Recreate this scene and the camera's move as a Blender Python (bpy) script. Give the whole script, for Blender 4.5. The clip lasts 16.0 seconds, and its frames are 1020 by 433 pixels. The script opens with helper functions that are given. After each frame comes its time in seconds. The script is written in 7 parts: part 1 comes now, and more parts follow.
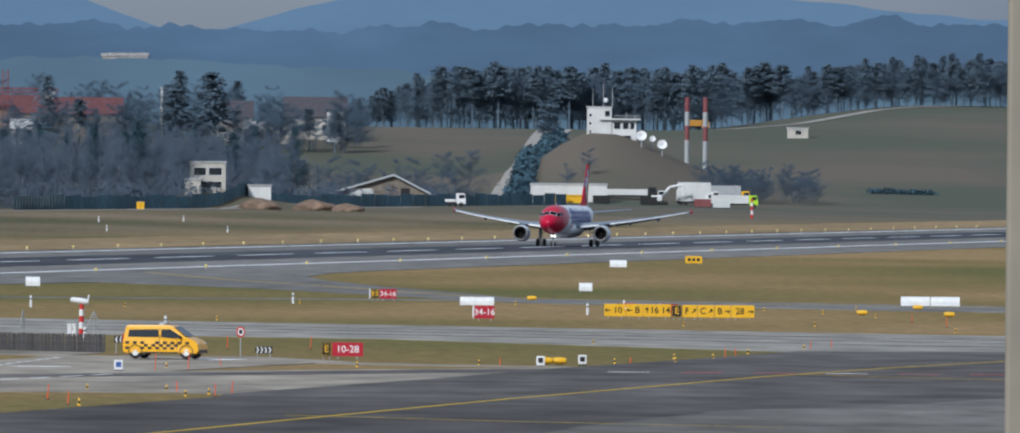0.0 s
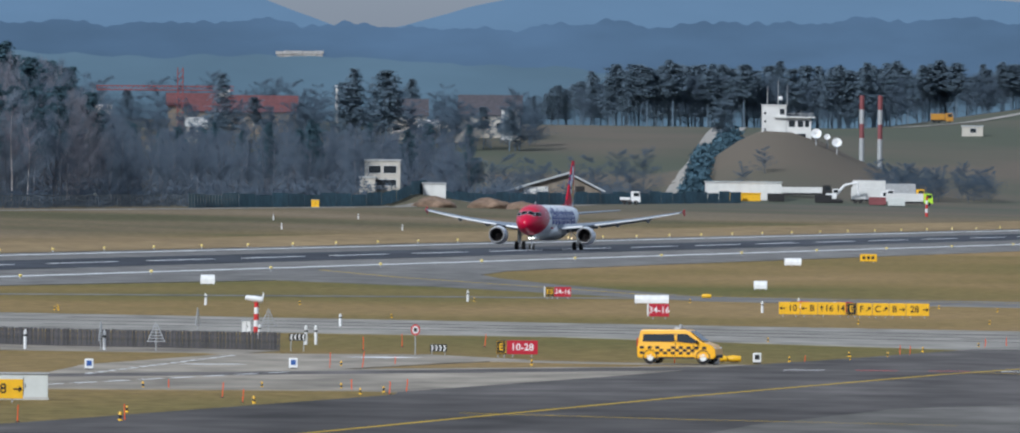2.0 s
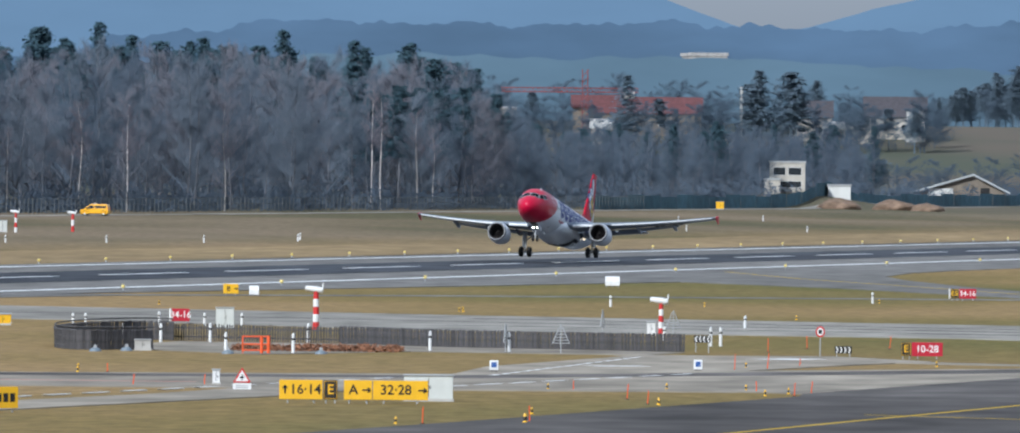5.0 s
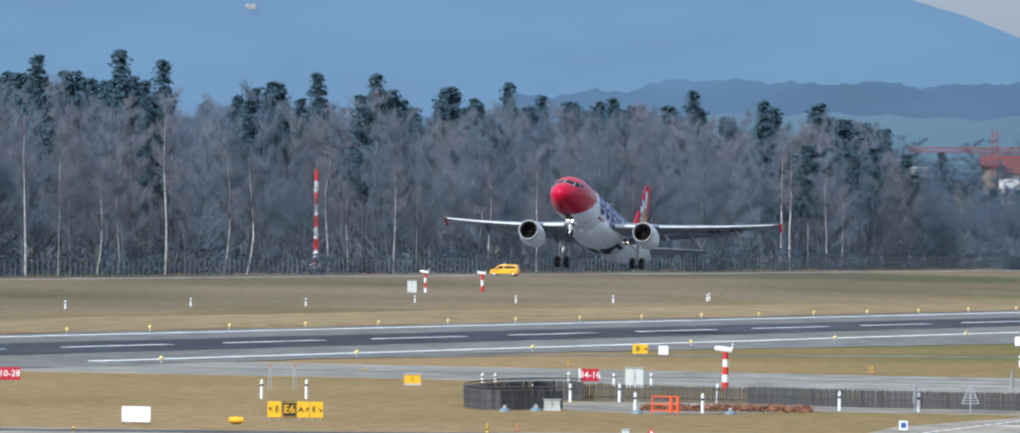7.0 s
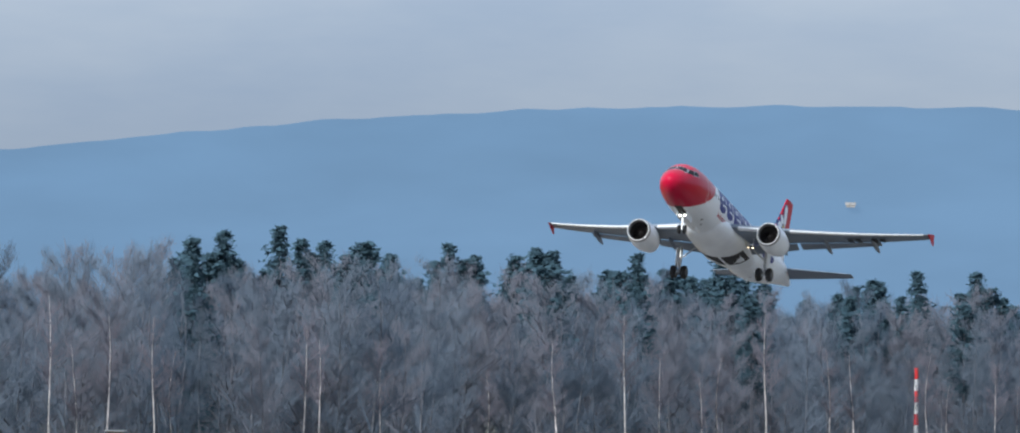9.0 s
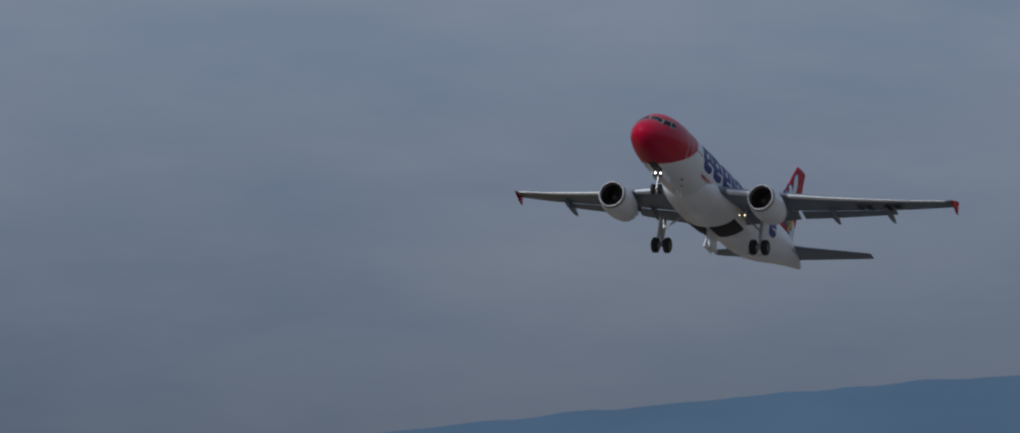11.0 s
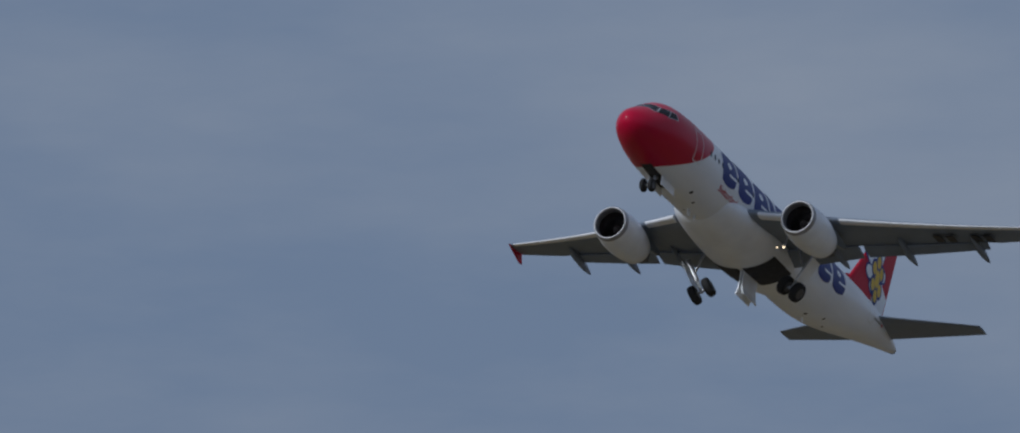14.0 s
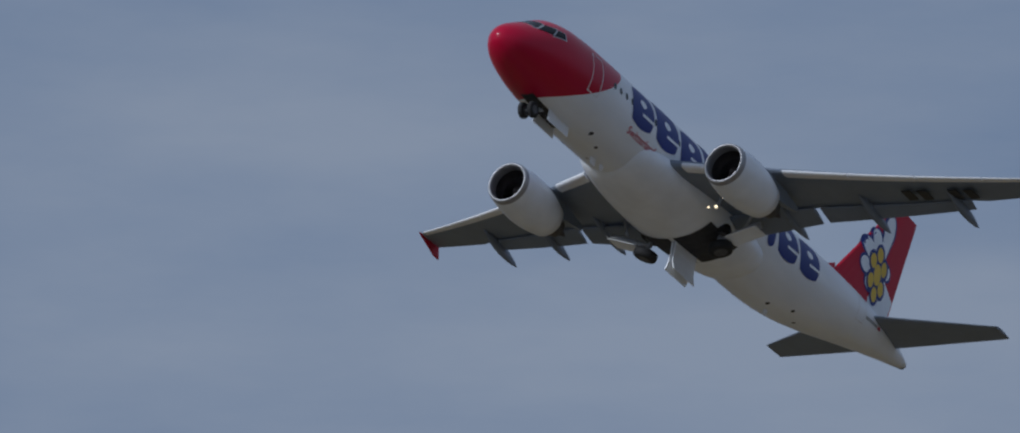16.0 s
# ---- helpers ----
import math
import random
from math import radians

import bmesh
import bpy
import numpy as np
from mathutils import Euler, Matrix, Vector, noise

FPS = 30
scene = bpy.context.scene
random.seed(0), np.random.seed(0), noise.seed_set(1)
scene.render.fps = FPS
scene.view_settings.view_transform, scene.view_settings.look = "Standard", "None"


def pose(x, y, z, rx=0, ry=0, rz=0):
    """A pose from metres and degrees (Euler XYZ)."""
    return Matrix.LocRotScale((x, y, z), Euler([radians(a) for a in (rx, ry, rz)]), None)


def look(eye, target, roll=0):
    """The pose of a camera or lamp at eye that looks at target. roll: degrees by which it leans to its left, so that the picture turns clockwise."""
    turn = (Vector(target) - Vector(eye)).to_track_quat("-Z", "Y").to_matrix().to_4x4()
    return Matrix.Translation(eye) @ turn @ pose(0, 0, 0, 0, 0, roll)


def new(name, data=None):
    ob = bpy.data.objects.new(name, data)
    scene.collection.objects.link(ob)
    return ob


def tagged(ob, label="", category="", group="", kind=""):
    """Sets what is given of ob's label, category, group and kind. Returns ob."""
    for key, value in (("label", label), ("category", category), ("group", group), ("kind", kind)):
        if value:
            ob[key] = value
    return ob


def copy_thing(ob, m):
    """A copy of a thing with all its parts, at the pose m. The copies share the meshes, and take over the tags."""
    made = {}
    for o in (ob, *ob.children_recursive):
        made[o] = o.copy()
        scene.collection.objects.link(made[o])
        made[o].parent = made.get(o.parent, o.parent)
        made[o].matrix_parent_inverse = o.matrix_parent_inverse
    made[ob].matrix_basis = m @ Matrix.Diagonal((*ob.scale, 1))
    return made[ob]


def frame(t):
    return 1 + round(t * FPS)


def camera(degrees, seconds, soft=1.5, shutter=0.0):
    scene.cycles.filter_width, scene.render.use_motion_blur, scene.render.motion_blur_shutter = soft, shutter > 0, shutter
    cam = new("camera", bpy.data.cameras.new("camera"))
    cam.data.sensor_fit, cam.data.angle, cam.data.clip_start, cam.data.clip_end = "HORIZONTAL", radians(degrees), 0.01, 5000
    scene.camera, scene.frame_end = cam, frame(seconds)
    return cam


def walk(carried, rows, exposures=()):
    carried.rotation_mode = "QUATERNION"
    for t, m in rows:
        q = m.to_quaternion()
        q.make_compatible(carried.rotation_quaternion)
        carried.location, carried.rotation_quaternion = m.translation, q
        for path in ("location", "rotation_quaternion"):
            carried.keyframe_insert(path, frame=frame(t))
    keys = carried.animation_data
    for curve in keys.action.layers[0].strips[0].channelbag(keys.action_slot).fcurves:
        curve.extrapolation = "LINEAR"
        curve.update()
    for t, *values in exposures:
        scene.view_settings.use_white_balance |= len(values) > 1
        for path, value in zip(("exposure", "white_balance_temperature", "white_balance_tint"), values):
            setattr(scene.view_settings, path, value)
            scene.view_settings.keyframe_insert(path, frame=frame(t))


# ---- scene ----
from mathutils.geometry import tessellate_polygon

# ---- camera: a long lens on a terrace, panning after the take-off ----
EYE_H = 11.325
LEAN = 0.5
CAM = [(0.0, 0.0000, -0.2285), (0.5, 0.1823, -0.2301), (1.0, 0.3862, -0.2319), (1.5, 0.5780, -0.2380), (2.0, 0.7958, -0.2444),
       (2.5, 1.0581, -0.2511), (3.0, 1.3796, -0.2598), (3.2, 1.5086, -0.2619), (5.3, 2.8427, -0.2439), (5.5, 2.9851, -0.2310),
       (6.0, 3.4079, -0.1843), (6.5, 3.9110, -0.1086), (7.0, 4.5079, 0.0062), (7.5, 5.0812, 0.1508), (8.0, 5.8300, 0.3533),
       (8.5, 6.5228, 0.5873), (9.0, 7.2487, 0.8862), (9.2, 7.5255, 1.0128), (11.5, 10.8168, 2.4990), (12.0, 11.7595, 3.0966),
       (12.5, 12.7994, 3.7802), (13.0, 13.9392, 4.4725), (13.5, 15.1751, 5.1970), (14.0, 16.4953, 5.9792), (14.5, 17.9007, 6.8257),
       (15.0, 19.4323, 7.6292), (15.5, 21.1151, 8.5956), (16.0, 22.9839, 9.7593)]
cam = camera(4.6454, 16.0, soft=1.9)
walk(cam, [(t, pose(0, 0, EYE_H, 90 + p, 0, y) @ pose(0, 0, 0, 0, 0, LEAN)) for t, y, p in CAM],
     exposures=[(0.0, 0.02, 5860, 6), (3.0, 0.22, 5880, 6), (5.5, 0.46, 5860, 5), (8.0, 0.70, 5820, 4), (9.0, 0.6, 6000, 5), (9.2, 0.6, 6000, 5), (10.2, -0.1, 6000, 8), (11.3, -0.92, 5900, 9), (13.0, -0.86, 5850, 9), (14.5, -0.84, 5650, 9), (15.5, -0.82, 5600, 9), (16.0, -0.78, 5600, 9)])

# ---- world and sun: hazy late-winter daylight ----
SUN_EL, SUN_AZ = 34.0, 215.0      # azimuth clockwise from +y: behind the terrace, to its left
world = bpy.data.worlds.new("sky")
scene.world = world
world.use_nodes = True
nt = world.node_tree
nt.nodes.clear()
w_out = nt.nodes.new("ShaderNodeOutputWorld")
w_bg = nt.nodes.new("ShaderNodeBackground")
w_sky = nt.nodes.new("ShaderNodeTexSky")
w_sky.sky_type = 'NISHITA'
w_sky.sun_disc = False
w_sky.sun_elevation, w_sky.sun_rotation = radians(SUN_EL), radians(SUN_AZ)
w_sky.dust_density, w_sky.air_density = 2.0, 1.0
w_co = nt.nodes.new("ShaderNodeTexCoord")
w_map = nt.nodes.new("ShaderNodeMapping")
w_map.inputs["Scale"].default_value = (9, 9, 32)
w_noise = nt.nodes.new("ShaderNodeTexNoise")
w_noise.inputs["Scale"].default_value = 1.1
w_noise.inputs["Detail"].default_value = 7
w_noise.inputs["Roughness"].default_value = 0.55
w_ramp = nt.nodes.new("ShaderNodeValToRGB")
w_ramp.color_ramp.elements[0].position, w_ramp.color_ramp.elements[0].color = 0.36, (2.75, 3.42, 4.65, 1)
w_ramp.color_ramp.elements[1].position, w_ramp.color_ramp.elements[1].color = 0.63, (4.35, 4.7, 5.4, 1)
w_mix = nt.nodes.new("ShaderNodeMixRGB")
w_mix.inputs[0].default_value = 0.93
nt.links.new(w_co.outputs["Generated"], w_map.inputs[0])
nt.links.new(w_map.outputs[0], w_noise.inputs[0])
nt.links.new(w_noise.outputs[0], w_ramp.inputs[0])
nt.links.new(w_sky.outputs[0], w_mix.inputs[1])
nt.links.new(w_ramp.outputs[0], w_mix.inputs[2])
w_sep = nt.nodes.new("ShaderNodeSeparateXYZ")      # thick haze dims the lowest sky
nt.links.new(w_co.outputs["Generated"], w_sep.inputs[0])
w_low = nt.nodes.new("ShaderNodeMapRange")
w_low.inputs[1].default_value, w_low.inputs[2].default_value = 0.0, 0.05
w_low.inputs[3].default_value, w_low.inputs[4].default_value = 0.45, 1.0
nt.links.new(w_sep.outputs[2], w_low.inputs[0])
w_dim = nt.nodes.new("ShaderNodeMixRGB")
w_dim.blend_type, w_dim.inputs[0].default_value = 'MULTIPLY', 1.0
nt.links.new(w_mix.outputs[0], w_dim.inputs[1])
nt.links.new(w_low.outputs[0], w_dim.inputs[2])
nt.links.new(w_dim.outputs[0], w_bg.inputs[0])
w_bg.inputs[1].default_value = 0.1
nt.links.new(w_bg.outputs[0], w_out.inputs[0])

sun_data = bpy.data.lights.new("sun", 'SUN')
sun_data.energy, sun_data.angle, sun_data.color = 3.4, radians(7.0), (1.0, 0.95, 0.9)
sun = new("sun", sun_data)
_az, _el = radians(SUN_AZ), radians(SUN_EL)
sun.matrix_world = look((300 * math.sin(_az) * math.cos(_el), 300 * math.cos(_az) * math.cos(_el), 300 * math.sin(_el)), (0, 0, 0))


# ---- materials ----
def mat(name, colour, rough=0.6, metal=0.0, grain=0.0, scale=4.0, coarse=0.0, coarse_scale=0.2, bump=0.0, random_tint=0.0, island=0.0, coat=0.0, spec=0.5, stretch=None, through_light=0.0, soft_normal=False):
    """A surface with grain and stains at two sizes, in metres of object space."""
    m = bpy.data.materials.new(name)
    m.use_nodes = True
    n, l = m.node_tree.nodes, m.node_tree.links
    b = n["Principled BSDF"]
    b.inputs["Base Color"].default_value = (*colour, 1)
    b.inputs["Roughness"].default_value, b.inputs["Metallic"].default_value = rough, metal
    b.inputs["Coat Weight"].default_value = coat
    b.inputs["Specular IOR Level"].default_value = spec
    co = n.new("ShaderNodeTexCoord")
    src = co.outputs["Object"]
    if stretch:
        mp = n.new("ShaderNodeMapping")
        mp.inputs["Scale"].default_value = stretch
        l.new(src, mp.inputs[0])
        src = mp.outputs[0]
    col = None

    def vary(fac, amount, col):
        hsv = n.new("ShaderNodeHueSaturation")
        rng = n.new("ShaderNodeMapRange")
        rng.inputs[3].default_value, rng.inputs[4].default_value = 1 - amount, 1 + amount
        l.new(fac, rng.inputs[0])
        l.new(rng.outputs[0], hsv.inputs["Value"])
        if col is None:
            hsv.inputs["Color"].default_value = (*colour, 1)
        else:
            l.new(col, hsv.inputs["Color"])
        return hsv.outputs[0]

    for amount, sc, det in ((grain, scale, 4), (coarse, coarse_scale, 3)):
        if amount:
            t = n.new("ShaderNodeTexNoise")
            t.inputs["Scale"].default_value, t.inputs["Detail"].default_value = sc, det
            l.new(src, t.inputs[0])
            sharp = n.new("ShaderNodeMapRange")
            sharp.inputs[1].default_value, sharp.inputs[2].default_value = 0.3, 0.7
            l.new(t.outputs[0], sharp.inputs[0])
            col = vary(sharp.outputs[0], amount, col)
    if random_tint:
        col = vary(n.new("ShaderNodeObjectInfo").outputs["Random"], random_tint, col)
    if island:
        col = vary(n.new("ShaderNodeNewGeometry").outputs["Random Per Island"], island, col)
    if col is not None:
        l.new(col, b.inputs["Base Color"])
    if bump:
        t = n.new("ShaderNodeTexNoise")
        t.inputs["Scale"].default_value, t.inputs["Detail"].default_value = scale * 1.5, 3
        l.new(src, t.inputs[0])
        bp = n.new("ShaderNodeBump")
        bp.inputs["Strength"].default_value = bump
        bp.inputs["Distance"].default_value = 0.02
        l.new(t.outputs[0], bp.inputs["Height"])
        l.new(bp.outputs[0], b.inputs["Normal"])
    nrm = None
    if soft_normal:      # leaf normals lean to the camera and sun, to even out the twigs' shading
        lean = n.new("ShaderNodeVectorMath")
        lean.operation = 'MULTIPLY_ADD'
        l.new(n.new("ShaderNodeNewGeometry").outputs["Normal"], lean.inputs[0])
        lean.inputs[1].default_value = (0.3, 0.3, 0.3)
        lean.inputs[2].default_value = (-0.15, -0.62, 0.55)
        unit = n.new("ShaderNodeVectorMath")
        unit.operation = 'NORMALIZE'
        l.new(lean.outputs[0], unit.inputs[0])
        nrm = unit.outputs[0]
        l.new(nrm, b.inputs["Normal"])
    if through_light:
        tr = n.new("ShaderNodeBsdfTranslucent")
        tr.inputs["Color"].default_value = (*colour, 1)
        if col is not None:
            l.new(col, tr.inputs["Color"])
        if nrm is not None:
            l.new(nrm, tr.inputs["Normal"])
        ms = n.new("ShaderNodeMixShader")
        ms.inputs[0].default_value = through_light
        l.new(b.outputs[0], ms.inputs[1])
        l.new(tr.outputs[0], ms.inputs[2])
        l.new(ms.outputs[0], n["Material Output"].inputs["Surface"])
    return m


def glow(name, colour, strength):
    m = bpy.data.materials.new(name)
    m.use_nodes = True
    b = m.node_tree.nodes["Principled BSDF"]
    b.inputs["Base Color"].default_value = (*colour, 1)
    b.inputs["Emission Color"].default_value = (*colour, 1)
    b.inputs["Emission Strength"].default_value = strength
    return m


M_ASPHALT = mat("runway asphalt", (0.175, 0.168, 0.16), 0.85, grain=0.3, scale=0.5, coarse=0.16, coarse_scale=0.03, stretch=(0.5, 0.16, 1), spec=0.08)
M_RUBBER = mat("rubbered asphalt", (0.05, 0.054, 0.064), 0.75, grain=0.35, scale=0.4, coarse=0.3, coarse_scale=0.03, stretch=(0.5, 0.14, 1), spec=0.08)
M_TAXI = mat("taxiway concrete", (0.262, 0.246, 0.220), 0.85, grain=0.3, scale=0.5, coarse=0.16, coarse_scale=0.04, stretch=(0.5, 0.2, 1), spec=0.08)
M_APRON = mat("apron asphalt", (0.095, 0.086, 0.082), 0.8, grain=0.4, scale=0.5, coarse=0.35, coarse_scale=0.05, stretch=(0.4, 0.2, 1), spec=0.08)
M_WORN = mat("worn pale asphalt", (0.262, 0.232, 0.192), 0.85, grain=0.32, scale=0.5, coarse=0.25, coarse_scale=0.05, stretch=(0.5, 0.2, 1), spec=0.08)
M_PATCH = mat("paler apron asphalt", (0.150, 0.140, 0.128), 0.85, grain=0.35, scale=0.5, coarse=0.3, coarse_scale=0.05, stretch=(0.5, 0.2, 1), spec=0.08)
M_WHITE = mat("white paint", (0.72, 0.72, 0.72), 0.6, grain=0.1, scale=2)
M_LINE = mat("road marking white", (0.78, 0.78, 0.78), 0.7, grain=0.25, scale=0.3, spec=0.08)
M_YLINE = mat("road marking yellow", (0.45, 0.30, 0.03), 0.7, grain=0.2, scale=0.4, spec=0.08)
M_YELLOW = mat("sign yellow", (0.75, 0.42, 0.01), 0.45, grain=0.06, scale=2)
M_BLACK = mat("black enamel", (0.012, 0.012, 0.013), 0.5, grain=0.1, scale=3)
M_RED = mat("sign red", (0.42, 0.01, 0.03), 0.45, grain=0.06, scale=2)
M_REDWHITE_R = mat("signal red", (0.5, 0.02, 0.02), 0.5, grain=0.1, scale=3)
M_ORANGE = mat("orange plastic", (0.75, 0.10, 0.02), 0.5, grain=0.1, scale=3)
M_GREY = mat("galvanised grey", (0.4, 0.41, 0.42), 0.5, 0.3, grain=0.1, scale=2)
M_CONCRETE = mat("concrete", (0.42, 0.41, 0.39), 0.9, grain=0.15, scale=1.5, coarse=0.1, coarse_scale=0.3)
M_FENCEWOOD = mat("weathered palisade wood", (0.065, 0.062, 0.066), 0.9, grain=0.3, scale=3, random_tint=0.3)
M_HOUSE = mat("render wall", (0.46, 0.43, 0.38), 0.9, grain=0.08, scale=0.8, coarse=0.1, coarse_scale=0.1)
M_ROOF = mat("dark roof tiles", (0.06, 0.055, 0.065), 0.8, grain=0.2, scale=1.2)
M_REDROOF = mat("red tile roof", (0.115, 0.042, 0.045), 0.8, grain=0.2, scale=0.8)
M_GLASS = mat("dark window glass", (0.02, 0.025, 0.03), 0.08, spec=0.7)
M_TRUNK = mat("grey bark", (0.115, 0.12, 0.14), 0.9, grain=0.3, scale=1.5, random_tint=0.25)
# twig colours carry the haze in front of the wood as a blue tint
M_TWIG = mat("haze-blue bare twigs", (0.140, 0.170, 0.215), 0.95, random_tint=0.22, spec=0.1, through_light=0.3, soft_normal=True)
M_TWIGR = mat("haze-mauve bare twigs", (0.162, 0.168, 0.203), 0.95, random_tint=0.2, spec=0.1, through_light=0.3, soft_normal=True)
M_TWIGD = mat("dark haze-blue twigs", (0.098, 0.127, 0.170), 0.95, random_tint=0.2, spec=0.1, through_light=0.3, soft_normal=True)
M_TWIGB = mat("haze-mauve birch twigs", (0.165, 0.155, 0.185), 0.95, random_tint=0.2, spec=0.1, through_light=0.3, soft_normal=True)
TWIGS = (M_TWIG, M_TWIGR, M_TWIGD)
M_BIRCH = mat("white birch bark", (0.46, 0.43, 0.42), 0.8, grain=0.55, scale=0.8, random_tint=0.3)
# needles and hedge leaves: haze painted in as blue-green
M_NEEDLE = mat("haze-teal conifer needles", (0.055, 0.098, 0.126), 0.9, random_tint=0.2, island=0.15, spec=0.1, through_light=0.25, soft_normal=True)
M_HEDGE = mat("haze-teal hedge foliage", (0.055, 0.098, 0.128), 0.95, grain=0.4, scale=0.5, spec=0.1)


def grass_material():
    m = bpy.data.materials.new("winter grass")
    m.use_nodes = True
    n, l = m.node_tree.nodes, m.node_tree.links
    b = n["Principled BSDF"]
    b.inputs["Roughness"].default_value, b.inputs["Specular IOR Level"].default_value = 0.95, 0.1
    co = n.new("ShaderNodeTexCoord")
    big = n.new("ShaderNodeTexNoise")
    big.inputs["Scale"].default_value, big.inputs["Detail"].default_value = 0.012, 6
    mp = n.new("ShaderNodeMapping")
    mp.inputs["Rotation"].default_value = (0, 0, radians(10))
    mp.inputs["Scale"].default_value = (0.9, 0.34, 1)
    l.new(co.outputs["Object"], mp.inputs[0])
    l.new(mp.outputs[0], big.inputs[0])
    ramp = n.new("ShaderNodeValToRGB")
    e = ramp.color_ramp.elements
    e[0].position, e[0].color = 0.36, (0.125, 0.115, 0.030, 1)
    e[1].position, e[1].color = 0.60, (0.275, 0.180, 0.072, 1)
    mid = ramp.color_ramp.elements.new(0.5)
    mid.color = (0.205, 0.142, 0.044, 1)
    l.new(big.outputs[0], ramp.inputs[0])
    fine = n.new("ShaderNodeTexNoise")
    fine.inputs["Scale"].default_value, fine.inputs["Detail"].default_value = 0.8, 8
    fine.inputs["Roughness"].default_value = 0.7
    l.new(mp.outputs[0], fine.inputs[0])
    rng = n.new("ShaderNodeMapRange")
    rng.inputs[1].default_value, rng.inputs[2].default_value = 0.3, 0.7
    rng.inputs[3].default_value, rng.inputs[4].default_value = 0.62, 1.38
    l.new(fine.outputs[0], rng.inputs[0])
    hsv = n.new("ShaderNodeHueSaturation")
    hsv.inputs["Saturation"].default_value = 0.92
    l.new(ramp.outputs[0], hsv.inputs["Color"])
    l.new(rng.outputs[0], hsv.inputs["Value"])
    # past the wood: meadow and fallow dulled, the haze of distance put into their colour
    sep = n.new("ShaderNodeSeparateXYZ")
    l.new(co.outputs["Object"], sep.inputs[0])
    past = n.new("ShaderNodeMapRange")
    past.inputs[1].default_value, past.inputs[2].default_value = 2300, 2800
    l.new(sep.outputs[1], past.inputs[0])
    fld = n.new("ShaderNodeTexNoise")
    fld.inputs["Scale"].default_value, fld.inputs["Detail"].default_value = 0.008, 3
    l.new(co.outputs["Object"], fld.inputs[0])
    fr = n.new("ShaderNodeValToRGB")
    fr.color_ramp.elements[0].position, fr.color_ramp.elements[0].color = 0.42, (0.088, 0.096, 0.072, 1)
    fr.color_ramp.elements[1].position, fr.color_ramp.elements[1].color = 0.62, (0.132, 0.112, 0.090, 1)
    l.new(fld.outputs[0], fr.inputs[0])
    # the field behind the runway: less saturated and darker
    across = n.new("ShaderNodeVectorMath")
    across.operation = 'DOT_PRODUCT'
    l.new(co.outputs["Object"], across.inputs[0])
    across.inputs[1].default_value = (math.cos(radians(-10.076)), math.sin(radians(-10.076)), 0)
    back = n.new("ShaderNodeMapRange")
    back.inputs[1].default_value, back.inputs[2].default_value = -353, -403
    l.new(across.outputs["Value"], back.inputs[0])
    brown = n.new("ShaderNodeHueSaturation")
    brown.inputs["Saturation"].default_value, brown.inputs["Value"].default_value = 0.72, 0.72
    l.new(hsv.outputs[0], brown.inputs["Color"])
    sward = n.new("ShaderNodeMixRGB")
    l.new(back.outputs[0], sward.inputs[0])
    l.new(hsv.outputs[0], sward.inputs[1])
    l.new(brown.outputs[0], sward.inputs[2])
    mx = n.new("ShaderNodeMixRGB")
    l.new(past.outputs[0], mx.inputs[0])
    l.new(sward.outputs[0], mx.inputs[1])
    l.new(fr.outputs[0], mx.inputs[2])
    l.new(mx.outputs[0], b.inputs["Base Color"])
    return m


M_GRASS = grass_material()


# ---- building helpers ----
def part(name, bm, material, parent=None, label="", smooth=False):
    """Links a bmesh as one mesh object, under a thing or a part."""
    me = bpy.data.meshes.new(name)
    bm.normal_update()
    bm.to_mesh(me)
    bm.free()
    me.materials.append(material)
    if smooth:
        for p in me.polygons:
            p.use_smooth = True
    ob = new(name, me)
    if parent:
        ob.parent = parent
    if label:
        ob["label"] = label
    return ob


def shared(name, me, parent, m):
    ob = new(name, me)
    ob.parent = parent
    ob.matrix_basis = m
    return ob


def thing(name, m, label, category, group="", kind=""):
    ob = new(name)
    ob.matrix_basis = m
    return tagged(ob, label, category, group, kind)


def box(bm, x0, y0, z0, x1, y1, z1, bevel=0.0):
    g = bmesh.ops.create_cube(bm, size=1.0, matrix=Matrix.LocRotScale(((x0 + x1) / 2, (y0 + y1) / 2, (z0 + z1) / 2), None, (abs(x1 - x0), abs(y1 - y0), abs(z1 - z0))))
    if bevel:
        es = list({e for v in g["verts"] for e in v.link_edges})
        bmesh.ops.bevel(bm, geom=es, offset=bevel, segments=2, profile=0.5, affect='EDGES')
    return bm


def rod(bm, a, b, r0, r1=None, seg=10):
    a, b = Vector(a), Vector(b)
    r1 = r0 if r1 is None else r1
    q = (b - a).to_track_quat('Z', 'Y').to_matrix().to_4x4()
    bmesh.ops.create_cone(bm, cap_ends=True, segments=seg, radius1=r0, radius2=max(r1, 1e-4), depth=(b - a).length, matrix=Matrix.Translation((a + b) / 2) @ q)
    return bm


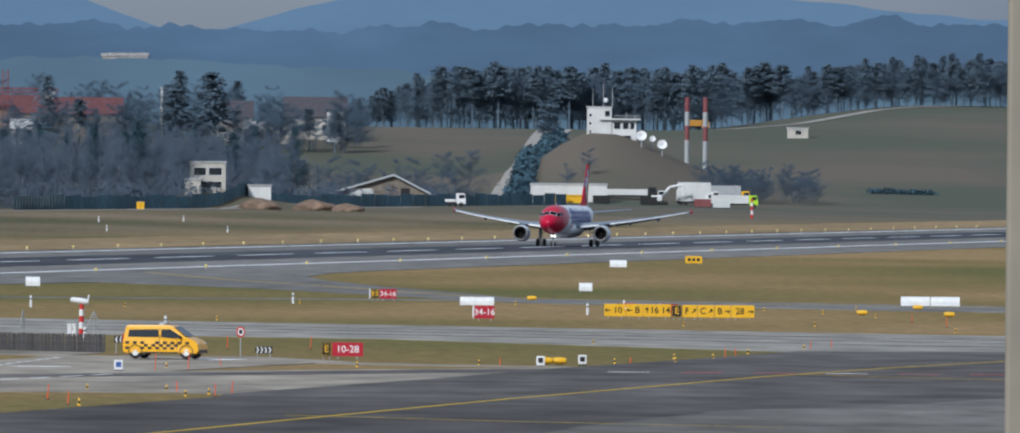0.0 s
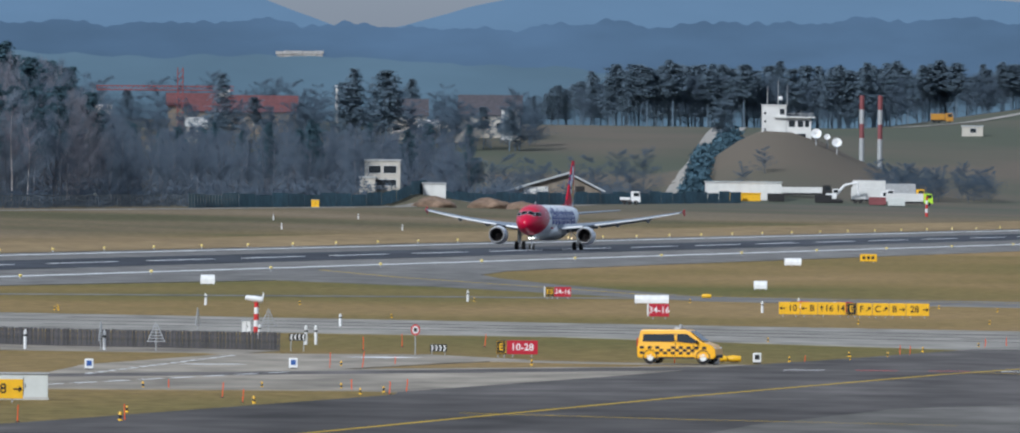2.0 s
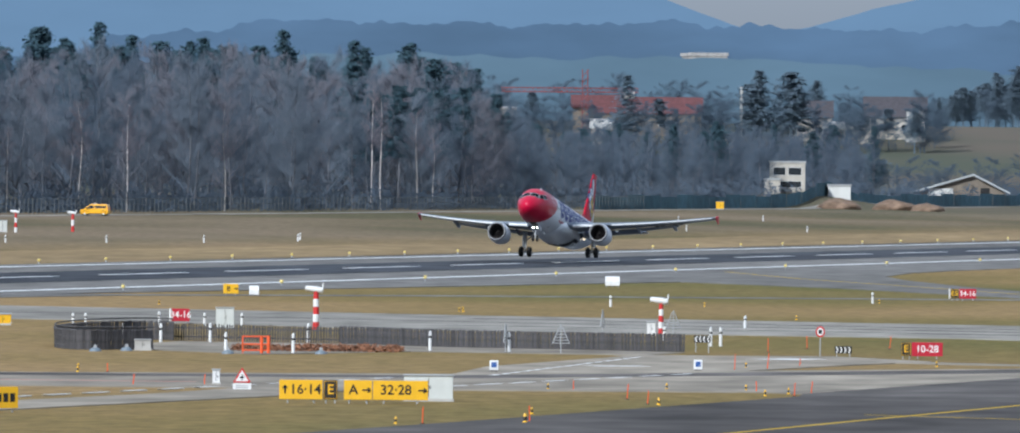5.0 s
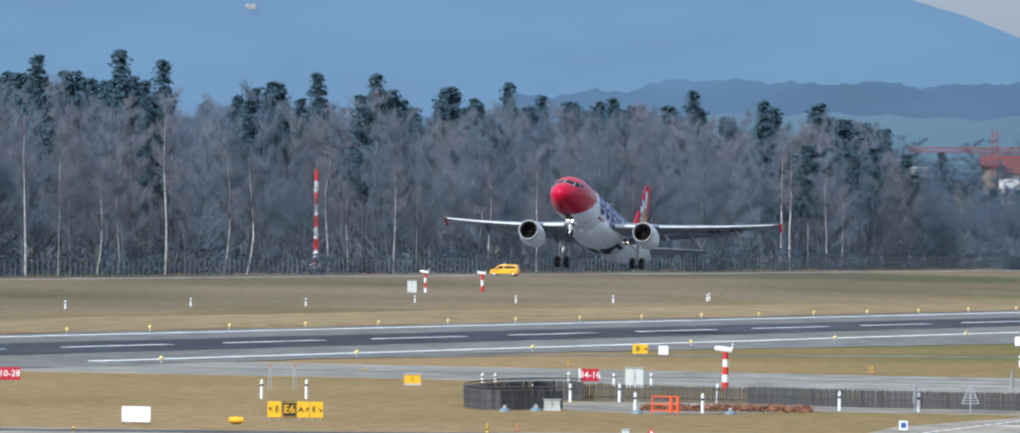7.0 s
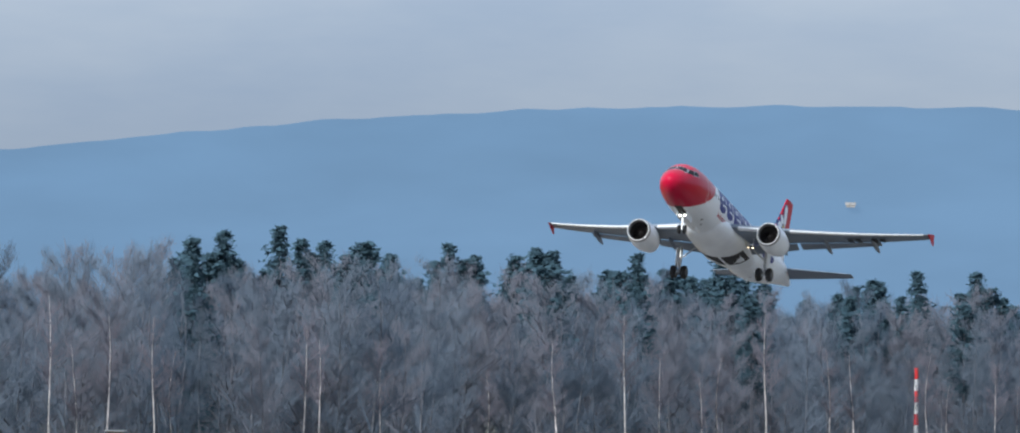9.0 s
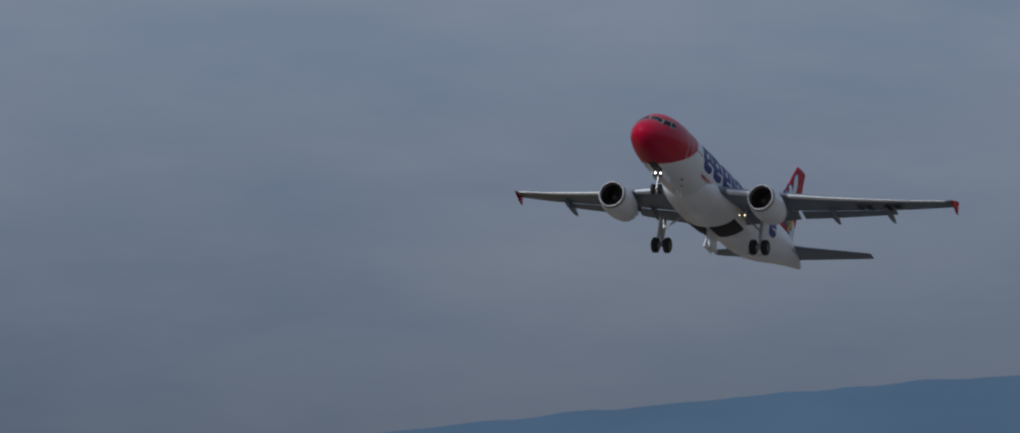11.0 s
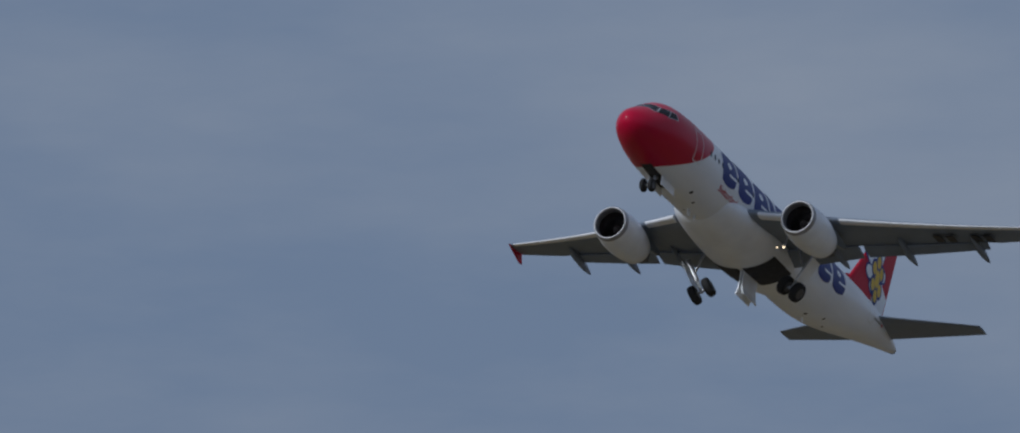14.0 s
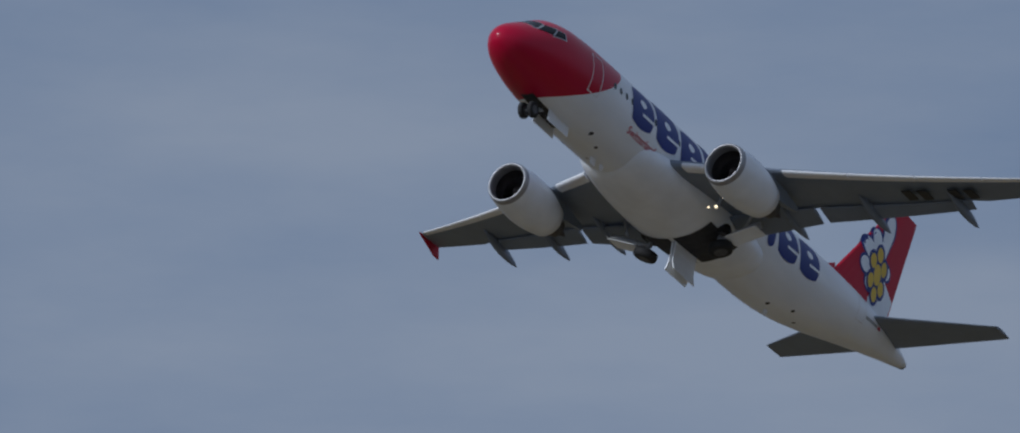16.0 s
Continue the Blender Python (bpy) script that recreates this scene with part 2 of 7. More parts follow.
def lathe(bm, profile, axis_m, seg=32, close=False):
    """Turns (along, radius) pairs about the local x axis of axis_m."""
    rings = []
    for x, r in profile:
        rings.append([bm.verts.new(axis_m @ Vector((x, r * math.cos(2 * math.pi * k / seg), r * math.sin(2 * math.pi * k / seg)))) for k in range(seg)])
    for a, b in zip(rings, rings[1:]):
        for k in range(seg):
            bm.faces.new((a[k], a[(k + 1) % seg], b[(k + 1) % seg], b[k]))
    if close:
        bm.faces.new(rings[0])
        bm.faces.new(rings[-1][::-1])
    return bm


def loft(bm, rings, cap=True):
    vs = [[bm.verts.new(p) for p in r] for r in rings]
    n = len(vs[0])
    for a, b in zip(vs, vs[1:]):
        for k in range(n):
            bm.faces.new((a[k], a[(k + 1) % n], b[(k + 1) % n], b[k]))
    if cap:
        bm.faces.new(vs[0][::-1])
        bm.faces.new(vs[-1])
    bmesh.ops.recalc_face_normals(bm, faces=bm.faces)
    return bm


def B():
    return bmesh.new()


def lerp_table(x, tab):
    """Smooth curve through rows of a table; gives the values after the first column."""
    if x <= tab[0][0]:
        return tab[0][1:]
    for i in range(len(tab) - 1):
        if x <= tab[i + 1][0]:
            p0, p1 = tab[max(i - 1, 0)], tab[min(i + 2, len(tab) - 1)]
            a, b = tab[i], tab[i + 1]
            h = b[0] - a[0]
            u = (x - a[0]) / h
            out = []
            for k in range(1, len(a)):
                ma = (b[k] - p0[k]) / max(b[0] - p0[0], 1e-6)
                mb = (p1[k] - a[k]) / max(p1[0] - a[0], 1e-6)
                out.append((2 * u**3 - 3 * u * u + 1) * a[k] + (u**3 - 2 * u * u + u) * h * ma + (3 * u * u - 2 * u**3) * b[k] + (u**3 - u * u) * h * mb)
            return tuple(out)
    return tab[-1][1:]


# ---- the ground ----
# runway axis: s runs with the take-off, n is the offset to the terrace's side
RX, RY = 8.6, 1780.5
PSI = radians(-10.076)
DS, DN = Vector((math.sin(PSI), -math.cos(PSI))), Vector((math.cos(PSI), math.sin(PSI)))


def on_runway(s, n):
    p = Vector((RX, RY)) + DS * s + DN * n
    return p.x, p.y


def sn_of(x, y):
    w = Vector((x - RX, y - RY))
    return w.dot(DS), w.dot(DN)


def ease(v):
    v = min(max(v, 0.0), 1.0)
    return v * v * (3 - 2 * v)


def ground_z(x, y):
    s, n = sn_of(x, y)
    r = math.hypot(x, y)
    z = 2.6 * min(max((-45 - n) / 155, 0.0), 1.0) + 0.006 * min(max(-200 - n, 0.0), 300)
    if y > 0:
        u = -x / y * 19330           # bearing, leftwards
        z += 18.5 * ease((r - 2930) / 520)
        z += 9 * ease((r - 3250) / 450) * ease((-200 - u) / 450)
        z += 14.0 * math.exp(-((u + 135) / (105 if u > -135 else 150)) ** 2 - ((r - 3075) / 62) ** 2)
        z += 3.3 * math.exp(-((u - 455) / 110) ** 2 - ((r - 2548) / 24) ** 2)
    return z + 0.02 * noise.noise((x * 0.03, y * 0.03, 0))


def ground_sheet():
    angles = [radians(a) for a in np.concatenate([np.linspace(-180, -8, 30), np.arange(-6, 14, 0.12), np.linspace(15, 175, 24)])]
    radii = np.concatenate([[0.5, 50, 150, 300], np.arange(420, 1500, 60), np.arange(1500, 2900, 14), np.arange(2900, 3800, 15), [3900, 4100, 4400, 4950]])
    verts, faces = [], []
    for r in radii:
        for a in angles:
            x, y = -r * math.sin(a), r * math.cos(a)
            verts.append((x, y, ground_z(x, y)))
    n = len(angles)
    for i in range(len(radii) - 1):
        for k in range(n):
            j = (k + 1) % n
            faces.append((i * n + k, i * n + j, (i + 1) * n + j, (i + 1) * n + k))
    me = bpy.data.meshes.new("ground")
    me.from_pydata(verts, [], faces)
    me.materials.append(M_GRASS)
    for p in me.polygons:
        p.use_smooth = True
    return tagged(new("ground", me), "olive and straw-coloured winter grass of the airfield", "grass", kind="structure")


ground = ground_sheet()


def slab(name, outline, z, material, label, category, thick=0.3):
    """A flat paved area: its outline in plan, its top at z."""
    bm = B()
    top = [bm.verts.new((x, y, z)) for x, y in outline]
    low = [bm.verts.new((x, y, z - thick)) for x, y in outline]
    for t in tessellate_polygon([[Vector((x, y, 0)) for x, y in outline]]):
        bm.faces.new([top[i] for i in t])
    n = len(top)
    for i in range(n):
        bm.faces.new((top[i], top[(i + 1) % n], low[(i + 1) % n], low[i]))
    bmesh.ops.recalc_face_normals(bm, faces=bm.faces)
    ob = part(name, bm, material)
    return tagged(ob, label, category, kind="structure")


def runway_strip(name, s0, s1, n0, n1, z, material, label, category):
    return slab(name, [on_runway(s0, n0), on_runway(s1, n0), on_runway(s1, n1), on_runway(s0, n1)], z, material, label, category, thick=0.05)


def ribbon(name, pts, width, z, material, label, category, parent=None):
    """A band of constant width along a plan line."""
    bm = B()
    rows = []
    for i, p in enumerate(pts):
        a, b = Vector(pts[max(i - 1, 0)]), Vector(pts[min(i + 1, len(pts) - 1)])
        d = (b - a).normalized()
        nrm = Vector((-d.y, d.x)) * width / 2
        q = Vector(p)
        rows.append([bm.verts.new((q.x + k * nrm.x, q.y + k * nrm.y, z + h)) for k, h in ((1, 0), (-1, 0), (-1, -0.04), (1, -0.04))])
    for a, b in zip(rows, rows[1:]):
        for k in range(4):
            bm.faces.new((a[k], a[(k + 1) % 4], b[(k + 1) % 4], b[k]))
    bmesh.ops.recalc_face_normals(bm, faces=bm.faces)
    ob = part(name, bm, material, parent)
    if not parent:
        tagged(ob, label, category, kind="structure")
    return ob


runway_strip("runway", -1900, 1900, -38, 38, 0.06, M_ASPHALT, "grey asphalt runway with white edge lines", "runway")
runway_strip("runway_touchdown", -1900, 1900, -13, 13, 0.09, M_RUBBER, "dark rubber-stained middle of the runway", "runway")
for n_e in (-30, 30):
    runway_strip("runway_edge_line", -1900, 830, n_e - 0.8, n_e + 0.8, 0.10, M_LINE, "white painted runway edge line", "marking")
for k in range(-36, 38):
    s_d = 607 + 50 * k
    runway_strip("centre_line_dash", s_d, s_d + 31, -0.55, 0.55, 0.12, M_LINE, "white painted centre line dash", "marking")


# ---- distant hills: glowing backdrop sheets, haze painted into their colour ----
def hill_backdrop(name, crest, r, colour, strength, rough, label, low=-20.0, step=24):
    """A far ridge at distance r; crest rows give bearing and elevation in 1/19330 rad."""
    m = bpy.data.materials.new(name)
    m.use_nodes = True
    n, l = m.node_tree.nodes, m.node_tree.links
    b = n["Principled BSDF"]
    b.inputs["Roughness"].default_value = 1.0
    b.inputs["Specular IOR Level"].default_value = 0.0
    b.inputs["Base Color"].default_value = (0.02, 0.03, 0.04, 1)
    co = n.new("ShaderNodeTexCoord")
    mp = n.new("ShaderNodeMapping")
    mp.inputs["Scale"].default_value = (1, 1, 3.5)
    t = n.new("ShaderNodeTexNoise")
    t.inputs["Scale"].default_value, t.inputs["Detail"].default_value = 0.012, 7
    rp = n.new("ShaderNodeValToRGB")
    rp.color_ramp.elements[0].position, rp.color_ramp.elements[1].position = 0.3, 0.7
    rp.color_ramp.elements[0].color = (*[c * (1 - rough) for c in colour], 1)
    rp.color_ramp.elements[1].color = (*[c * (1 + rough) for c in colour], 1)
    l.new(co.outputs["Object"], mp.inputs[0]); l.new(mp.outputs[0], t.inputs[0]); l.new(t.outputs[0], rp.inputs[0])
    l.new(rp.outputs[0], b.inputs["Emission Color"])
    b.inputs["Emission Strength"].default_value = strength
    verts, faces = [], []
    us = np.arange(crest[0][0], crest[-1][0] + 1, step)
    for i, u in enumerate(us):
        e = lerp_table(u, crest)[0]
        e += 260 * rough * (noise.noise((u * 0.013, r * 0.1, 0)) * 0.25 + noise.noise((u * 0.06, r, 3)) * 0.10)
        a = u / 19330
        for h in (low, EYE_H + e / 19330 * r):
            verts.append((-r * math.sin(a), r * math.cos(a), h))
        # a slope behind the crest gives the ridge its body
        verts.append((-(r + 40) * math.sin(a), (r + 40) * math.cos(a), low))
        if i:
            k = 3 * i
            faces += [(k - 3, k, k + 1, k - 2), (k - 2, k + 1, k + 2, k - 1)]
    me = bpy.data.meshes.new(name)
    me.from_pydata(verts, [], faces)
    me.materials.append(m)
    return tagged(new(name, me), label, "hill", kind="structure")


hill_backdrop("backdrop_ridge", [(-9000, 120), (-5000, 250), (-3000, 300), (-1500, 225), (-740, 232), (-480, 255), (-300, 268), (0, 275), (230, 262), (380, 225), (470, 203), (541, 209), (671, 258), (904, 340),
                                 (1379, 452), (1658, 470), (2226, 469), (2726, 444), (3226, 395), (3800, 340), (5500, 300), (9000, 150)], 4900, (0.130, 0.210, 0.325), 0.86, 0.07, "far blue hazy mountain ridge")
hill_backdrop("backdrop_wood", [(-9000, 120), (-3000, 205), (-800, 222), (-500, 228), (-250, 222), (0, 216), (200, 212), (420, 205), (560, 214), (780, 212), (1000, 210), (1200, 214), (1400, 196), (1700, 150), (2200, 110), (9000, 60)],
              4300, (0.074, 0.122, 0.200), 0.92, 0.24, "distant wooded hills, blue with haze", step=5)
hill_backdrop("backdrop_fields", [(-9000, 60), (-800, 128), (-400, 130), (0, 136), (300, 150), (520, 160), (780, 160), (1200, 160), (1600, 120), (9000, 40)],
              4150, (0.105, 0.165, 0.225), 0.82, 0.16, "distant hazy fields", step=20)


# ---- trees ----
def tri_cloud(rng, centres, size, flat=0.5):
    """Small random triangles round the centres."""
    n = len(centres)
    v = rng.normal(0, 1, (n, 3, 3)) * size[:, None, None]
    v[:, :, 2] *= flat
    return (centres[:, None, :] + v).reshape(-1, 3)


def strips(starts, ends, w, rng):
    """Thin crossed triangles from starts to ends, as twigs."""
    d = ends - starts
    side = np.cross(d, rng.normal(0, 1, d.shape))
    side /= np.linalg.norm(side, axis=1, keepdims=True) + 1e-9
    v = np.stack([starts - side * w[:, None], starts + side * w[:, None], ends], axis=1)
    return v.reshape(-1, 3)


def bare_tree_arrays(seed, height, spread, first=0.3, twigs=1500, lean=0.0):
    """Trunk and twig triangles of a leafless tree."""
    rng = np.random.default_rng(seed)
    limbs = []
    top = np.array([rng.normal(0, 0.4) + lean, rng.normal(0, 0.4), height * 0.93])
    bend = rng.normal(0, 0.028 * height, (2, 2))
    knots = [top * f + np.array([*(bend[0] * math.sin(math.pi * f) + 0.4 * bend[1] * math.sin(2 * math.pi * f)), 0]) for f in np.linspace(0, 1, 7)]
    for k in range(6):
        limbs.append((knots[k], knots[k + 1], 0.0075 * height * (1 - k / 6.6), 0.0075 * height * (1 - (k + 1) / 6.6)))
    tw_s, tw_e = [], []
    for i in range(26):
        f = first + (0.95 - first) * rng.random()
        base = knots[int(f * 6)] + (knots[min(int(f * 6) + 1, 6)] - knots[int(f * 6)]) * (f * 6 - int(f * 6))
        az = rng.random() * 2 * math.pi
        ln = spread * (1.15 - 0.75 * f) * (0.6 + 0.5 * rng.random())
        tip = base + np.array([math.cos(az) * ln, math.sin(az) * ln, ln * (0.55 + 0.6 * rng.random())])
        tip[2] = min(tip[2], height)
        limbs.append((base, tip, 0.012 * height * 0.45 * (1.1 - f), 0.02))
        k = twigs // 26
        q = rng.random(k) ** 0.7
        s = base + (tip - base) * q[:, None] + rng.normal(0, 0.22 * ln * 0.5, (k, 3))
        e = s + rng.normal(0, 0.5, (k, 3)) * (0.5 + 0.12 * ln) + np.array([0, 0, 0.75])
        tw_s.append(s); tw_e.append(e)
    s, e = np.concatenate(tw_s), np.concatenate(tw_e)
    wood = []
    for a, b, r0, r1 in limbs:
        d = (b - a) / (np.linalg.norm(b - a) + 1e-9)
        x = np.cross(d, [0.3, 0.9, 0.1]); x /= np.linalg.norm(x)
        y = np.cross(d, x)
        if abs(d[2]) > 0.9:
            x, y = np.array([1.0, 0, 0]), np.array([0, 1.0, 0])
        ring0 = [a + r0 * (x * math.cos(t) + y * math.sin(t)) for t in np.arange(5) * 2 * math.pi / 5]
        ring1 = [b + r1 * (x * math.cos(t) + y * math.sin(t)) for t in np.arange(5) * 2 * math.pi / 5]
        for k in range(5):
            j = (k + 1) % 5
            wood += [ring0[k], ring0[j], ring1[j], ring0[k], ring1[j], ring1[k]]
    return np.array(wood), strips(s, e, 0.016 + 0.024 * rng.random(len(s)), rng)


def conifer_arrays(seed, height, spread, first=0.25, n=1500, pine=False):
    rng = np.random.default_rng(seed)
    wood, pts, sz = [], [], []
    for k in range(6):
        t0, t1 = 2 * math.pi * k / 6, 2 * math.pi * (k + 1) / 6
        r = 0.016 * height
        wood += [np.array([r * math.cos(t0), r * math.sin(t0), 0]), np.array([r * math.cos(t1), r * math.sin(t1), 0]), np.array([0, 0, height])]
    whorls = 26 if not pine else 16
    ends = []
    for i in range(whorls):
        f = first + (0.99 - first) * i / (whorls - 1)
        reach = spread * ((1 - f) / (1 - first)) ** 0.55 + 0.1 if not pine else spread * math.sin(math.pi * (0.28 + 0.68 * (f - first) / (1 - first))) ** 0.6
        for b in range(10):
            az = rng.random() * 2 * math.pi
            ln = reach * (0.55 + 0.6 * rng.random())
            fb = min(max(f + rng.normal(0, 0.4 * (1 - first) / whorls + 0.008), first), 0.99)
            tip = np.array([math.cos(az) * ln, math.sin(az) * ln, fb * height + (0.25 * ln if pine else -0.22 * ln)])
            root = np.array([0, 0, fb * height])
            m = max(3, int(n / (whorls * 10)))
            q = 0.1 + 0.9 * rng.random(m)
            pts.append(root + (tip - root) * q[:, None] + rng.normal(0, 0.42, (m, 3)) * (1 - 0.6 * f))
            sz.append(np.full(m, 0.29 if not pine else 0.32))
    return np.array(wood), tri_cloud(rng, np.concatenate(pts), np.concatenate(sz), 0.6)


def mesh_of(name, groups):
    """One mesh from arrays of loose triangles, each with its material."""
    me = bpy.data.meshes.new(name)
    v = np.concatenate([g for g, _ in groups]).astype(np.float32)
    n = len(v) // 3
    me.vertices.add(len(v)); me.loops.add(len(v)); me.polygons.add(n)
    me.vertices.foreach_set("co", v.ravel())
    me.loops.foreach_set("vertex_index", np.arange(len(v), dtype=np.int32))
    me.polygons.foreach_set("loop_start", np.arange(0, len(v), 3, dtype=np.int32))
    idx = np.concatenate([np.full(len(g) // 3, i, dtype=np.int32) for i, (g, _) in enumerate(groups)])
    me.polygons.foreach_set("material_index", idx)
    for _, m in groups:
        me.materials.append(m)
    me.update()
    me.validate()
    return me


def tree_proto(name, wood, crown, m_wood, m_crown, label):
    ob = thing(name, Matrix(), label, "tree", "trees at the airfield's edge")
    k = min(180, len(wood))
    trunk = mesh_of("trunk", [(wood[:k], m_wood)])
    bm = B()
    bm.from_mesh(trunk)
    bmesh.ops.remove_doubles(bm, verts=bm.verts, dist=0.001)
    bm.to_mesh(trunk)
    bm.free()
    shared("trunk", trunk, ob, Matrix())
    shared("crown", mesh_of("crown", [(crown, m_crown)] + ([(wood[k:], m_crown)] if k < len(wood) else [])), ob, Matrix())
    return ob


BARE = [bare_tree_arrays(10 + i, h, sp, fi, 3300) for i, (h, sp, fi) in enumerate(((25, 6.5, 0.10), (23, 6.0, 0.08), (26, 6.0, 0.14), (21, 6.5, 0.06)))]
CONI = [conifer_arrays(30, 29, 4.9, 0.22, 4400), conifer_arrays(31, 27, 5.0, 0.38, 4200), conifer_arrays(32, 27, 3.7, 0.5, 3800, True), conifer_arrays(33, 26, 4.1, 0.42, 3800, True)]
BIRCH = [bare_tree_arrays(50 + i, h, 3.8, 0.42, 700) for i, h in enumerate((22, 19, 24))]


def place(rng, s, n, jitter=2.5):
    x, y = on_runway(s + rng.uniform(-jitter, jitter), n + rng.uniform(-jitter, jitter))
    return x, y, ground_z(x, y)


def bearing(x, y):
    return -x / y * 19330


def turned(a, x, y, z, turn, k, wide=1.0):
    c, s = math.cos(turn), math.sin(turn)
    return a @ np.array([[c, s, 0], [-s, c, 0], [0, 0, 1]]) * (k * wide, k * wide, k) + np.array([x, y, z])


def canopy(u):
    """Height factor of the wood along its edge."""
    return (0.56 + 0.44 * ease((u - 830) / 170)) * (1.1 + 0.06 * ease((u - 1900) / 900))


def woods():
    """The mass of the wood behind its first trees: one sheet of many crowns."""
    rng = np.random.default_rng(7)
    wood, twig, needle = [], [[], [], []], []
    for row, n0 in enumerate((-226, -238, -252, -268, -288)):
        for s in np.arange(-1050, 1150, 7.0 if row < 3 else 9.0):
            x, y, z = place(rng, s, n0, 3.5)
            u = bearing(x, y)
            if y < 200 or u < 330 or u > 4000:
                continue
            k = canopy(u) * rng.uniform(0.86, 1.08)
            t = rng.random() * 6.28
            con = rng.random() < (0.55 if row >= 3 else 0.10) * (0.12 if u > 2980 else 1 if u > 900 else 0.35)
            if row >= 3 and u < 700:
                continue
            if con:
                a, b = CONI[rng.integers(0, 4)]
                wood.append(turned(a, x, y, z, t, k * 0.97)); needle.append(turned(b, x, y, z, t, k * 0.97))
            else:
                a, b = BARE[rng.integers(0, 4)]
                wood.append(turned(a, x, y, z, t, k))
                tint = int(1.5 + 2.2 * noise.noise((u * 0.012, row * 0.7, 0)) + rng.uniform(-0.8, 0.8))
                twig[2 if u < 900 else min(max(tint, 0), 2)].append(turned(b if row < 3 else b.reshape(-1, 3, 3)[::3].reshape(-1, 3), x, y, z, t, k))
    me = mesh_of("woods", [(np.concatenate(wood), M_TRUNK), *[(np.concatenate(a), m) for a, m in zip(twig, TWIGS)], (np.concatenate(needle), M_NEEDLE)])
    return tagged(new("woods", me), "dense leafless wood with conifers, blue with haze", "forest", kind="stuff")


woods()


def edge_trees():
    rng = np.random.default_rng(11)
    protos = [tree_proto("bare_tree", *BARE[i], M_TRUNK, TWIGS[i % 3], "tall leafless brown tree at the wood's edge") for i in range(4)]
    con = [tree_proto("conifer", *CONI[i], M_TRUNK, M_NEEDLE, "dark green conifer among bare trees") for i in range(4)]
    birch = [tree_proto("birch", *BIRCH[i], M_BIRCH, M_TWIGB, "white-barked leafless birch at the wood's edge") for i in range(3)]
    first = set()

    def put(p, x, y, k, kx=1.0):
        z = ground_z(x, y) - 0.05
        m = pose(x, y, z, 0, 0, rng.uniform(0, 360)) 
        if p not in first:
            first.add(p)
            p.matrix_basis = m @ Matrix.Diagonal((k, k, k, 1))
            return p
        o = copy_thing(p, m)
        o.scale = (k, k, k)
        return o

    for s in np.arange(-1050, 1150, 11.0):
        x, y, z = place(rng, s, -209, 3)
        u = bearing(x, y)
        if y > 200 and 360 < u < 4000:
            put(protos[2 if u < 900 else rng.integers(0, 4)], x, y, canopy(u) * rng.uniform(0.7, 0.98))
    for u, k in ((2265, 1.0), (2215, .8), (2120, 0.95), (2155, 0.7), (2050, 1.05), (1960, .9), (1925, .85), (1800, 1.0), (1770, .75), (1700, 0.95), (1665, .6), (1555, 1.0), (1480, 1.0), (1330, .9), (1105, .95), (1090, .9), (1010, .85), (1035, .8), (3150, 1.0), (2990, .9), (2960, 0.9), (2760, .9), (2735, .8), (2640, 1.0), (2480, .8), (2380, .9), (3060, .9), (3120, .8)):
        # along the edge of the wood at that bearing
        a = -u / 19330
        r = (-203 - 303.0) / (DN.x * math.sin(a) + DN.y * math.cos(a))
        put(birch[rng.integers(0, 3)], r * math.sin(a), r * math.cos(a), k)
    for u, k, back in ((1000, 0.86, 0), (1030, .8, 0), (1062, .84, 0), (1100, .8, 0), (960, .84, 0), (1185, .98, 30), (1350, 1.0, 30), (1400, .95, 30), (2960, 1.0, 40), (2905, 1.1, 42), (2884, 1.14, 40), (2868, 1.08, 44), (2815, 1.02, 40), (2766, 1.12, 40), (2750, 1.06, 45), (2705, 1.0, 40), (2629, 1.15, 40), (2618, 1.0, 44), (2560, 1.04, 40), (2545, 1.0, 40), (2410, 1.0, 40), (1880, 1.0, 40), (640, .6, 10), (570, 0.62, 10), (680, .55, 20)):
        a = -u / 19330
        r = (-215 - back - 303.0) / (DN.x * math.sin(a) + DN.y * math.cos(a))
        put(con[rng.integers(0, 4)], r * math.sin(a), r * math.cos(a), k)


edge_trees()


# ---- the airliner: x forwards, y to port, z up, its origin on the fuselage axis 17.5 m behind the nose ----
M_FUSE_WHITE = (0.83, 0.86, 0.90)


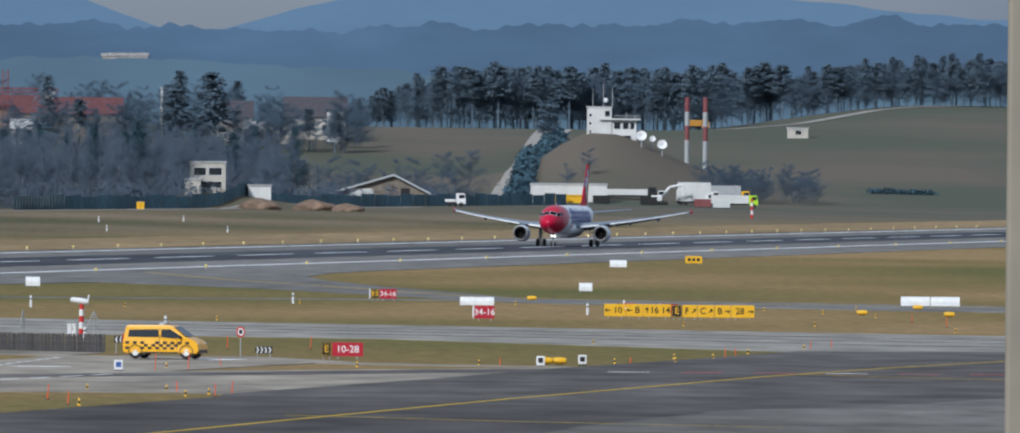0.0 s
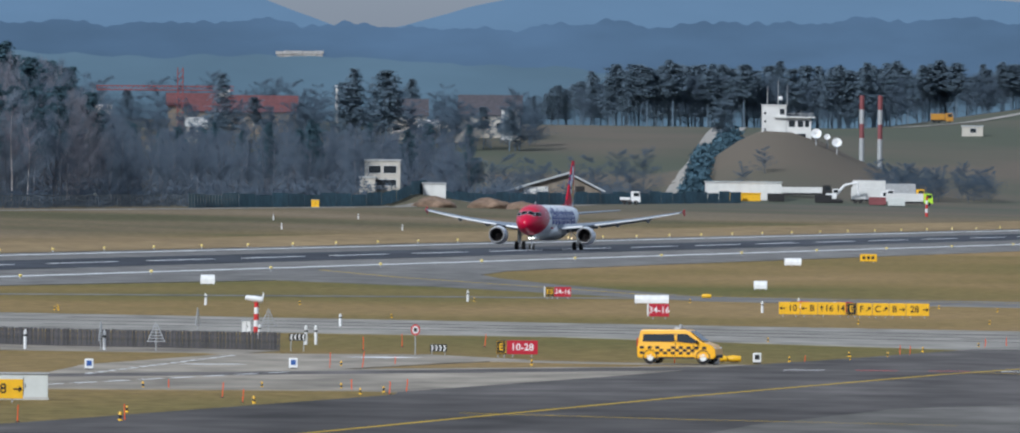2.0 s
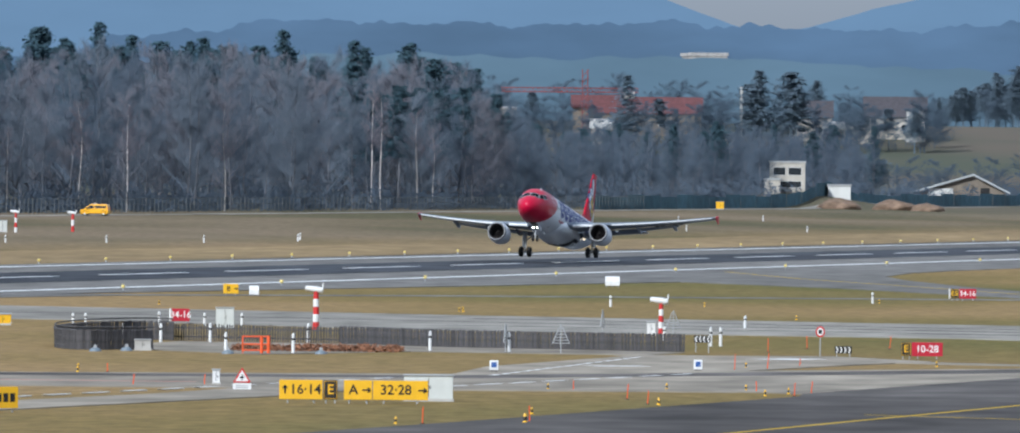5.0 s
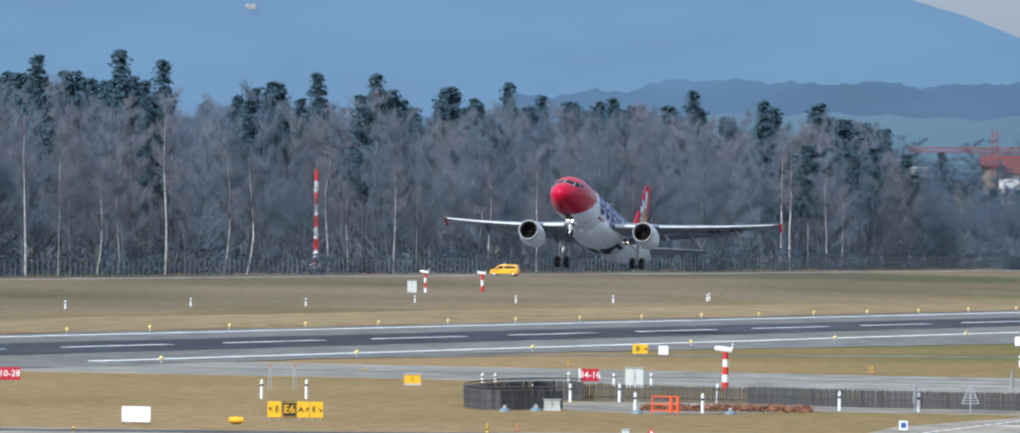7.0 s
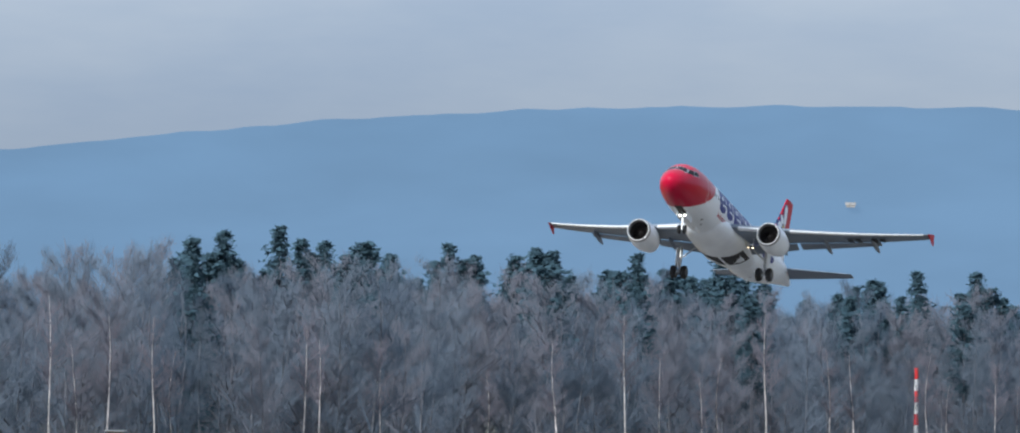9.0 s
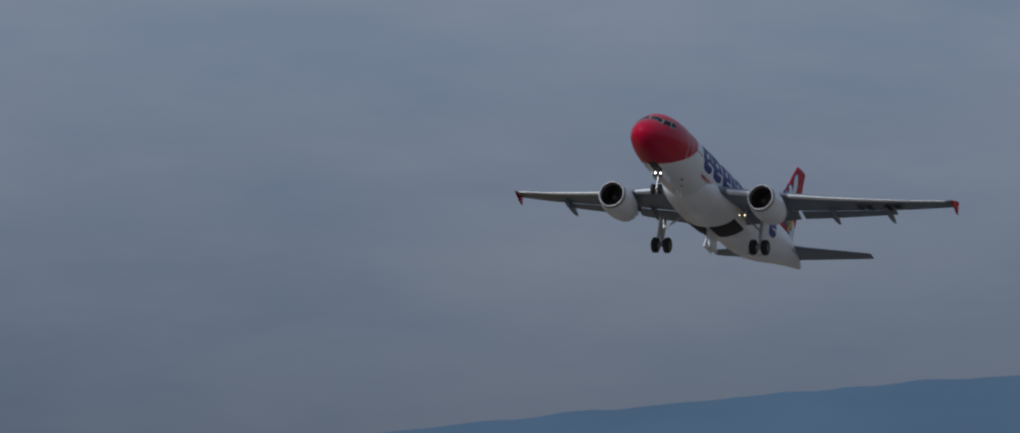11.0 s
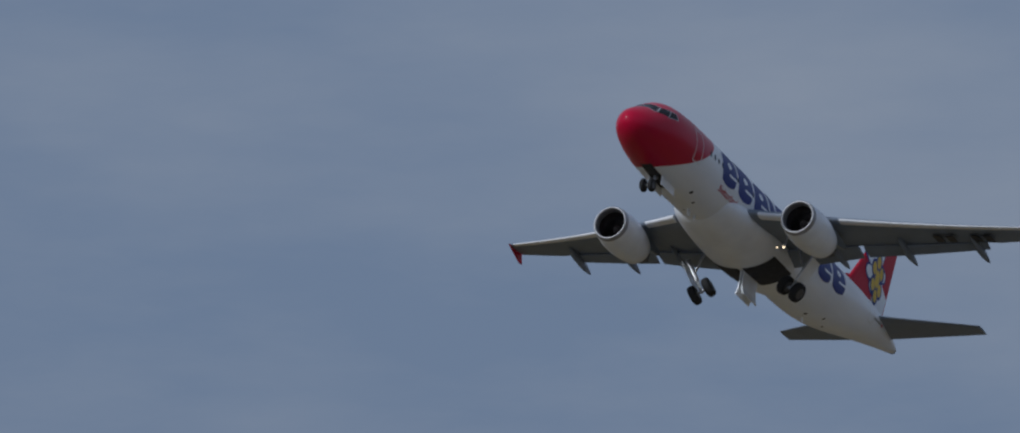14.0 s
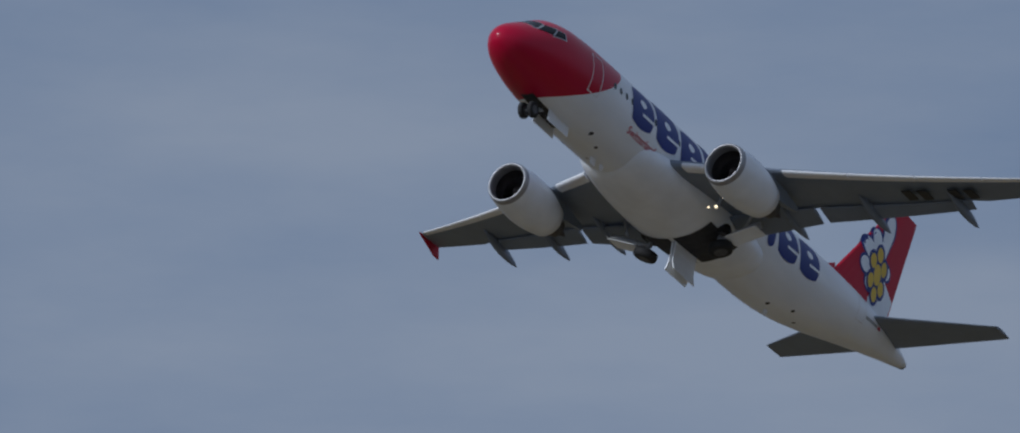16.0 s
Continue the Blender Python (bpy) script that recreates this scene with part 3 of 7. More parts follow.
def livery_material():
    """White fuselage paint with a red nose whose edge slants back over the top."""
    m = bpy.data.materials.new("airliner paint")
    m.use_nodes = True
    n, l = m.node_tree.nodes, m.node_tree.links
    b = n["Principled BSDF"]
    b.inputs["Roughness"].default_value, b.inputs["Specular IOR Level"].default_value = 0.3, 0.3
    b.inputs["Coat Weight"].default_value, b.inputs["Coat Roughness"].default_value = 0.05, 0.1
    co = n.new("ShaderNodeTexCoord")
    sep = n.new("ShaderNodeSeparateXYZ")
    l.new(co.outputs["Object"], sep.inputs[0])
    # edge at x = 10.75 - 1.25 z + 0.22 z^2
    sq = n.new("ShaderNodeMath"); sq.operation = 'MULTIPLY'
    l.new(sep.outputs[2], sq.inputs[0]); l.new(sep.outputs[2], sq.inputs[1])
    a = n.new("ShaderNodeMath"); a.operation = 'MULTIPLY_ADD'
    l.new(sep.outputs[2], a.inputs[0]); a.inputs[1].default_value = 1.25; l.new(sep.outputs[0], a.inputs[2])
    c = n.new("ShaderNodeMath"); c.operation = 'MULTIPLY_ADD'
    l.new(sq.outputs[0], c.inputs[0]); c.inputs[1].default_value = -0.22; l.new(a.outputs[0], c.inputs[2])
    g = n.new("ShaderNodeMath"); g.operation = 'GREATER_THAN'
    l.new(c.outputs[0], g.inputs[0]); g.inputs[1].default_value = 10.75
    dirt = n.new("ShaderNodeTexNoise")
    dirt.inputs["Scale"].default_value, dirt.inputs["Detail"].default_value = 0.8, 5
    mp = n.new("ShaderNodeMapping"); mp.inputs["Scale"].default_value = (0.3, 1, 1)
    l.new(co.outputs["Object"], mp.inputs[0]); l.new(mp.outputs[0], dirt.inputs[0])
    rng = n.new("ShaderNodeMapRange")
    rng.inputs[1].default_value, rng.inputs[2].default_value = 0.3, 0.7
    rng.inputs[3].default_value, rng.inputs[4].default_value = 0.92, 1.03
    l.new(dirt.outputs[0], rng.inputs[0])
    mix = n.new("ShaderNodeMixRGB")
    mix.inputs[1].default_value, mix.inputs[2].default_value = (*M_FUSE_WHITE, 1), (0.47, 0.002, 0.036, 1)
    l.new(g.outputs[0], mix.inputs[0])
    hsv = n.new("ShaderNodeHueSaturation")
    l.new(mix.outputs[0], hsv.inputs["Color"]); l.new(rng.outputs[0], hsv.inputs["Value"])
    l.new(hsv.outputs[0], b.inputs["Base Color"])
    return m


M_LIVERY = livery_material()
M_AWHITE = mat("white aircraft paint", (0.82, 0.85, 0.89), 0.35, grain=0.05, scale=1.0, coarse=0.05, coarse_scale=0.3, coat=0.2)
# wing grey is darkened: the shade under the wings is put into the paint
M_AGREY = mat("shade-dark wing paint", (0.18, 0.212, 0.262), 0.5, grain=0.06, scale=1.2, coarse=0.08, coarse_scale=0.25)
M_ARED = mat("red aircraft paint", (0.48, 0.003, 0.026), 0.45, grain=0.04, scale=1, spec=0.25)
M_ABLUE = mat("blue aircraft lettering", (0.008, 0.025, 0.20), 0.45, grain=0.05, scale=1)
M_AYELLOW = mat("yellow aircraft paint", (0.72, 0.48, 0.015), 0.4, grain=0.05, scale=1)
M_METAL = mat("bare inlet metal", (0.34, 0.34, 0.35), 0.5, 0.6, grain=0.05, scale=2)
M_SLAT = mat("sunlit-white leading edge", (0.85, 0.85, 0.85), 0.4, 0.1, grain=0.05, scale=2)
M_DARKMETAL = mat("burnt exhaust metal", (0.06, 0.055, 0.055), 0.5, 0.7, grain=0.2, scale=2)
M_BAY = mat("wheel bay shade and port black", (0.035, 0.035, 0.038), 0.8, grain=0.3, scale=3)
M_TYRE = mat("tyre rubber", (0.018, 0.018, 0.019), 0.8, grain=0.1, scale=6)
M_RIM = mat("dull wheel rim", (0.10, 0.10, 0.105), 0.5, 0.4, grain=0.2, scale=5)
M_STRUT = mat("gear leg paint", (0.45, 0.46, 0.47), 0.4, 0.4, grain=0.1, scale=4)
M_COCKPIT = mat("black cockpit glass", (0.012, 0.013, 0.016), 0.2, spec=0.12)
M_LAMP = glow("landing light glow", (1.0, 0.93, 0.8), 9.0)
M_LAMPW = glow("wing root light glow", (1.0, 0.75, 0.45), 3.0)

# station, top, bottom, half width
HULL = [(0.0, -0.40, -0.44, 0.02), (0.06, -0.17, -0.68, 0.26), (0.2, 0.04, -0.88, 0.47), (0.5, 0.31, -1.12, 0.76), (1.0, 0.62, -1.36, 1.06), (1.7, 1.0, -1.58, 1.34),
        (2.3, 1.38, -1.72, 1.52), (3.0, 1.72, -1.85, 1.69), (4.0, 1.95, -1.97, 1.84), (5.5, 2.06, -2.05, 1.95), (6.8, 2.07, -2.07, 1.975),
        (14, 2.07, -2.07, 1.975), (23.5, 2.07, -2.07, 1.975), (26.5, 2.07, -1.80, 1.94), (29.5, 2.06, -1.15, 1.74), (32.5, 2.0, -0.35, 1.32),
        (35.2, 1.78, 0.32, 0.80), (36.9, 1.44, 0.70, 0.42), (37.4, 1.32, 0.80, 0.31), (37.57, 1.26, 0.86, 0.24)]


def hull(st, ang, off=0.0):
    """A point of the fuselage skin; ang in radians from the top, towards port."""
    top, low, w = lerp_table(st, HULL)
    h, zc = (top - low) / 2 + off, (top + low) / 2
    return Vector((17.5 - st, (w + off) * math.sin(ang), zc + h * math.cos(ang)))


def patch(bm, s0, s1, a0, a1, off=0.012, ns=4, na=4, skew=0.0, round_to=0.0):
    """A thin plate that follows the fuselage skin."""
    grid = []
    for i in range(ns + 1):
        row = []
        for k in range(na + 1):
            u, v = i / ns, k / na
            if round_to:
                e = round_to
                su, sv = 2 * u - 1, 2 * v - 1
                u, v = 0.5 + 0.5 * su * (1 - e * sv * sv), 0.5 + 0.5 * sv * (1 - e * su * su)
            row.append(bm.verts.new(hull(s0 + (s1 - s0) * u + skew * v, a0 + (a1 - a0) * v, off)))
        grid.append(row)
    for i in range(ns):
        for k in range(na):
            bm.faces.new((grid[i][k], grid[i + 1][k], grid[i + 1][k + 1], grid[i][k + 1]))
    return bm


airliner = thing("airliner", Matrix(), "white twin-engined airliner with a red nose and tail, taking off", "aircraft")

bm = B()
stations = np.concatenate([[0, 0.03, 0.08, 0.15, 0.25, 0.4], np.arange(0.6, 7, 0.25), np.arange(7, 24, 1.0), np.arange(24, 37.4, 0.5), [37.57]])
loft(bm, [[hull(s, 2 * math.pi * k / 56) for k in range(56)] for s in stations])
part("fuselage", bm, M_LIVERY, airliner, smooth=True)

bm = B()
lathe(bm, [(0.06, 0.235), (-0.07, 0.20), (-0.09, 0.12), (-0.02, 0.02)], Matrix.Translation((17.5 - 37.57, 0, 1.06)), 18)
part("tail_exhaust", bm, M_DARKMETAL, airliner, "dark tail cone exhaust", smooth=True)

# belly fairing
bm = B()
rings = []
for s in np.linspace(10.3, 22.3, 26):
    e = math.sin(math.pi * min(max((s - 10.3) / 12.0, 0.001), 0.999)) ** 0.36
    rings.append([Vector((17.5 - s, (1.2 + 1.12 * e) * math.cos(a), -1.15 - (0.55 + 0.85 * e) * max(math.sin(a), -0.35))) for a in [2 * math.pi * k / 32 for k in range(32)]])
loft(bm, rings)
part("belly_fairing", bm, M_AWHITE, airliner, smooth=True)

for side in (1, -1):
    # cockpit glass: front, quarter and side panes
    for quad in (((1.30, 0.06), (1.55, 0.80), (2.15, 0.62), (2.0, 0.05)), ((1.64, 0.87), (2.36, 1.12), (2.76, 0.87), (2.24, 0.67)), ((2.44, 1.135), (3.15, 1.18), (3.22, 0.95), (2.84, 0.885))):
        for grow, off, mt, nm in ((0.07, 0.006, M_STRUT, "window_surround"), (0.0, 0.018, M_COCKPIT, "cockpit_window")):
            cs, ca = sum(q[0] for q in quad) / 4, sum(q[1] for q in quad) / 4
            corner = [(q[0] + grow * math.copysign(1, q[0] - cs), q[1] + 0.5 * grow * math.copysign(1, q[1] - ca)) for q in quad]
            bm = B()
            rows = []
            for u in np.linspace(0, 1, 7):
                row = []
                for v in np.linspace(0, 1, 7):
                    st_, an = [(corner[0][k] * (1 - u) + corner[1][k] * u) * (1 - v) + (corner[3][k] * (1 - u) + corner[2][k] * u) * v for k in (0, 1)]
                    row.append(bm.verts.new(hull(st_, side * an, off)))
                rows.append(row)
            for a, b in zip(rows, rows[1:]):
                for k in range(6):
                    bm.faces.new((a[k], a[k + 1], b[k + 1], b[k]))
            part(nm, bm, mt, airliner, "dark cockpit pane" if off > 0.01 else "")
    # cabin windows
    wm = B()
    patch(wm, 9.0, 9.24, side * 1.33, side * 1.50, 0.008, 3, 3, round_to=0.25)
    w_me = bpy.data.meshes.new("cabin_window")
    wm.to_mesh(w_me)
    wm.free()
    w_me.materials.append(M_GLASS)
    for k in range(34):
        shared("cabin_window", w_me, airliner, Matrix.Translation((2.0 - 0.533 * k, 0, 0)))
    # doors drawn by their outlines
    for st in (5.2, 30.6):
        bm = B()
        wd, lo, hi = 0.82, 1.98, 1.02
        for a in ((st, st + 0.05, hi, lo), (st + wd, st + wd + 0.05, hi, lo), (st, st + wd + 0.05, hi, hi + 0.025), (st, st + wd + 0.05, lo - 0.025, lo)):
            patch(bm, a[0], a[1], side * a[2], side * a[3], 0.012, 2, 8)
        part("cabin_door", bm, M_WHITE, airliner, "outlined cabin door")
    # nine big blue shapes along the cabin side, in place of the operator's name
    st = 8.75
    for k, (tall, deep, holes) in enumerate(((0, 0, 1), (1, 0, 1), (0, 0, 1), (1, 0, 0), (0, 0, 2), (0, 0, 1), (1, 0, 0), (0, 0, 1), (0, 0, 1))):
        wide = (1.95, 2.05, 1.95, 0.72, 2.75, 1.95, 0.72, 1.85, 1.85)[k]
        a_top, a_low = (0.62 if tall else 0.86), 1.83
        bm = B()
        patch(bm, st, st + wide, side * a_top, side * a_low, 0.016, 8, 10, 0.0, 0.16)
        blob = part("lettering_shape", bm, M_ABLUE, airliner, "rounded blue shape")
        for hk in range(holes):
            hw = wide / (holes + 0.0)
            c0 = st + hw * (hk + 0.5)
            bm = B()
            patch(bm, c0 - 0.20 * min(hw, 1.4), c0 + 0.20 * min(hw, 1.4), side * 1.14, side * 1.34, 0.024, 4, 4, 0, 0.3)
            patch(bm, c0 - 0.05, c0 + 0.50 * hw, side * 1.47, side * 1.54, 0.024, 4, 3)
            part("counter", bm, M_AWHITE, blob, "white gap in the blue shape")
        st += wide + 0.22
    # small row of red script under the big shapes
    cu = bpy.data.curves.new("script", 'FONT')
    cu.body, cu.size, cu.extrude = "Switzerland", 0.52, 0.004
    tmp = bpy.data.objects.new("script", cu)
    scene.collection.objects.link(tmp)
    me = bpy.data.meshes.new_from_object(tmp.evaluated_get(bpy.context.evaluated_depsgraph_get()))
    bpy.data.objects.remove(tmp)
    for v in me.vertices:
        st_v = (9.0 + v.co.x) if side > 0 else (11.7 - v.co.x)
        v.co = hull(st_v, side * (2.10 - v.co.y / 2.0), 0.014 + v.co.z)
    me.materials.append(M_ARED)
    shared("lettering", me, airliner, Matrix())
    # registration as bars near the tail
    bm = B()
    patch(bm, 31.6, 33.0, side * 1.62, side * 1.74, 0.012, 6, 2)
    part("registration_bar", bm, M_GREY, airliner)
    bm = B()
    patch(bm, 33.1, 33.4, side * 1.60, side * 1.76, 0.012, 2, 2)
    part("registration_flag", bm, M_ARED, airliner)


def airfoil(le, y, z, chord, thick, twist=0.0, n=12):
    """A closed wing section; x runs forwards."""
    pts = []
    for k in range(2 * n):
        th = 2 * math.pi * k / (2 * n)
        c = 0.5 * (1 - math.cos(th))
        yt = 5 * thick * (0.2969 * math.sqrt(c) - 0.126 * c - 0.3516 * c * c + 0.2843 * c**3 - 0.1036 * c**4)
        camber = 0.02 * (1 - (2 * c - 1) ** 2)
        h = (camber + (yt if th <= math.pi else -yt * 0.85)) * chord
        pts.append(Vector((17.5 - le - c * chord, y, z + h - math.tan(radians(twist)) * (0.4 - c) * -chord * 0)))
    return pts


def wing_row(y):
    """Leading edge station, chord, height and thickness of the wing at y metres out."""
    le = 12.35 + (y - 1.9) * 0.583
    chord = 6.9 - (y - 1.0) * (2.55 / 5.4) if y < 6.4 else 4.35 - (y - 6.4) * (2.75 / 10.6)
    z = -0.95 + 0.104 * (y - 1.9) + 0.0036 * max(y - 3, 0) ** 2
    return le, chord, z, 0.145 - 0.035 * y / 17


for side in (1, -1):
    bm = B()
    rings = []
    for y in np.concatenate([np.linspace(1.0, 6.4, 7), np.linspace(7.6, 16.9, 12)]):
        le, ch, z, th = wing_row(y)
        rings.append(airfoil(le, side * y, z, ch * (0.88 if y < 13 else 0.96), th * 1.1))
    loft(bm, rings)
    wing = part("wing", bm, M_AGREY, airliner, "light grey swept wing", smooth=False)
    # slats: a leading-edge shell, widened; the wing's sunlit white is in its colour
    for y0, y1 in ((2.6, 5.0), (6.5, 9.0), (9.05, 11.6), (11.65, 14.2), (14.25, 16.6)):
        bm = B()
        rings = []
        for y in np.linspace(y0, y1, 4):
            le, ch, z, th = wing_row(y)
            sec = airfoil(le - 0.10 - 0.02 * ch, side * y, z - 0.05 - 0.012 * ch, 0.19 * ch, 0.30)
            rings.append(sec)
        loft(bm, rings)
        part("slat", bm, M_SLAT, wing, "slat with sunlit white in its colour")
    # flaps, lowered a little
    for y0, y1 in ((2.1, 6.2), (6.5, 12.9)):
        bm = B()
        rings = []
        for y in np.linspace(y0, y1, 6):
            le, ch, z, th = wing_row(y)
            base = airfoil(0, side * y, 0, 0.26 * ch, 0.13)
            lead = Vector((17.5 - le - 0.80 * ch, 0, z - 0.035 * ch))
            rot_y = Matrix.Rotation(radians(-13), 3, 'Y')
            rings.append([rot_y @ Vector((p.x - 17.5, 0, p.z)) + Vector((lead.x, p.y, lead.z)) for p in base])
        loft(bm, rings)
        part("flap", bm, M_AGREY, wing, "lowered trailing-edge flap")
    # flap track fairings
    for y in (4.9, 8.6, 12.4):
        le, ch, z, th = wing_row(y)
        bm = B()
        prof = [(-1.6 + 3.3 * k / 14, 0.21 * math.sin(math.pi * (k + 0.15) / 14.3) ** 0.7) for k in range(15)]
        prof = [(-x, r) for x, r in prof]
        m = Matrix.Translation((17.5 - le - 0.93 * ch, side * y, z - 0.27)) @ Matrix.Rotation(radians(-7), 4, 'Y') @ Matrix.Diagonal((1, 0.8, 1.35, 1))
        lathe(bm, prof, m, 12, True)
        part("flap_fairing", bm, M_AGREY, wing, smooth=True)
    # wing tip fence
    bm = B()
    le, ch, z, th = wing_row(16.95)
    yy = side * 17.0
    out = [(le - 0.1, z), (le + 1.25, z + 0.36), (le + 1.7, z + 0.36), (le + 1.62, z), (le + 1.8, z - 0.5), (le + 1.42, z - 0.5)]
    a = [bm.verts.new((17.5 - x, yy - 0.04, zz)) for x, zz in out]
    b = [bm.verts.new((17.5 - x, yy + 0.04, zz)) for x, zz in out]
    bm.faces.new(a); bm.faces.new(b[::-1])
    for k in range(6):
        bm.faces.new((a[k], a[(k + 1) % 6], b[(k + 1) % 6], b[k]))
    bmesh.ops.recalc_face_normals(bm, faces=bm.faces)
    part("wingtip_fence", bm, M_ARED, wing, "red wingtip fence")
    # bars in place of the registration under the port wing
    if side > 0:
        for k in range(5):
            if k == 2:
                continue
            y0 = 10.6 + 0.62 * k
            le, ch, z, th = wing_row(y0)
            bm = B()
            box(bm, 17.5 - le - 0.36 * ch, y0, z - 0.075 * ch, 17.5 - le - 0.36 * ch - 0.9, y0 + 0.45, z - 0.062 * ch)
            part("registration_bar", bm, M_BLACK, wing)

    # engine
    ey, ez = 5.75 * side, -1.86
    m = Matrix.Translation((6.35, ey, ez)) @ Matrix.Rotation(radians(-1.5), 4, 'Y')
    bm = B()
    lathe(bm, [(-0.28, 1.04), (-0.6, 1.10), (-1.2, 1.16), (-1.9, 1.17), (-2.6, 1.11), (-3.2, 1.0), (-3.75, 0.87), (-3.75, 0.80)], m, 40)
    nacelle = part("engine_nacelle", bm, M_AWHITE, airliner, "white engine nacelle", smooth=True)
    bm = B()
    lathe(bm, [(-0.5, 0.86), (-0.2, 0.85), (-0.05, 0.88), (0.0, 0.935), (-0.04, 0.985), (-0.13, 1.02), (-0.28, 1.045)], m, 40)
    part("inlet_lip", bm, M_METAL, nacelle, "bare metal inlet lip", smooth=True)
    bm = B()
    lathe(bm, [(-0.5, 0.86), (-1.25, 0.85), (-1.3, 0.02)], m, 40)
    part("inlet_duct", bm, M_DARKMETAL, nacelle, "dark inlet duct", smooth=True)
    for k in range(24):
        a = 2 * math.pi * k / 24
        bm = B()
        r = [0.24, 0.55, 0.84]
        tw = [0.5, 0.9, 1.15]
        prev = None
        for rr, t in zip(r, tw):
            c, s_ = math.cos(a), math.sin(a)
            cen = Vector((-1.12, rr * c, rr * s_))
            tan = Vector((0, -s_, c))
            dv = (tan * math.sin(t) + Vector((1, 0, 0)) * math.cos(t)) * 0.11
            cur = (bm.verts.new(m @ (cen - dv)), bm.verts.new(m @ (cen + dv)))
            if prev:
                bm.faces.new((prev[0], prev[1], cur[1], cur[0]))
            prev = cur
        part("fan_blade", bm, M_DARKMETAL, nacelle)
    bm = B()
    lathe(bm, [(-0.70, 0.01), (-0.78, 0.09), (-0.95, 0.19), (-1.15, 0.26)], m, 20)
    part("spinner", bm, M_DARKMETAL, nacelle, "dark spinner", smooth=True)
    bm = B()
    lathe(bm, [(-3.3, 0.80), (-3.8, 0.66), (-4.6, 0.46), (-4.62, 0.40), (-4.3, 0.34)], m, 28)
    lathe(bm, [(-4.3, 0.34), (-4.9, 0.22), (-5.4, 0.03)], m, 20)
    part("exhaust", bm, M_DARKMETAL, nacelle, "dark exhaust cone", smooth=True)
    bm = B()
    loft(bm, [[Vector((x, ey + k * w, zt)) for k, zt in ((-1, z0), (1, z0), (1, z1), (-1, z1))] for x, w, z0, z1 in
              ((5.4, 0.05, -1.0, -0.9), (4.4, 0.20, -1.2, -0.62), (3.0, 0.24, -1.3, -0.62), (1.4, 0.22, -1.45, -0.75), (-0.2, 0.08, -1.15, -0.9))])
    part("pylon", bm, M_AGREY, nacelle)
    # tailplane
    bm = B()
    rings = []
    for y in np.linspace(0.3, 6.22, 8):
        f = y / 6.22
        rings.append(airfoil(31.75 + 3.6 * f, side * y, 0.93 + 0.60 * f, 3.9 - 2.55 * f, 0.10))
    loft(bm, rings)
    part("tailplane", bm, M_AGREY, airliner, "light grey tailplane")
    # wing root light on its arm
    if side > 0:
        bm = B()
        bmesh.ops.create_uvsphere(bm, u_segments=10, v_segments=6, radius=0.075, matrix=Matrix.Translation((2.9, 3.5, -2.2)))
        bmesh.ops.create_uvsphere(bm, u_segments=10, v_segments=6, radius=0.05, matrix=Matrix.Translation((2.9, 3.1, -2.2)))
        part("landing_light", bm, M_LAMPW, airliner, "lit landing light")
        bm = B()
        rod(bm, (2.8, 3.5, -2.2), (2.2, 3.3, -1.2), 0.06, seg=8)
        part("light_arm", bm, M_STRUT, airliner)


# fin
def fin_row(z):
    f = (z - 1.6) / 6.35
    return 29.5 + 5.15 * f, 5.95 - 3.9 * f, 0.105


def fin_at(st, z, side, off):
    le, ch, th = fin_row(z)
    c = min(max((st - le) / ch, 0.0), 1.0)
    yt = 5 * th * (0.2969 * math.sqrt(c) - 0.126 * c - 0.3516 * c * c + 0.2843 * c**3 - 0.1036 * c**4) * ch
    return Vector((17.5 - st, side * (yt + off), z))


bm = B()
rings = []
for z in np.linspace(1.6, 7.95, 12):
    le, ch, th = fin_row(z)
    sec = airfoil(le, 0, 0, ch, th)
    rings.append([Vector((p.x, 0, z)) + Vector((0, math.copysign(1, 1 if k < 12 else -1) * abs(fin_at(17.5 - p.x, z, 1, 0).y), 0)) for k, p in enumerate(sec)])
loft(bm, rings)
fin = part("fin", bm, M_ARED, airliner, "red fin with a white flower")
# dorsal fillet
bm = B()
loft(bm, [[Vector((17.5 - s, -w, 1.95)), Vector((17.5 - s, w, 1.95)), Vector((17.5 - s, 0, h))] for s, w, h in ((27.6, 0.02, 2.05), (29.2, 0.12, 2.35), (30.4, 0.2, 2.95))])
part("dorsal_fillet", bm, M_ARED, fin)


def fin_patch(outline, material, off, name, label=""):
    """A painted shape on both faces of the fin; outline in station and height."""
    for side in (1, -1):
        bm = B()
        cx = sum(p[0] for p in outline) / len(outline)
        cz = sum(p[1] for p in outline) / len(outline)
        rings = [[bm.verts.new(fin_at(cx + (p[0] - cx) * q, cz + (p[1] - cz) * q, side, off)) for p in outline] for q in (1, 0.7, 0.4, 0.15)]
        for a, b in zip(rings, rings[1:]):
            for k in range(len(outline)):
                bm.faces.new((a[k], a[(k + 1) % len(outline)], b[(k + 1) % len(outline)], b[k]))
        bm.faces.new(rings[-1])
        part(name, bm, material, fin, label)


def oval(cx, cz, rx, rz, tilt=0.0, n=20):
    t = radians(tilt)
    return [(cx + rx * math.cos(a) * math.cos(t) - rz * math.sin(a) * math.sin(t), cz + rx * math.cos(a) * math.sin(t) + rz * math.sin(a) * math.cos(t)) for a in [2 * math.pi * k / n for k in range(n)]]


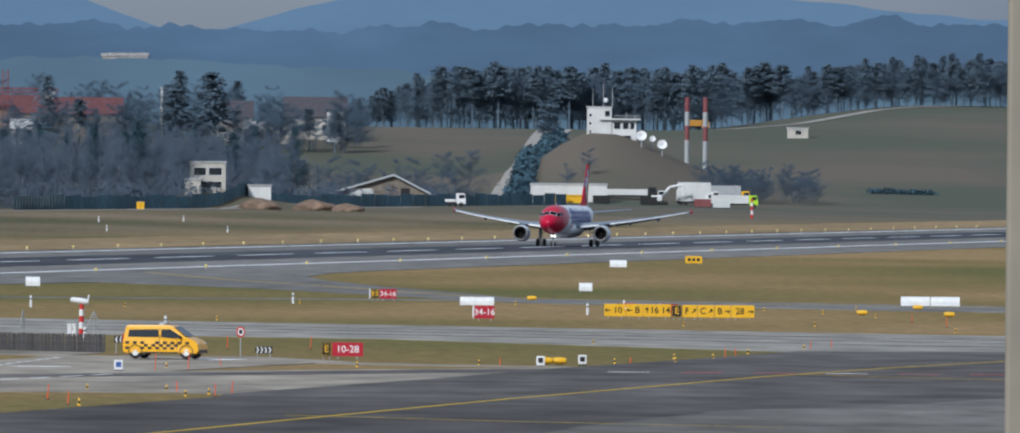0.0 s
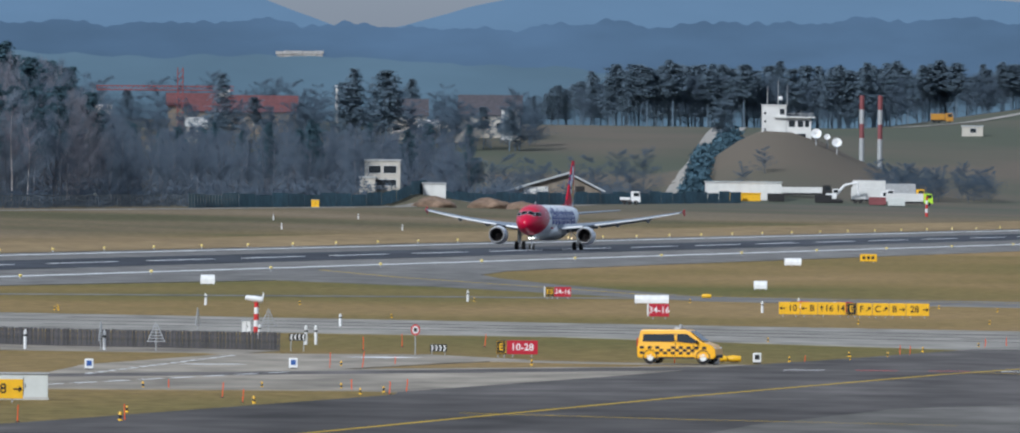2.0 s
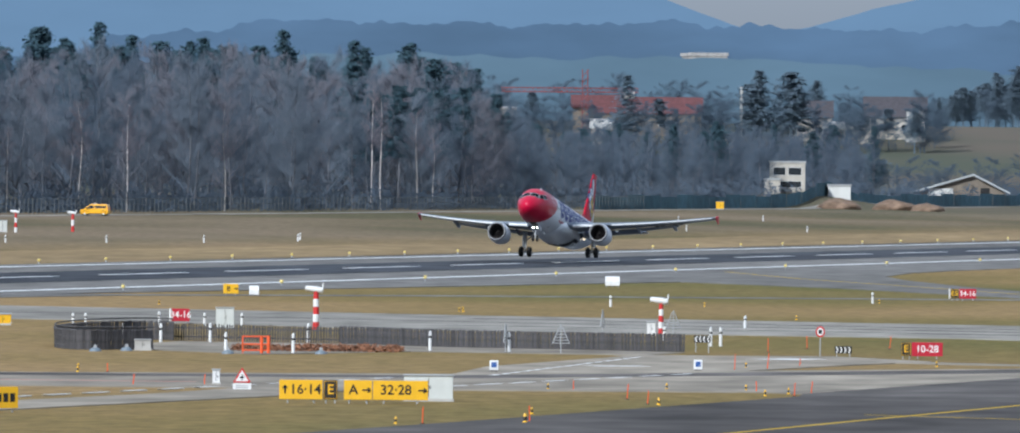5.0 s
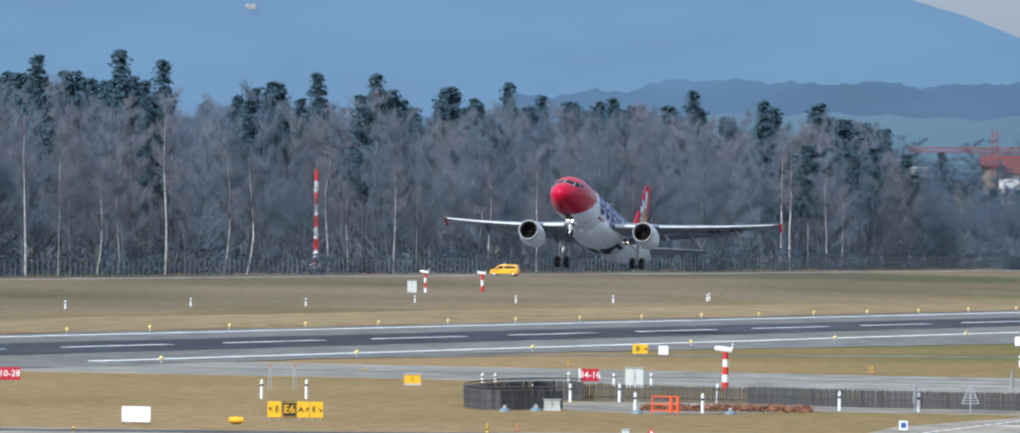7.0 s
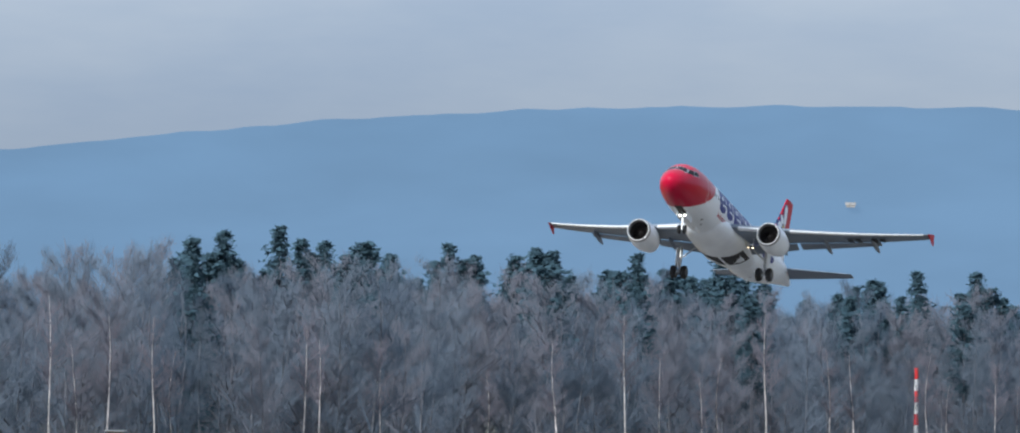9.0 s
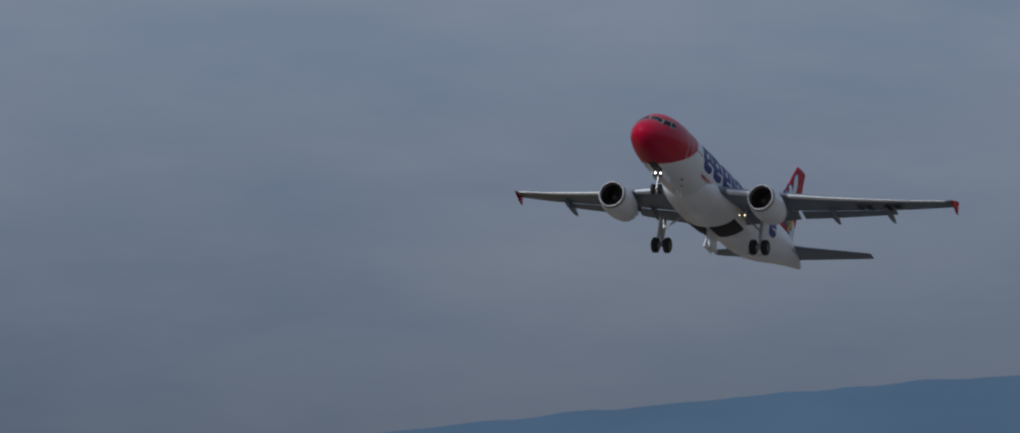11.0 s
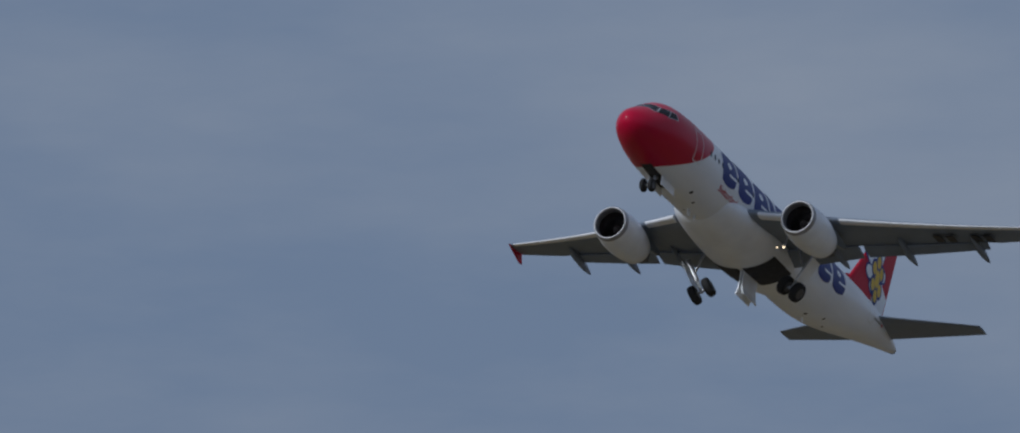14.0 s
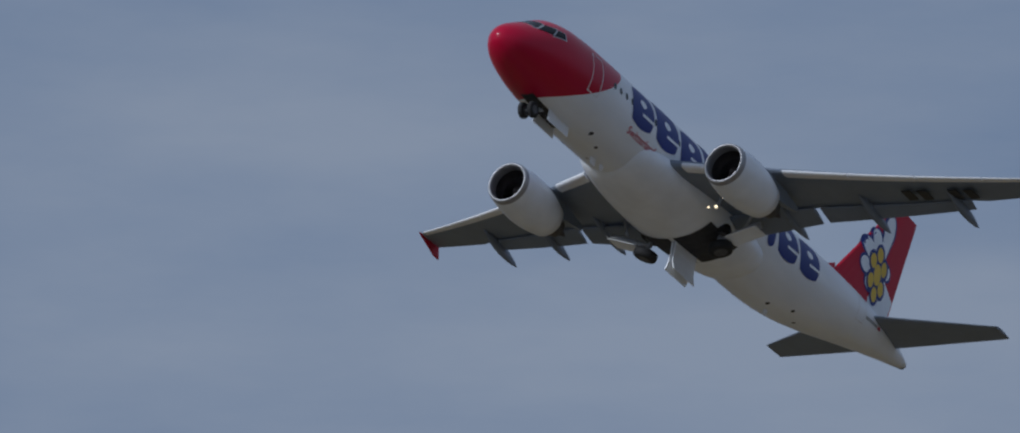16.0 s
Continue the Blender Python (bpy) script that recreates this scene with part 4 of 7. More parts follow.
def petal(cx, cz, ang, length, width):
    """A leaf-shaped outline from the flower's middle outwards; ang from aft, upwards."""
    t = radians(ang)
    pts = []
    for k in range(33):
        u = k / 16 - 1
        q = 1 - abs(u) ** 1.5
        w = width * (0.3 + 0.7 * min(q / 0.7, 1)) * (math.sqrt(max(0.0, 1 - ((q - 0.7) / 0.3) ** 2)) if q > 0.7 else 1) * (1 if u > 0 else -1)
        pts.append((cx + length * q * math.cos(t) - w * math.sin(t), cz + length * q * math.sin(t) + w * math.cos(t)))
    return pts


FX, FZ = 33.75, 3.9
fin_patch([(33.2, 1.75), (35.3, 1.75), (35.65, 3.0), (35.75, 3.4), (34.5, 4.0), (33.6, 3.2), (33.3, 2.6)], M_AWHITE, 0.012, "fin_white_field", "white lower rear field")
for ang, ln, wd in ((78, 3.45, 0.42), (103, 2.25, 0.38), (134, 1.95, 0.44), (178, 1.6, 0.40), (30, 1.35, 0.34), (225, 1.3, 0.38)):
    fin_patch(petal(FX, FZ, ang, ln + 0.10, wd + 0.14), M_ABLUE, 0.018, "petal_outline", "blue petal edge")
    fin_patch(petal(FX, FZ, ang, ln, wd), M_AWHITE, 0.026, "petal", "white petal")
buds = [(0, 0, 0.40, 0.62)] + [(0.62 * math.cos(radians(a)), 1.02 * math.sin(radians(a)), 0.32, 0.43) for a in (90, 30, -30, -90, -150, 150)]
for bx, bz, rx, rz in buds:
    fin_patch(oval(FX + bx, FZ + bz, rx + 0.12, rz + 0.13), M_ABLUE, 0.034, "bud_outline", "blue bud edge")
for bx, bz, rx, rz in buds:
    fin_patch(oval(FX + bx, FZ + bz, rx * 0.88, rz * 0.88), M_AYELLOW, 0.042, "bud", "yellow bud")

# antennas
bm = B()
box(bm, 10.4, -0.02, 2.03, 10.0, 0.02, 2.42)
part("antenna", bm, M_AWHITE, airliner)
bm = B()
box(bm, 8.4, -0.02, -2.4, 8.0, 0.02, -2.05)
part("antenna", bm, M_AWHITE, airliner)


# landing gear: each leg swings about its own hinge
def tyre(name, parent, c, r, w):
    bm = B()
    m = Matrix.Translation(c) @ Matrix.Rotation(radians(90), 4, 'Z')
    lathe(bm, [(-w / 2, r * 0.55), (-w / 2, r * 0.82), (-w * 0.36, r * 0.96), (0, r), (w * 0.36, r * 0.96), (w / 2, r * 0.82), (w / 2, r * 0.55)], m, 24, True)
    t = part(name, bm, M_TYRE, parent, "black tyre", smooth=True)
    bm = B()
    lathe(bm, [(-w / 2 - 0.01, r * 0.10), (-w / 2 - 0.02, r * 0.46), (-w / 2 + 0.0, r * 0.54), (w / 2, r * 0.54), (w / 2 + 0.02, r * 0.46), (w / 2 + 0.01, r * 0.10)], m, 20, True)
    part("rim", bm, M_RIM, t, "dark grey wheel rim")
    return t


def main_leg(name):
    bm = B()
    rod(bm, (0, 0, 0.2), (0, 0, -1.35), 0.17, 0.15)
    rod(bm, (0, 0, -1.2), (0, 0, -2.1), 0.10)
    rod(bm, (0, -0.55, -2.0), (0, 0.55, -2.0), 0.09)
    rod(bm, (-0.12, 0, -1.3), (-0.35, 0, -1.7), 0.05)
    rod(bm, (-0.35, 0, -1.7), (-0.08, 0, -2.0), 0.05)
    leg = part(name, bm, M_STRUT, airliner, "main landing gear leg")
    for dy in (-0.46, 0.46):
        tyre("wheel", leg, (0, dy, -2.0), 0.585, 0.43)
    return leg


gear_port, gear_starboard = main_leg("main_gear"), main_leg("main_gear")
for leg, side in ((gear_port, 1), (gear_starboard, -1)):
    bm = B()
    box(bm, -0.55, side * 0.22, -1.5, 0.5, side * 0.27, 0.1, 0.02)
    part("leg_door", bm, M_AWHITE, leg, "white door plate on the leg")
    bm = B()
    rod(bm, (0, 0, -0.8), (0, -side * 1.3, 0.25), 0.07)
    part("side_stay", bm, M_STRUT, leg)

bm = B()
rod(bm, (0, 0, 0.3), (0, 0, -1.0), 0.12, 0.11)
rod(bm, (0, 0, -0.9), (0, 0, -1.75), 0.075)
rod(bm, (0, -0.33, -1.72), (0, 0.33, -1.72), 0.06)
rod(bm, (0, 0, -0.75), (0.9, 0, 0.1), 0.05)
nose_gear = part("nose_gear", bm, M_STRUT, airliner, "nose landing gear leg")
for dy in (-0.25, 0.25):
    tyre("wheel", nose_gear, (0, dy, -1.72), 0.385, 0.23)
for dy in (-0.21, 0.21):
    bm = B()
    lathe(bm, [(0.10, 0.001), (0.11, 0.06), (0.115, 0.095)], Matrix.Translation((0.05, dy, -0.55)), 14)
    lamp = part("landing_light", bm, M_LAMP, nose_gear, "lit landing light")
    bm = B()
    lathe(bm, [(-0.02, 0.03), (0.06, 0.10), (0.24, 0.105), (0.24, 0.097), (0.10, 0.097)], Matrix.Translation((0.05, dy, -0.55)), 14)
    part("lamp_housing", bm, M_BLACK, lamp, "dark lamp housing")
for side in (1, -1):
    bm = B()
    box(bm, 12.9, side * 0.36, -2.5, 11.1, side * 0.40, -1.95, 0.02)
    part("nose_gear_door", bm, M_AWHITE, airliner, "white nose gear door")
# no recess here: a dark plate on the skin paints the open bay's shade
bm = B()
patch(bm, 3.2, 6.2, math.pi - 0.19, math.pi + 0.19, 0.012, 8, 4)
part("nose_gear_bay", bm, M_BAY, airliner, "dark plate for the shade in the nose wheel bay")

# small ports and drains under the belly
for s0, ang, wd in ((7.3, 0.55, 0.13), (8.4, 0.35, 0.10), (9.2, -0.12, 0.09), (8.0, -0.45, 0.10), (24.6, 0.30, 0.12), (26.2, 0.52, 0.11), (27.4, 0.18, 0.10)):
    bm = B()
    patch(bm, s0, s0 + wd * 2, math.pi - ang, math.pi - ang + wd, 0.008, 3, 3, round_to=0.3)
    part("belly_port", bm, M_STRUT if wd < 0.1 else M_BAY, airliner, "small dark belly port")
for s0 in (9.9, 25.2):
    bm = B()
    z = -2.05 if s0 < 20 else -1.95
    loft(bm, [[Vector((17.5 - s0 - x, y, z - h)) for x, y in ((0, 0), (c / 2, 0.03), (c, 0), (c / 2, -0.03))] for h, c in ((-0.1, 0.42), (0.3, 0.24))])
    part("blade_antenna", bm, M_AWHITE, airliner, "white blade antenna")


def bay_door(name):
    bm = B()
    rings = []
    for x in np.linspace(-0.95, 0.95, 6):
        rings.append([Vector((x, w, h)) for w, h in ((0.0, 0.0), (0.6, 0.03), (1.1, 0.13), (1.5, 0.3), (1.5, 0.25), (1.1, 0.08), (0.6, -0.03), (0.0, -0.06))])
    loft(bm, rings)
    return part(name, bm, M_AWHITE, airliner, "white main wheel bay door", smooth=False)


door_port, door_starboard = bay_door("bay_door"), bay_door("bay_door")
for v in door_starboard.data.vertices:
    v.co.y = -v.co.y
door_starboard.data.flip_normals()
# main bays: dark sheets on the fairing paint the shade of the openings
for side in (1, -1):
    bm = B()
    rows = []
    for st in np.linspace(16.6, 19.3, 8):
        e = math.sin(math.pi * (st - 10.3) / 12.0) ** 0.36
        rows.append([bm.verts.new((17.5 - st, side * (1.2 + 1.12 * e) * math.cos(a) * 1.008, -1.165 - (0.55 + 0.85 * e) * math.sin(a))) for a in np.linspace(radians(30), radians(87), 9)])
    for a, b in zip(rows, rows[1:]):
        for k in range(8):
            bm.faces.new((a[k], a[k + 1], b[k + 1], b[k]))
    part("wheel_bay", bm, M_BAY, airliner, "dark sheet for the shade in the main wheel bay")

NOSE_SWING = [(0.0, 0), (9.2, 0), (10.2, 0), (11.5, -14), (12.5, -28), (13.5, -40), (14.5, -52), (16.0, -62)]
MAIN_SWING = [(0.0, 0), (5.0, 0), (5.5, 0), (6.0, 0), (6.6, 0), (12.4, 0), (13.0, -6), (13.5, -19), (14.0, -31), (14.5, -43), (15.0, -52), (15.5, -64), (16.0, -74)]
DOOR_SWING = [(0.0, 0), (9.2, 0), (9.8, -25), (10.4, -65), (11.0, -97), (16.0, -97)]


# ---- the yellow follow-me van: x forwards, on its wheels at z = 0 ----
M_VANY = mat("yellow van paint", (0.80, 0.40, 0.006), 0.35, grain=0.03, scale=2, coat=0.4)


def make_van(label, length, height, chequers, name="follow_me_van"):
    van = thing(name, Matrix(), label, "van")
    L, W, Hh = length, 0.93, height
    k = L / 4.76
    # side outline, front at +x
    prof = [(-2.36, 0.38), (-2.38, 0.9), (-2.30, 1.35), (-2.20, 1.80), (-2.05, 1.88), (0.45, 1.90), (0.75, 1.82), (1.55, 1.22), (2.15, 1.02), (2.35, 0.82), (2.38, 0.42), (2.25, 0.28), (-2.2, 0.28)]
    bm = B()
    rings = []
    for y, inset in ((-1.0, 0.07), (-0.97, 0.0), (-0.6, 0.0), (0.6, 0.0), (0.97, 0.0), (1.0, 0.07)):
        ring = []
        for x, z in prof:
            lean = 0.13 * max(0, z - 1.0)
            ring.append(Vector((x * k * (1 - inset * 0.25), y * (W - lean if abs(y) > 0.8 else W - 0.1), (1.09 + (z - 1.09) * (1 - inset)) * Hh / 1.9)))
        rings.append(ring)
    loft(bm, rings)
    body = part("body", bm, M_VANY, van, "yellow van body")
    zs = Hh / 1.9
    for side in (1, -1):
        def side_y(z, off=0.012):
            return side * (W - 0.13 * max(0, z - 1.0) + off)

        def plate(name, pts, material, lab="", off=0.012, under=body):
            bm = B()
            vs = [bm.verts.new((x * k, side_y(z, off), z * zs)) for x, z in pts]
            vi = [bm.verts.new((x * k, side_y(z, off - 0.02), z * zs)) for x, z in pts]
            bm.faces.new(vs if side < 0 else vs[::-1])
            for i in range(len(vs)):
                j = (i + 1) % len(vs)
                bm.faces.new((vs[i], vs[j], vi[j], vi[i]))
            part(name, bm, material, under, lab)
        plate("side_window", [(-2.05, 1.22), (-2.0, 1.62), (-0.15, 1.66), (-0.12, 1.22)], M_GLASS, "dark side window")
        plate("front_window", [(0.02, 1.22), (0.04, 1.66), (0.62, 1.66), (1.42, 1.16), (0.9, 1.14)], M_GLASS, "dark cab window")
        plate("side_seam", [(-0.08, 0.4), (-0.08, 1.7), (-0.05, 1.7), (-0.05, 0.4)], M_BLACK, "", 0.006)
        plate("side_seam", [(1.02, 0.45), (1.02, 1.1), (1.04, 1.1), (1.04, 0.45)], M_BLACK, "", 0.006)
        plate("sill", [(-1.1, 0.28), (-1.1, 0.36), (1.1, 0.36), (1.1, 0.28)], M_BLACK)
        if chequers:
            for row in range(3):
                for c in range(19):
                    x0 = -2.2 + 0.235 * c
                    z0 = 0.50 + 0.155 * row
                    if (row + c) % 2 or abs(x0 + 0.12 - 1.62) < 0.42 and row < 2 or abs(x0 + 0.12 + 1.58) < 0.42 and row < 2 or x0 > 1.9 or row == 2 and 4 < c < 7:
                        continue
                    plate("chequer", [(x0, z0), (x0, z0 + 0.15), (x0 + 0.235, z0 + 0.15), (x0 + 0.235, z0)], M_BLACK, "", 0.008)
        bm = B()
        box(bm, 1.18 * k, side * (W + 0.02), 1.12 * zs, 1.30 * k, side * (W + 0.22), 1.32 * zs, 0.03)
        part("wing_mirror", bm, M_BLACK, body)
        bm = B()
        box(bm, 2.05 * k, side * 0.62, 0.72, 2.33 * k, side * 0.90, 0.92, 0.04)
        part("headlight", bm, M_WHITE, body, "clear headlight")
        bm = B()
        box(bm, -2.33 * k, side * 0.80, 0.9, -2.39 * k, side * 0.92, 1.4, 0.01)
        part("tail_light", bm, M_REDWHITE_R, body, "red tail light")
    bm = B()
    a = [bm.verts.new((x * k, y, z * zs)) for x, y, z in ((0.80, -0.72, 1.80), (0.80, 0.72, 1.80), (1.55, 0.82, 1.25), (1.55, -0.82, 1.25))]
    for v in a:
        v.co += Vector((0.02, 0, 0.02))
    bm.faces.new(a)
    part("windscreen", bm, M_GLASS, body, "dark windscreen")
    bm = B()
    box(bm, -0.2, -0.6, Hh, 0.15, 0.6, Hh + 0.12, 0.03)
    rod(bm, (-0.02, 0.3, Hh + 0.1), (-0.02, 0.3, Hh + 0.28), 0.09)
    part("beacon_bar", bm, M_GREY, body, "pale beacon bar")
    bm = B()
    box(bm, 2.2 * k, -0.85, 0.3, 2.42 * k, 0.85, 0.5, 0.05)
    part("bumper", bm, M_BLACK, body)
    wheels = []
    for x in (-1.58, 1.62):
        for y in (-0.8, 0.8):
            bm = B()
            m = Matrix.Rotation(radians(90), 4, 'Z')
            lathe(bm, [(-0.11, 0.2), (-0.11, 0.29), (-0.07, 0.335), (0.07, 0.335), (0.11, 0.29), (0.11, 0.2)], m, 24, True)
            wh = part("wheel", bm, M_TYRE, van, "black tyre", smooth=False)
            wh.location = (x * k, y, 0.335)
            bm = B()
            lathe(bm, [(-0.115, 0.03), (-0.125, 0.2), (0.125, 0.2), (0.115, 0.03)], m, 16, True)
            for a5 in range(5):
                an = 2 * math.pi * a5 / 5
                rod(bm, (0, 0.13 * (1 if y > 0 else -1), 0), (0.19 * math.cos(an), 0.13 * (1 if y > 0 else -1), 0.19 * math.sin(an)), 0.03, seg=6)
            part("hub_cap", bm, M_WHITE, wh, "pale hub cap")
            wheels.append(wh)
            bm = B()
            lathe(bm, [(-0.02, 0.36), (-0.02, 0.41), (0.02, 0.41), (0.02, 0.36)], Matrix.Translation((x * k, math.copysign(W - 0.01, y), 0.36)) @ m, 20)
            part("wheel_arch", bm, M_BLACK, body)
    return van, wheels


follow_van, van_wheels = make_van("yellow airport van with black chequered flanks, driving", 4.55, 1.9, True)
parked_van, _pw = make_van("small yellow service van parked by the perimeter fence", 4.4, 1.75, False, "service_van")
parked_van.matrix_basis = pose(-153.2, 1934.0, ground_z(-153.2, 1934.0) + 0.02, 0, 0, 172)


# ---- taxiways, roads and apron ----
exit_outline = [on_runway(760, 36), (-38.6, 1189), (-22.3, 1140.6), (-11, 1092.9), (1.2, 1040.5), (30.7, 1007), (80, 968), (80, 1010), (32.1, 1050.8), (1.2, 1076.4),
                (-11.7, 1169), (-18, 1228), (-20.5, 1265), (-18.5, 1310), (-13.6, 1349), (51, 1730), on_runway(-250, 50), on_runway(-250, 36)]
slab("taxiway_exit", exit_outline, 0.05, M_ASPHALT, "grey asphalt exit curving off the runway", "taxiway")
slab("taxiway_parallel", [(-150, 1040), (-119, 985), (-74.4, 945), (-46.5, 918.7), (-8.9, 888.8), (25.6, 863.6), (90, 815), (90, 722), (36, 755), (17, 776.8), (-8.2, 819), (-42.1, 834), (-71, 872), (-107.7, 900), (-160, 930), (-200, 980)],
     0.04, M_TAXI, "pale concrete taxiway beside the runway", "taxiway")
ribbon("taxiway_link", [(-108, 960), (-82, 1033), (-54.5, 1049), (-20, 1056), (0, 1058)], 7.0, 0.045, M_ASPHALT, "narrow grey link taxiway", "taxiway")
slab("apron", [(260, 700), (60, 790), (17.8, 777), (8, 728), (3, 706), (-3, 671), (-14, 616), (-14, 609), (-27.5, 541), (-45, 460), (-60, 300), (260, 300)], 0.05, M_APRON, "dark stained apron asphalt", "apron")
# unseen slab, added so that greyer light bounces up onto the airliner's belly
slab("apron_terminal", [(-600, -600), (600, -600), (600, 298), (-62, 298), (-70, 420), (-600, 420)], 0.03, M_TAXI, "unseen concrete apron added for neutral bounce light", "apron")
slab("road_inner", [(-130, 668), (-61, 657.5), (-33.6, 664.7), (-33.0, 690), (-26.3, 735), (-15, 738), (-9, 722), (-14, 704), (-18.6, 683.5), (3, 706), (-2.5, 671), (-14, 616.5), (-16, 620), (-31, 618), (-57.5, 620), (-130, 630)],
     0.045, M_WORN, "worn pale asphalt service road", "road")
ribbon("road_service", [(-74, 470), (-62, 515), (-52, 559), (-41.7, 600), (-36, 634), (-34, 650)], 6.5, 0.04, M_WORN, "pale service road joining the apron", "road")
slab("forecourt", [(-60, 748), (-56, 775), (-45, 770), (-24, 748), (-26, 736), (-40, 742), (-48, 726)], 0.035, M_WORN, "paved yard behind a palisade", "pavement")
ribbon("van_road", [(-26, 735), (-15.7, 723), (-5.7, 712.5), (4.7, 707), (40, 700), (150, 680)], 4.5, 0.048, M_WORN, "narrow service road", "road")

ribbon("road_dark_strip", [(-140, 655), (-60, 652), (-33.4, 655), (-15, 676), (3, 698)], 7.0, 0.049, M_APRON, "dark patched strip along the service road", "road")
slab("apron_patch", [(60, 668), (26, 628), (18, 600), (10, 585), (3, 545), (-2, 500), (-8, 420), (60, 400), (90, 500)], 0.054, M_PATCH, "paler part of the apron", "apron")
# markings
for pts, wd in ((([(-21, 490), (-14.1, 529.5), (-9.8, 554.4), (0.1, 610.3), (14, 682), (21.5, 714.5), (36, 768)]), 0.45), ([(15.5, 690), (24, 680), (40, 668)], 0.4), ([(-10, 566), (0, 556), (12, 548)], 0.35), ([(-40, 1320), (-28, 1230), (-14, 1150), (-3, 1085), (22, 1045), (60, 1012)], 0.5)):
    ribbon("yellow_line", pts, wd, 0.056, M_YLINE, "yellow painted taxi line", "marking")
for pts in ([(-44, 900), (-9, 868), (25, 842), (80, 800)], [(-44, 862), (-9, 840), (20, 812), (70, 770)], [(-110, 938), (-73, 907), (-44, 881), (-9, 854), (22, 828), (75, 786)]):
    ribbon("taxi_edge_line", pts, 1.5, 0.046, M_APRON, "dark joint band along the taxiway", "marking")


def dashes(name, a, b, length, gap, width, z, material, label):
    a, b = Vector(a), Vector(b)
    d = (b - a).normalized()
    k = 0.0
    while k < (b - a).length:
        p, q = a + d * k, a + d * min(k + length, (b - a).length)
        ribbon(name, [tuple(p), tuple(q)], width, z, material, label, "marking")
        k += length + gap


dashes("white_dash", (-32.2, 627.0), (-21.0, 672.6), 4.0, 2.0, 0.35, 0.054, M_LINE, "white dash at the road edge")
dashes("white_dash", (-55, 572), (-36, 652), 3.5, 2.5, 0.3, 0.052, M_LINE, "white dash at the road edge")
dashes("white_dash", (-31.4, 660.6), (-25.9, 729.5), 3.0, 1.6, 0.28, 0.053, M_LINE, "white dash at the road edge")
ribbon("white_line", [(-27.5, 694.5), (-24.6, 696.1)], 1.8, 0.053, M_LINE, "white stop line", "marking")
ribbon("white_line", [(-18.4, 723.1), (-16.4, 726.6)], 3.0, 0.053, M_LINE, "white painted bar", "marking")
for k in range(6):
    ribbon("red_white_dash", [(5.5 + 4.0 * k, 693 + 0.2 * k), (7.8 + 4.0 * k, 693 + 0.2 * k)], 0.7, 0.058, M_LINE if k % 3 == 0 else M_REDWHITE_R, "red and white painted dash on the apron", "marking")
ribbon("red_line", [(-62, 636), (-45, 634)], 1.2, 0.053, mat("faded red marking", (0.4, 0.2, 0.17), 0.8, grain=0.2, scale=0.4), "faded red painted line", "marking")
M_STRAW = mat("dry straw verge", (0.255, 0.185, 0.10), 0.95, grain=0.2, scale=0.12, stretch=(2.5, 0.4, 1), coarse=0.2, coarse_scale=0.012, spec=0.1)


def verge(name, n0, n1, s0, s1, label, mt):
    """A mown strip that follows the ground beside the runway."""
    bm = B()
    rows = []
    ss = np.arange(s0, s1 + 1, 30)
    for i, s in enumerate(ss):
        row = []
        for f in (0, 0.33, 0.66, 1):
            n = n0 + (n1 - n0) * f + 3.0 * noise.noise((s * 0.02, f * 3, n0))
            x, y = on_runway(s, n)
            row.append(bm.verts.new((x, y, ground_z(x, y) + 0.05)))
        rows.append(row)
    for a, b in zip(rows, rows[1:]):
        for k in range(3):
            bm.faces.new((a[k], a[k + 1], b[k + 1], b[k]))
    bmesh.ops.recalc_face_normals(bm, faces=bm.faces)
    for f in bm.faces:
        if f.normal.z < 0:
            f.normal_flip()
    return tagged(part(name, bm, mt), label, "grass", kind="structure")


verge("verge", -40, -72, -1500, 1200, "dry straw-coloured verge along the runway", M_STRAW)
verge("road_perimeter", -186, -190.5, -900, 1300, "pale perimeter road below the wood", M_TAXI)


# ---- signs: they face the terrace ----
def text_mesh(body, size):
    cu = bpy.data.curves.new("letters", 'FONT')
    cu.body, cu.size, cu.extrude, cu.offset = body, size, 0.006, 0.012 * size
    cu.align_x, cu.align_y, cu.resolution_u = 'CENTER', 'CENTER', 3
    tmp = bpy.data.objects.new("letters", cu)
    scene.collection.objects.link(tmp)
    bpy.context.view_layer.update()
    me = bpy.data.meshes.new_from_object(tmp.evaluated_get(bpy.context.evaluated_depsgraph_get()))
    bpy.data.objects.remove(tmp)
    return me


def arrow_part(parent, x, z, size, ang, material):
    """An arrow on the sign's face; ang 0 points up, 90 to the right."""
    bm = B()
    w = size * 0.075
    box(bm, -w, -0.012, -size * 0.42, w, 0, size * 0.36)
    for s in (-1, 1):
        g = bmesh.ops.create_cube(bm, size=1, matrix=Matrix.Translation((s * size * 0.11, -0.006, size * 0.30)) @ Matrix.Rotation(radians(-40 * s) * -1, 4, 'Y').inverted() @ Matrix.Diagonal((2 * w, 0.012, size * 0.42, 1)))
    ob = part("arrow", bm, material, parent)
    ob.matrix_basis = Matrix.Translation((x, -0.125, z)) @ Matrix.Rotation(radians(ang), 4, 'Y')


STYLE = {"y": (M_YELLOW, M_BLACK), "k": (M_BLACK, M_YELLOW), "r": (M_RED, M_WHITE)}


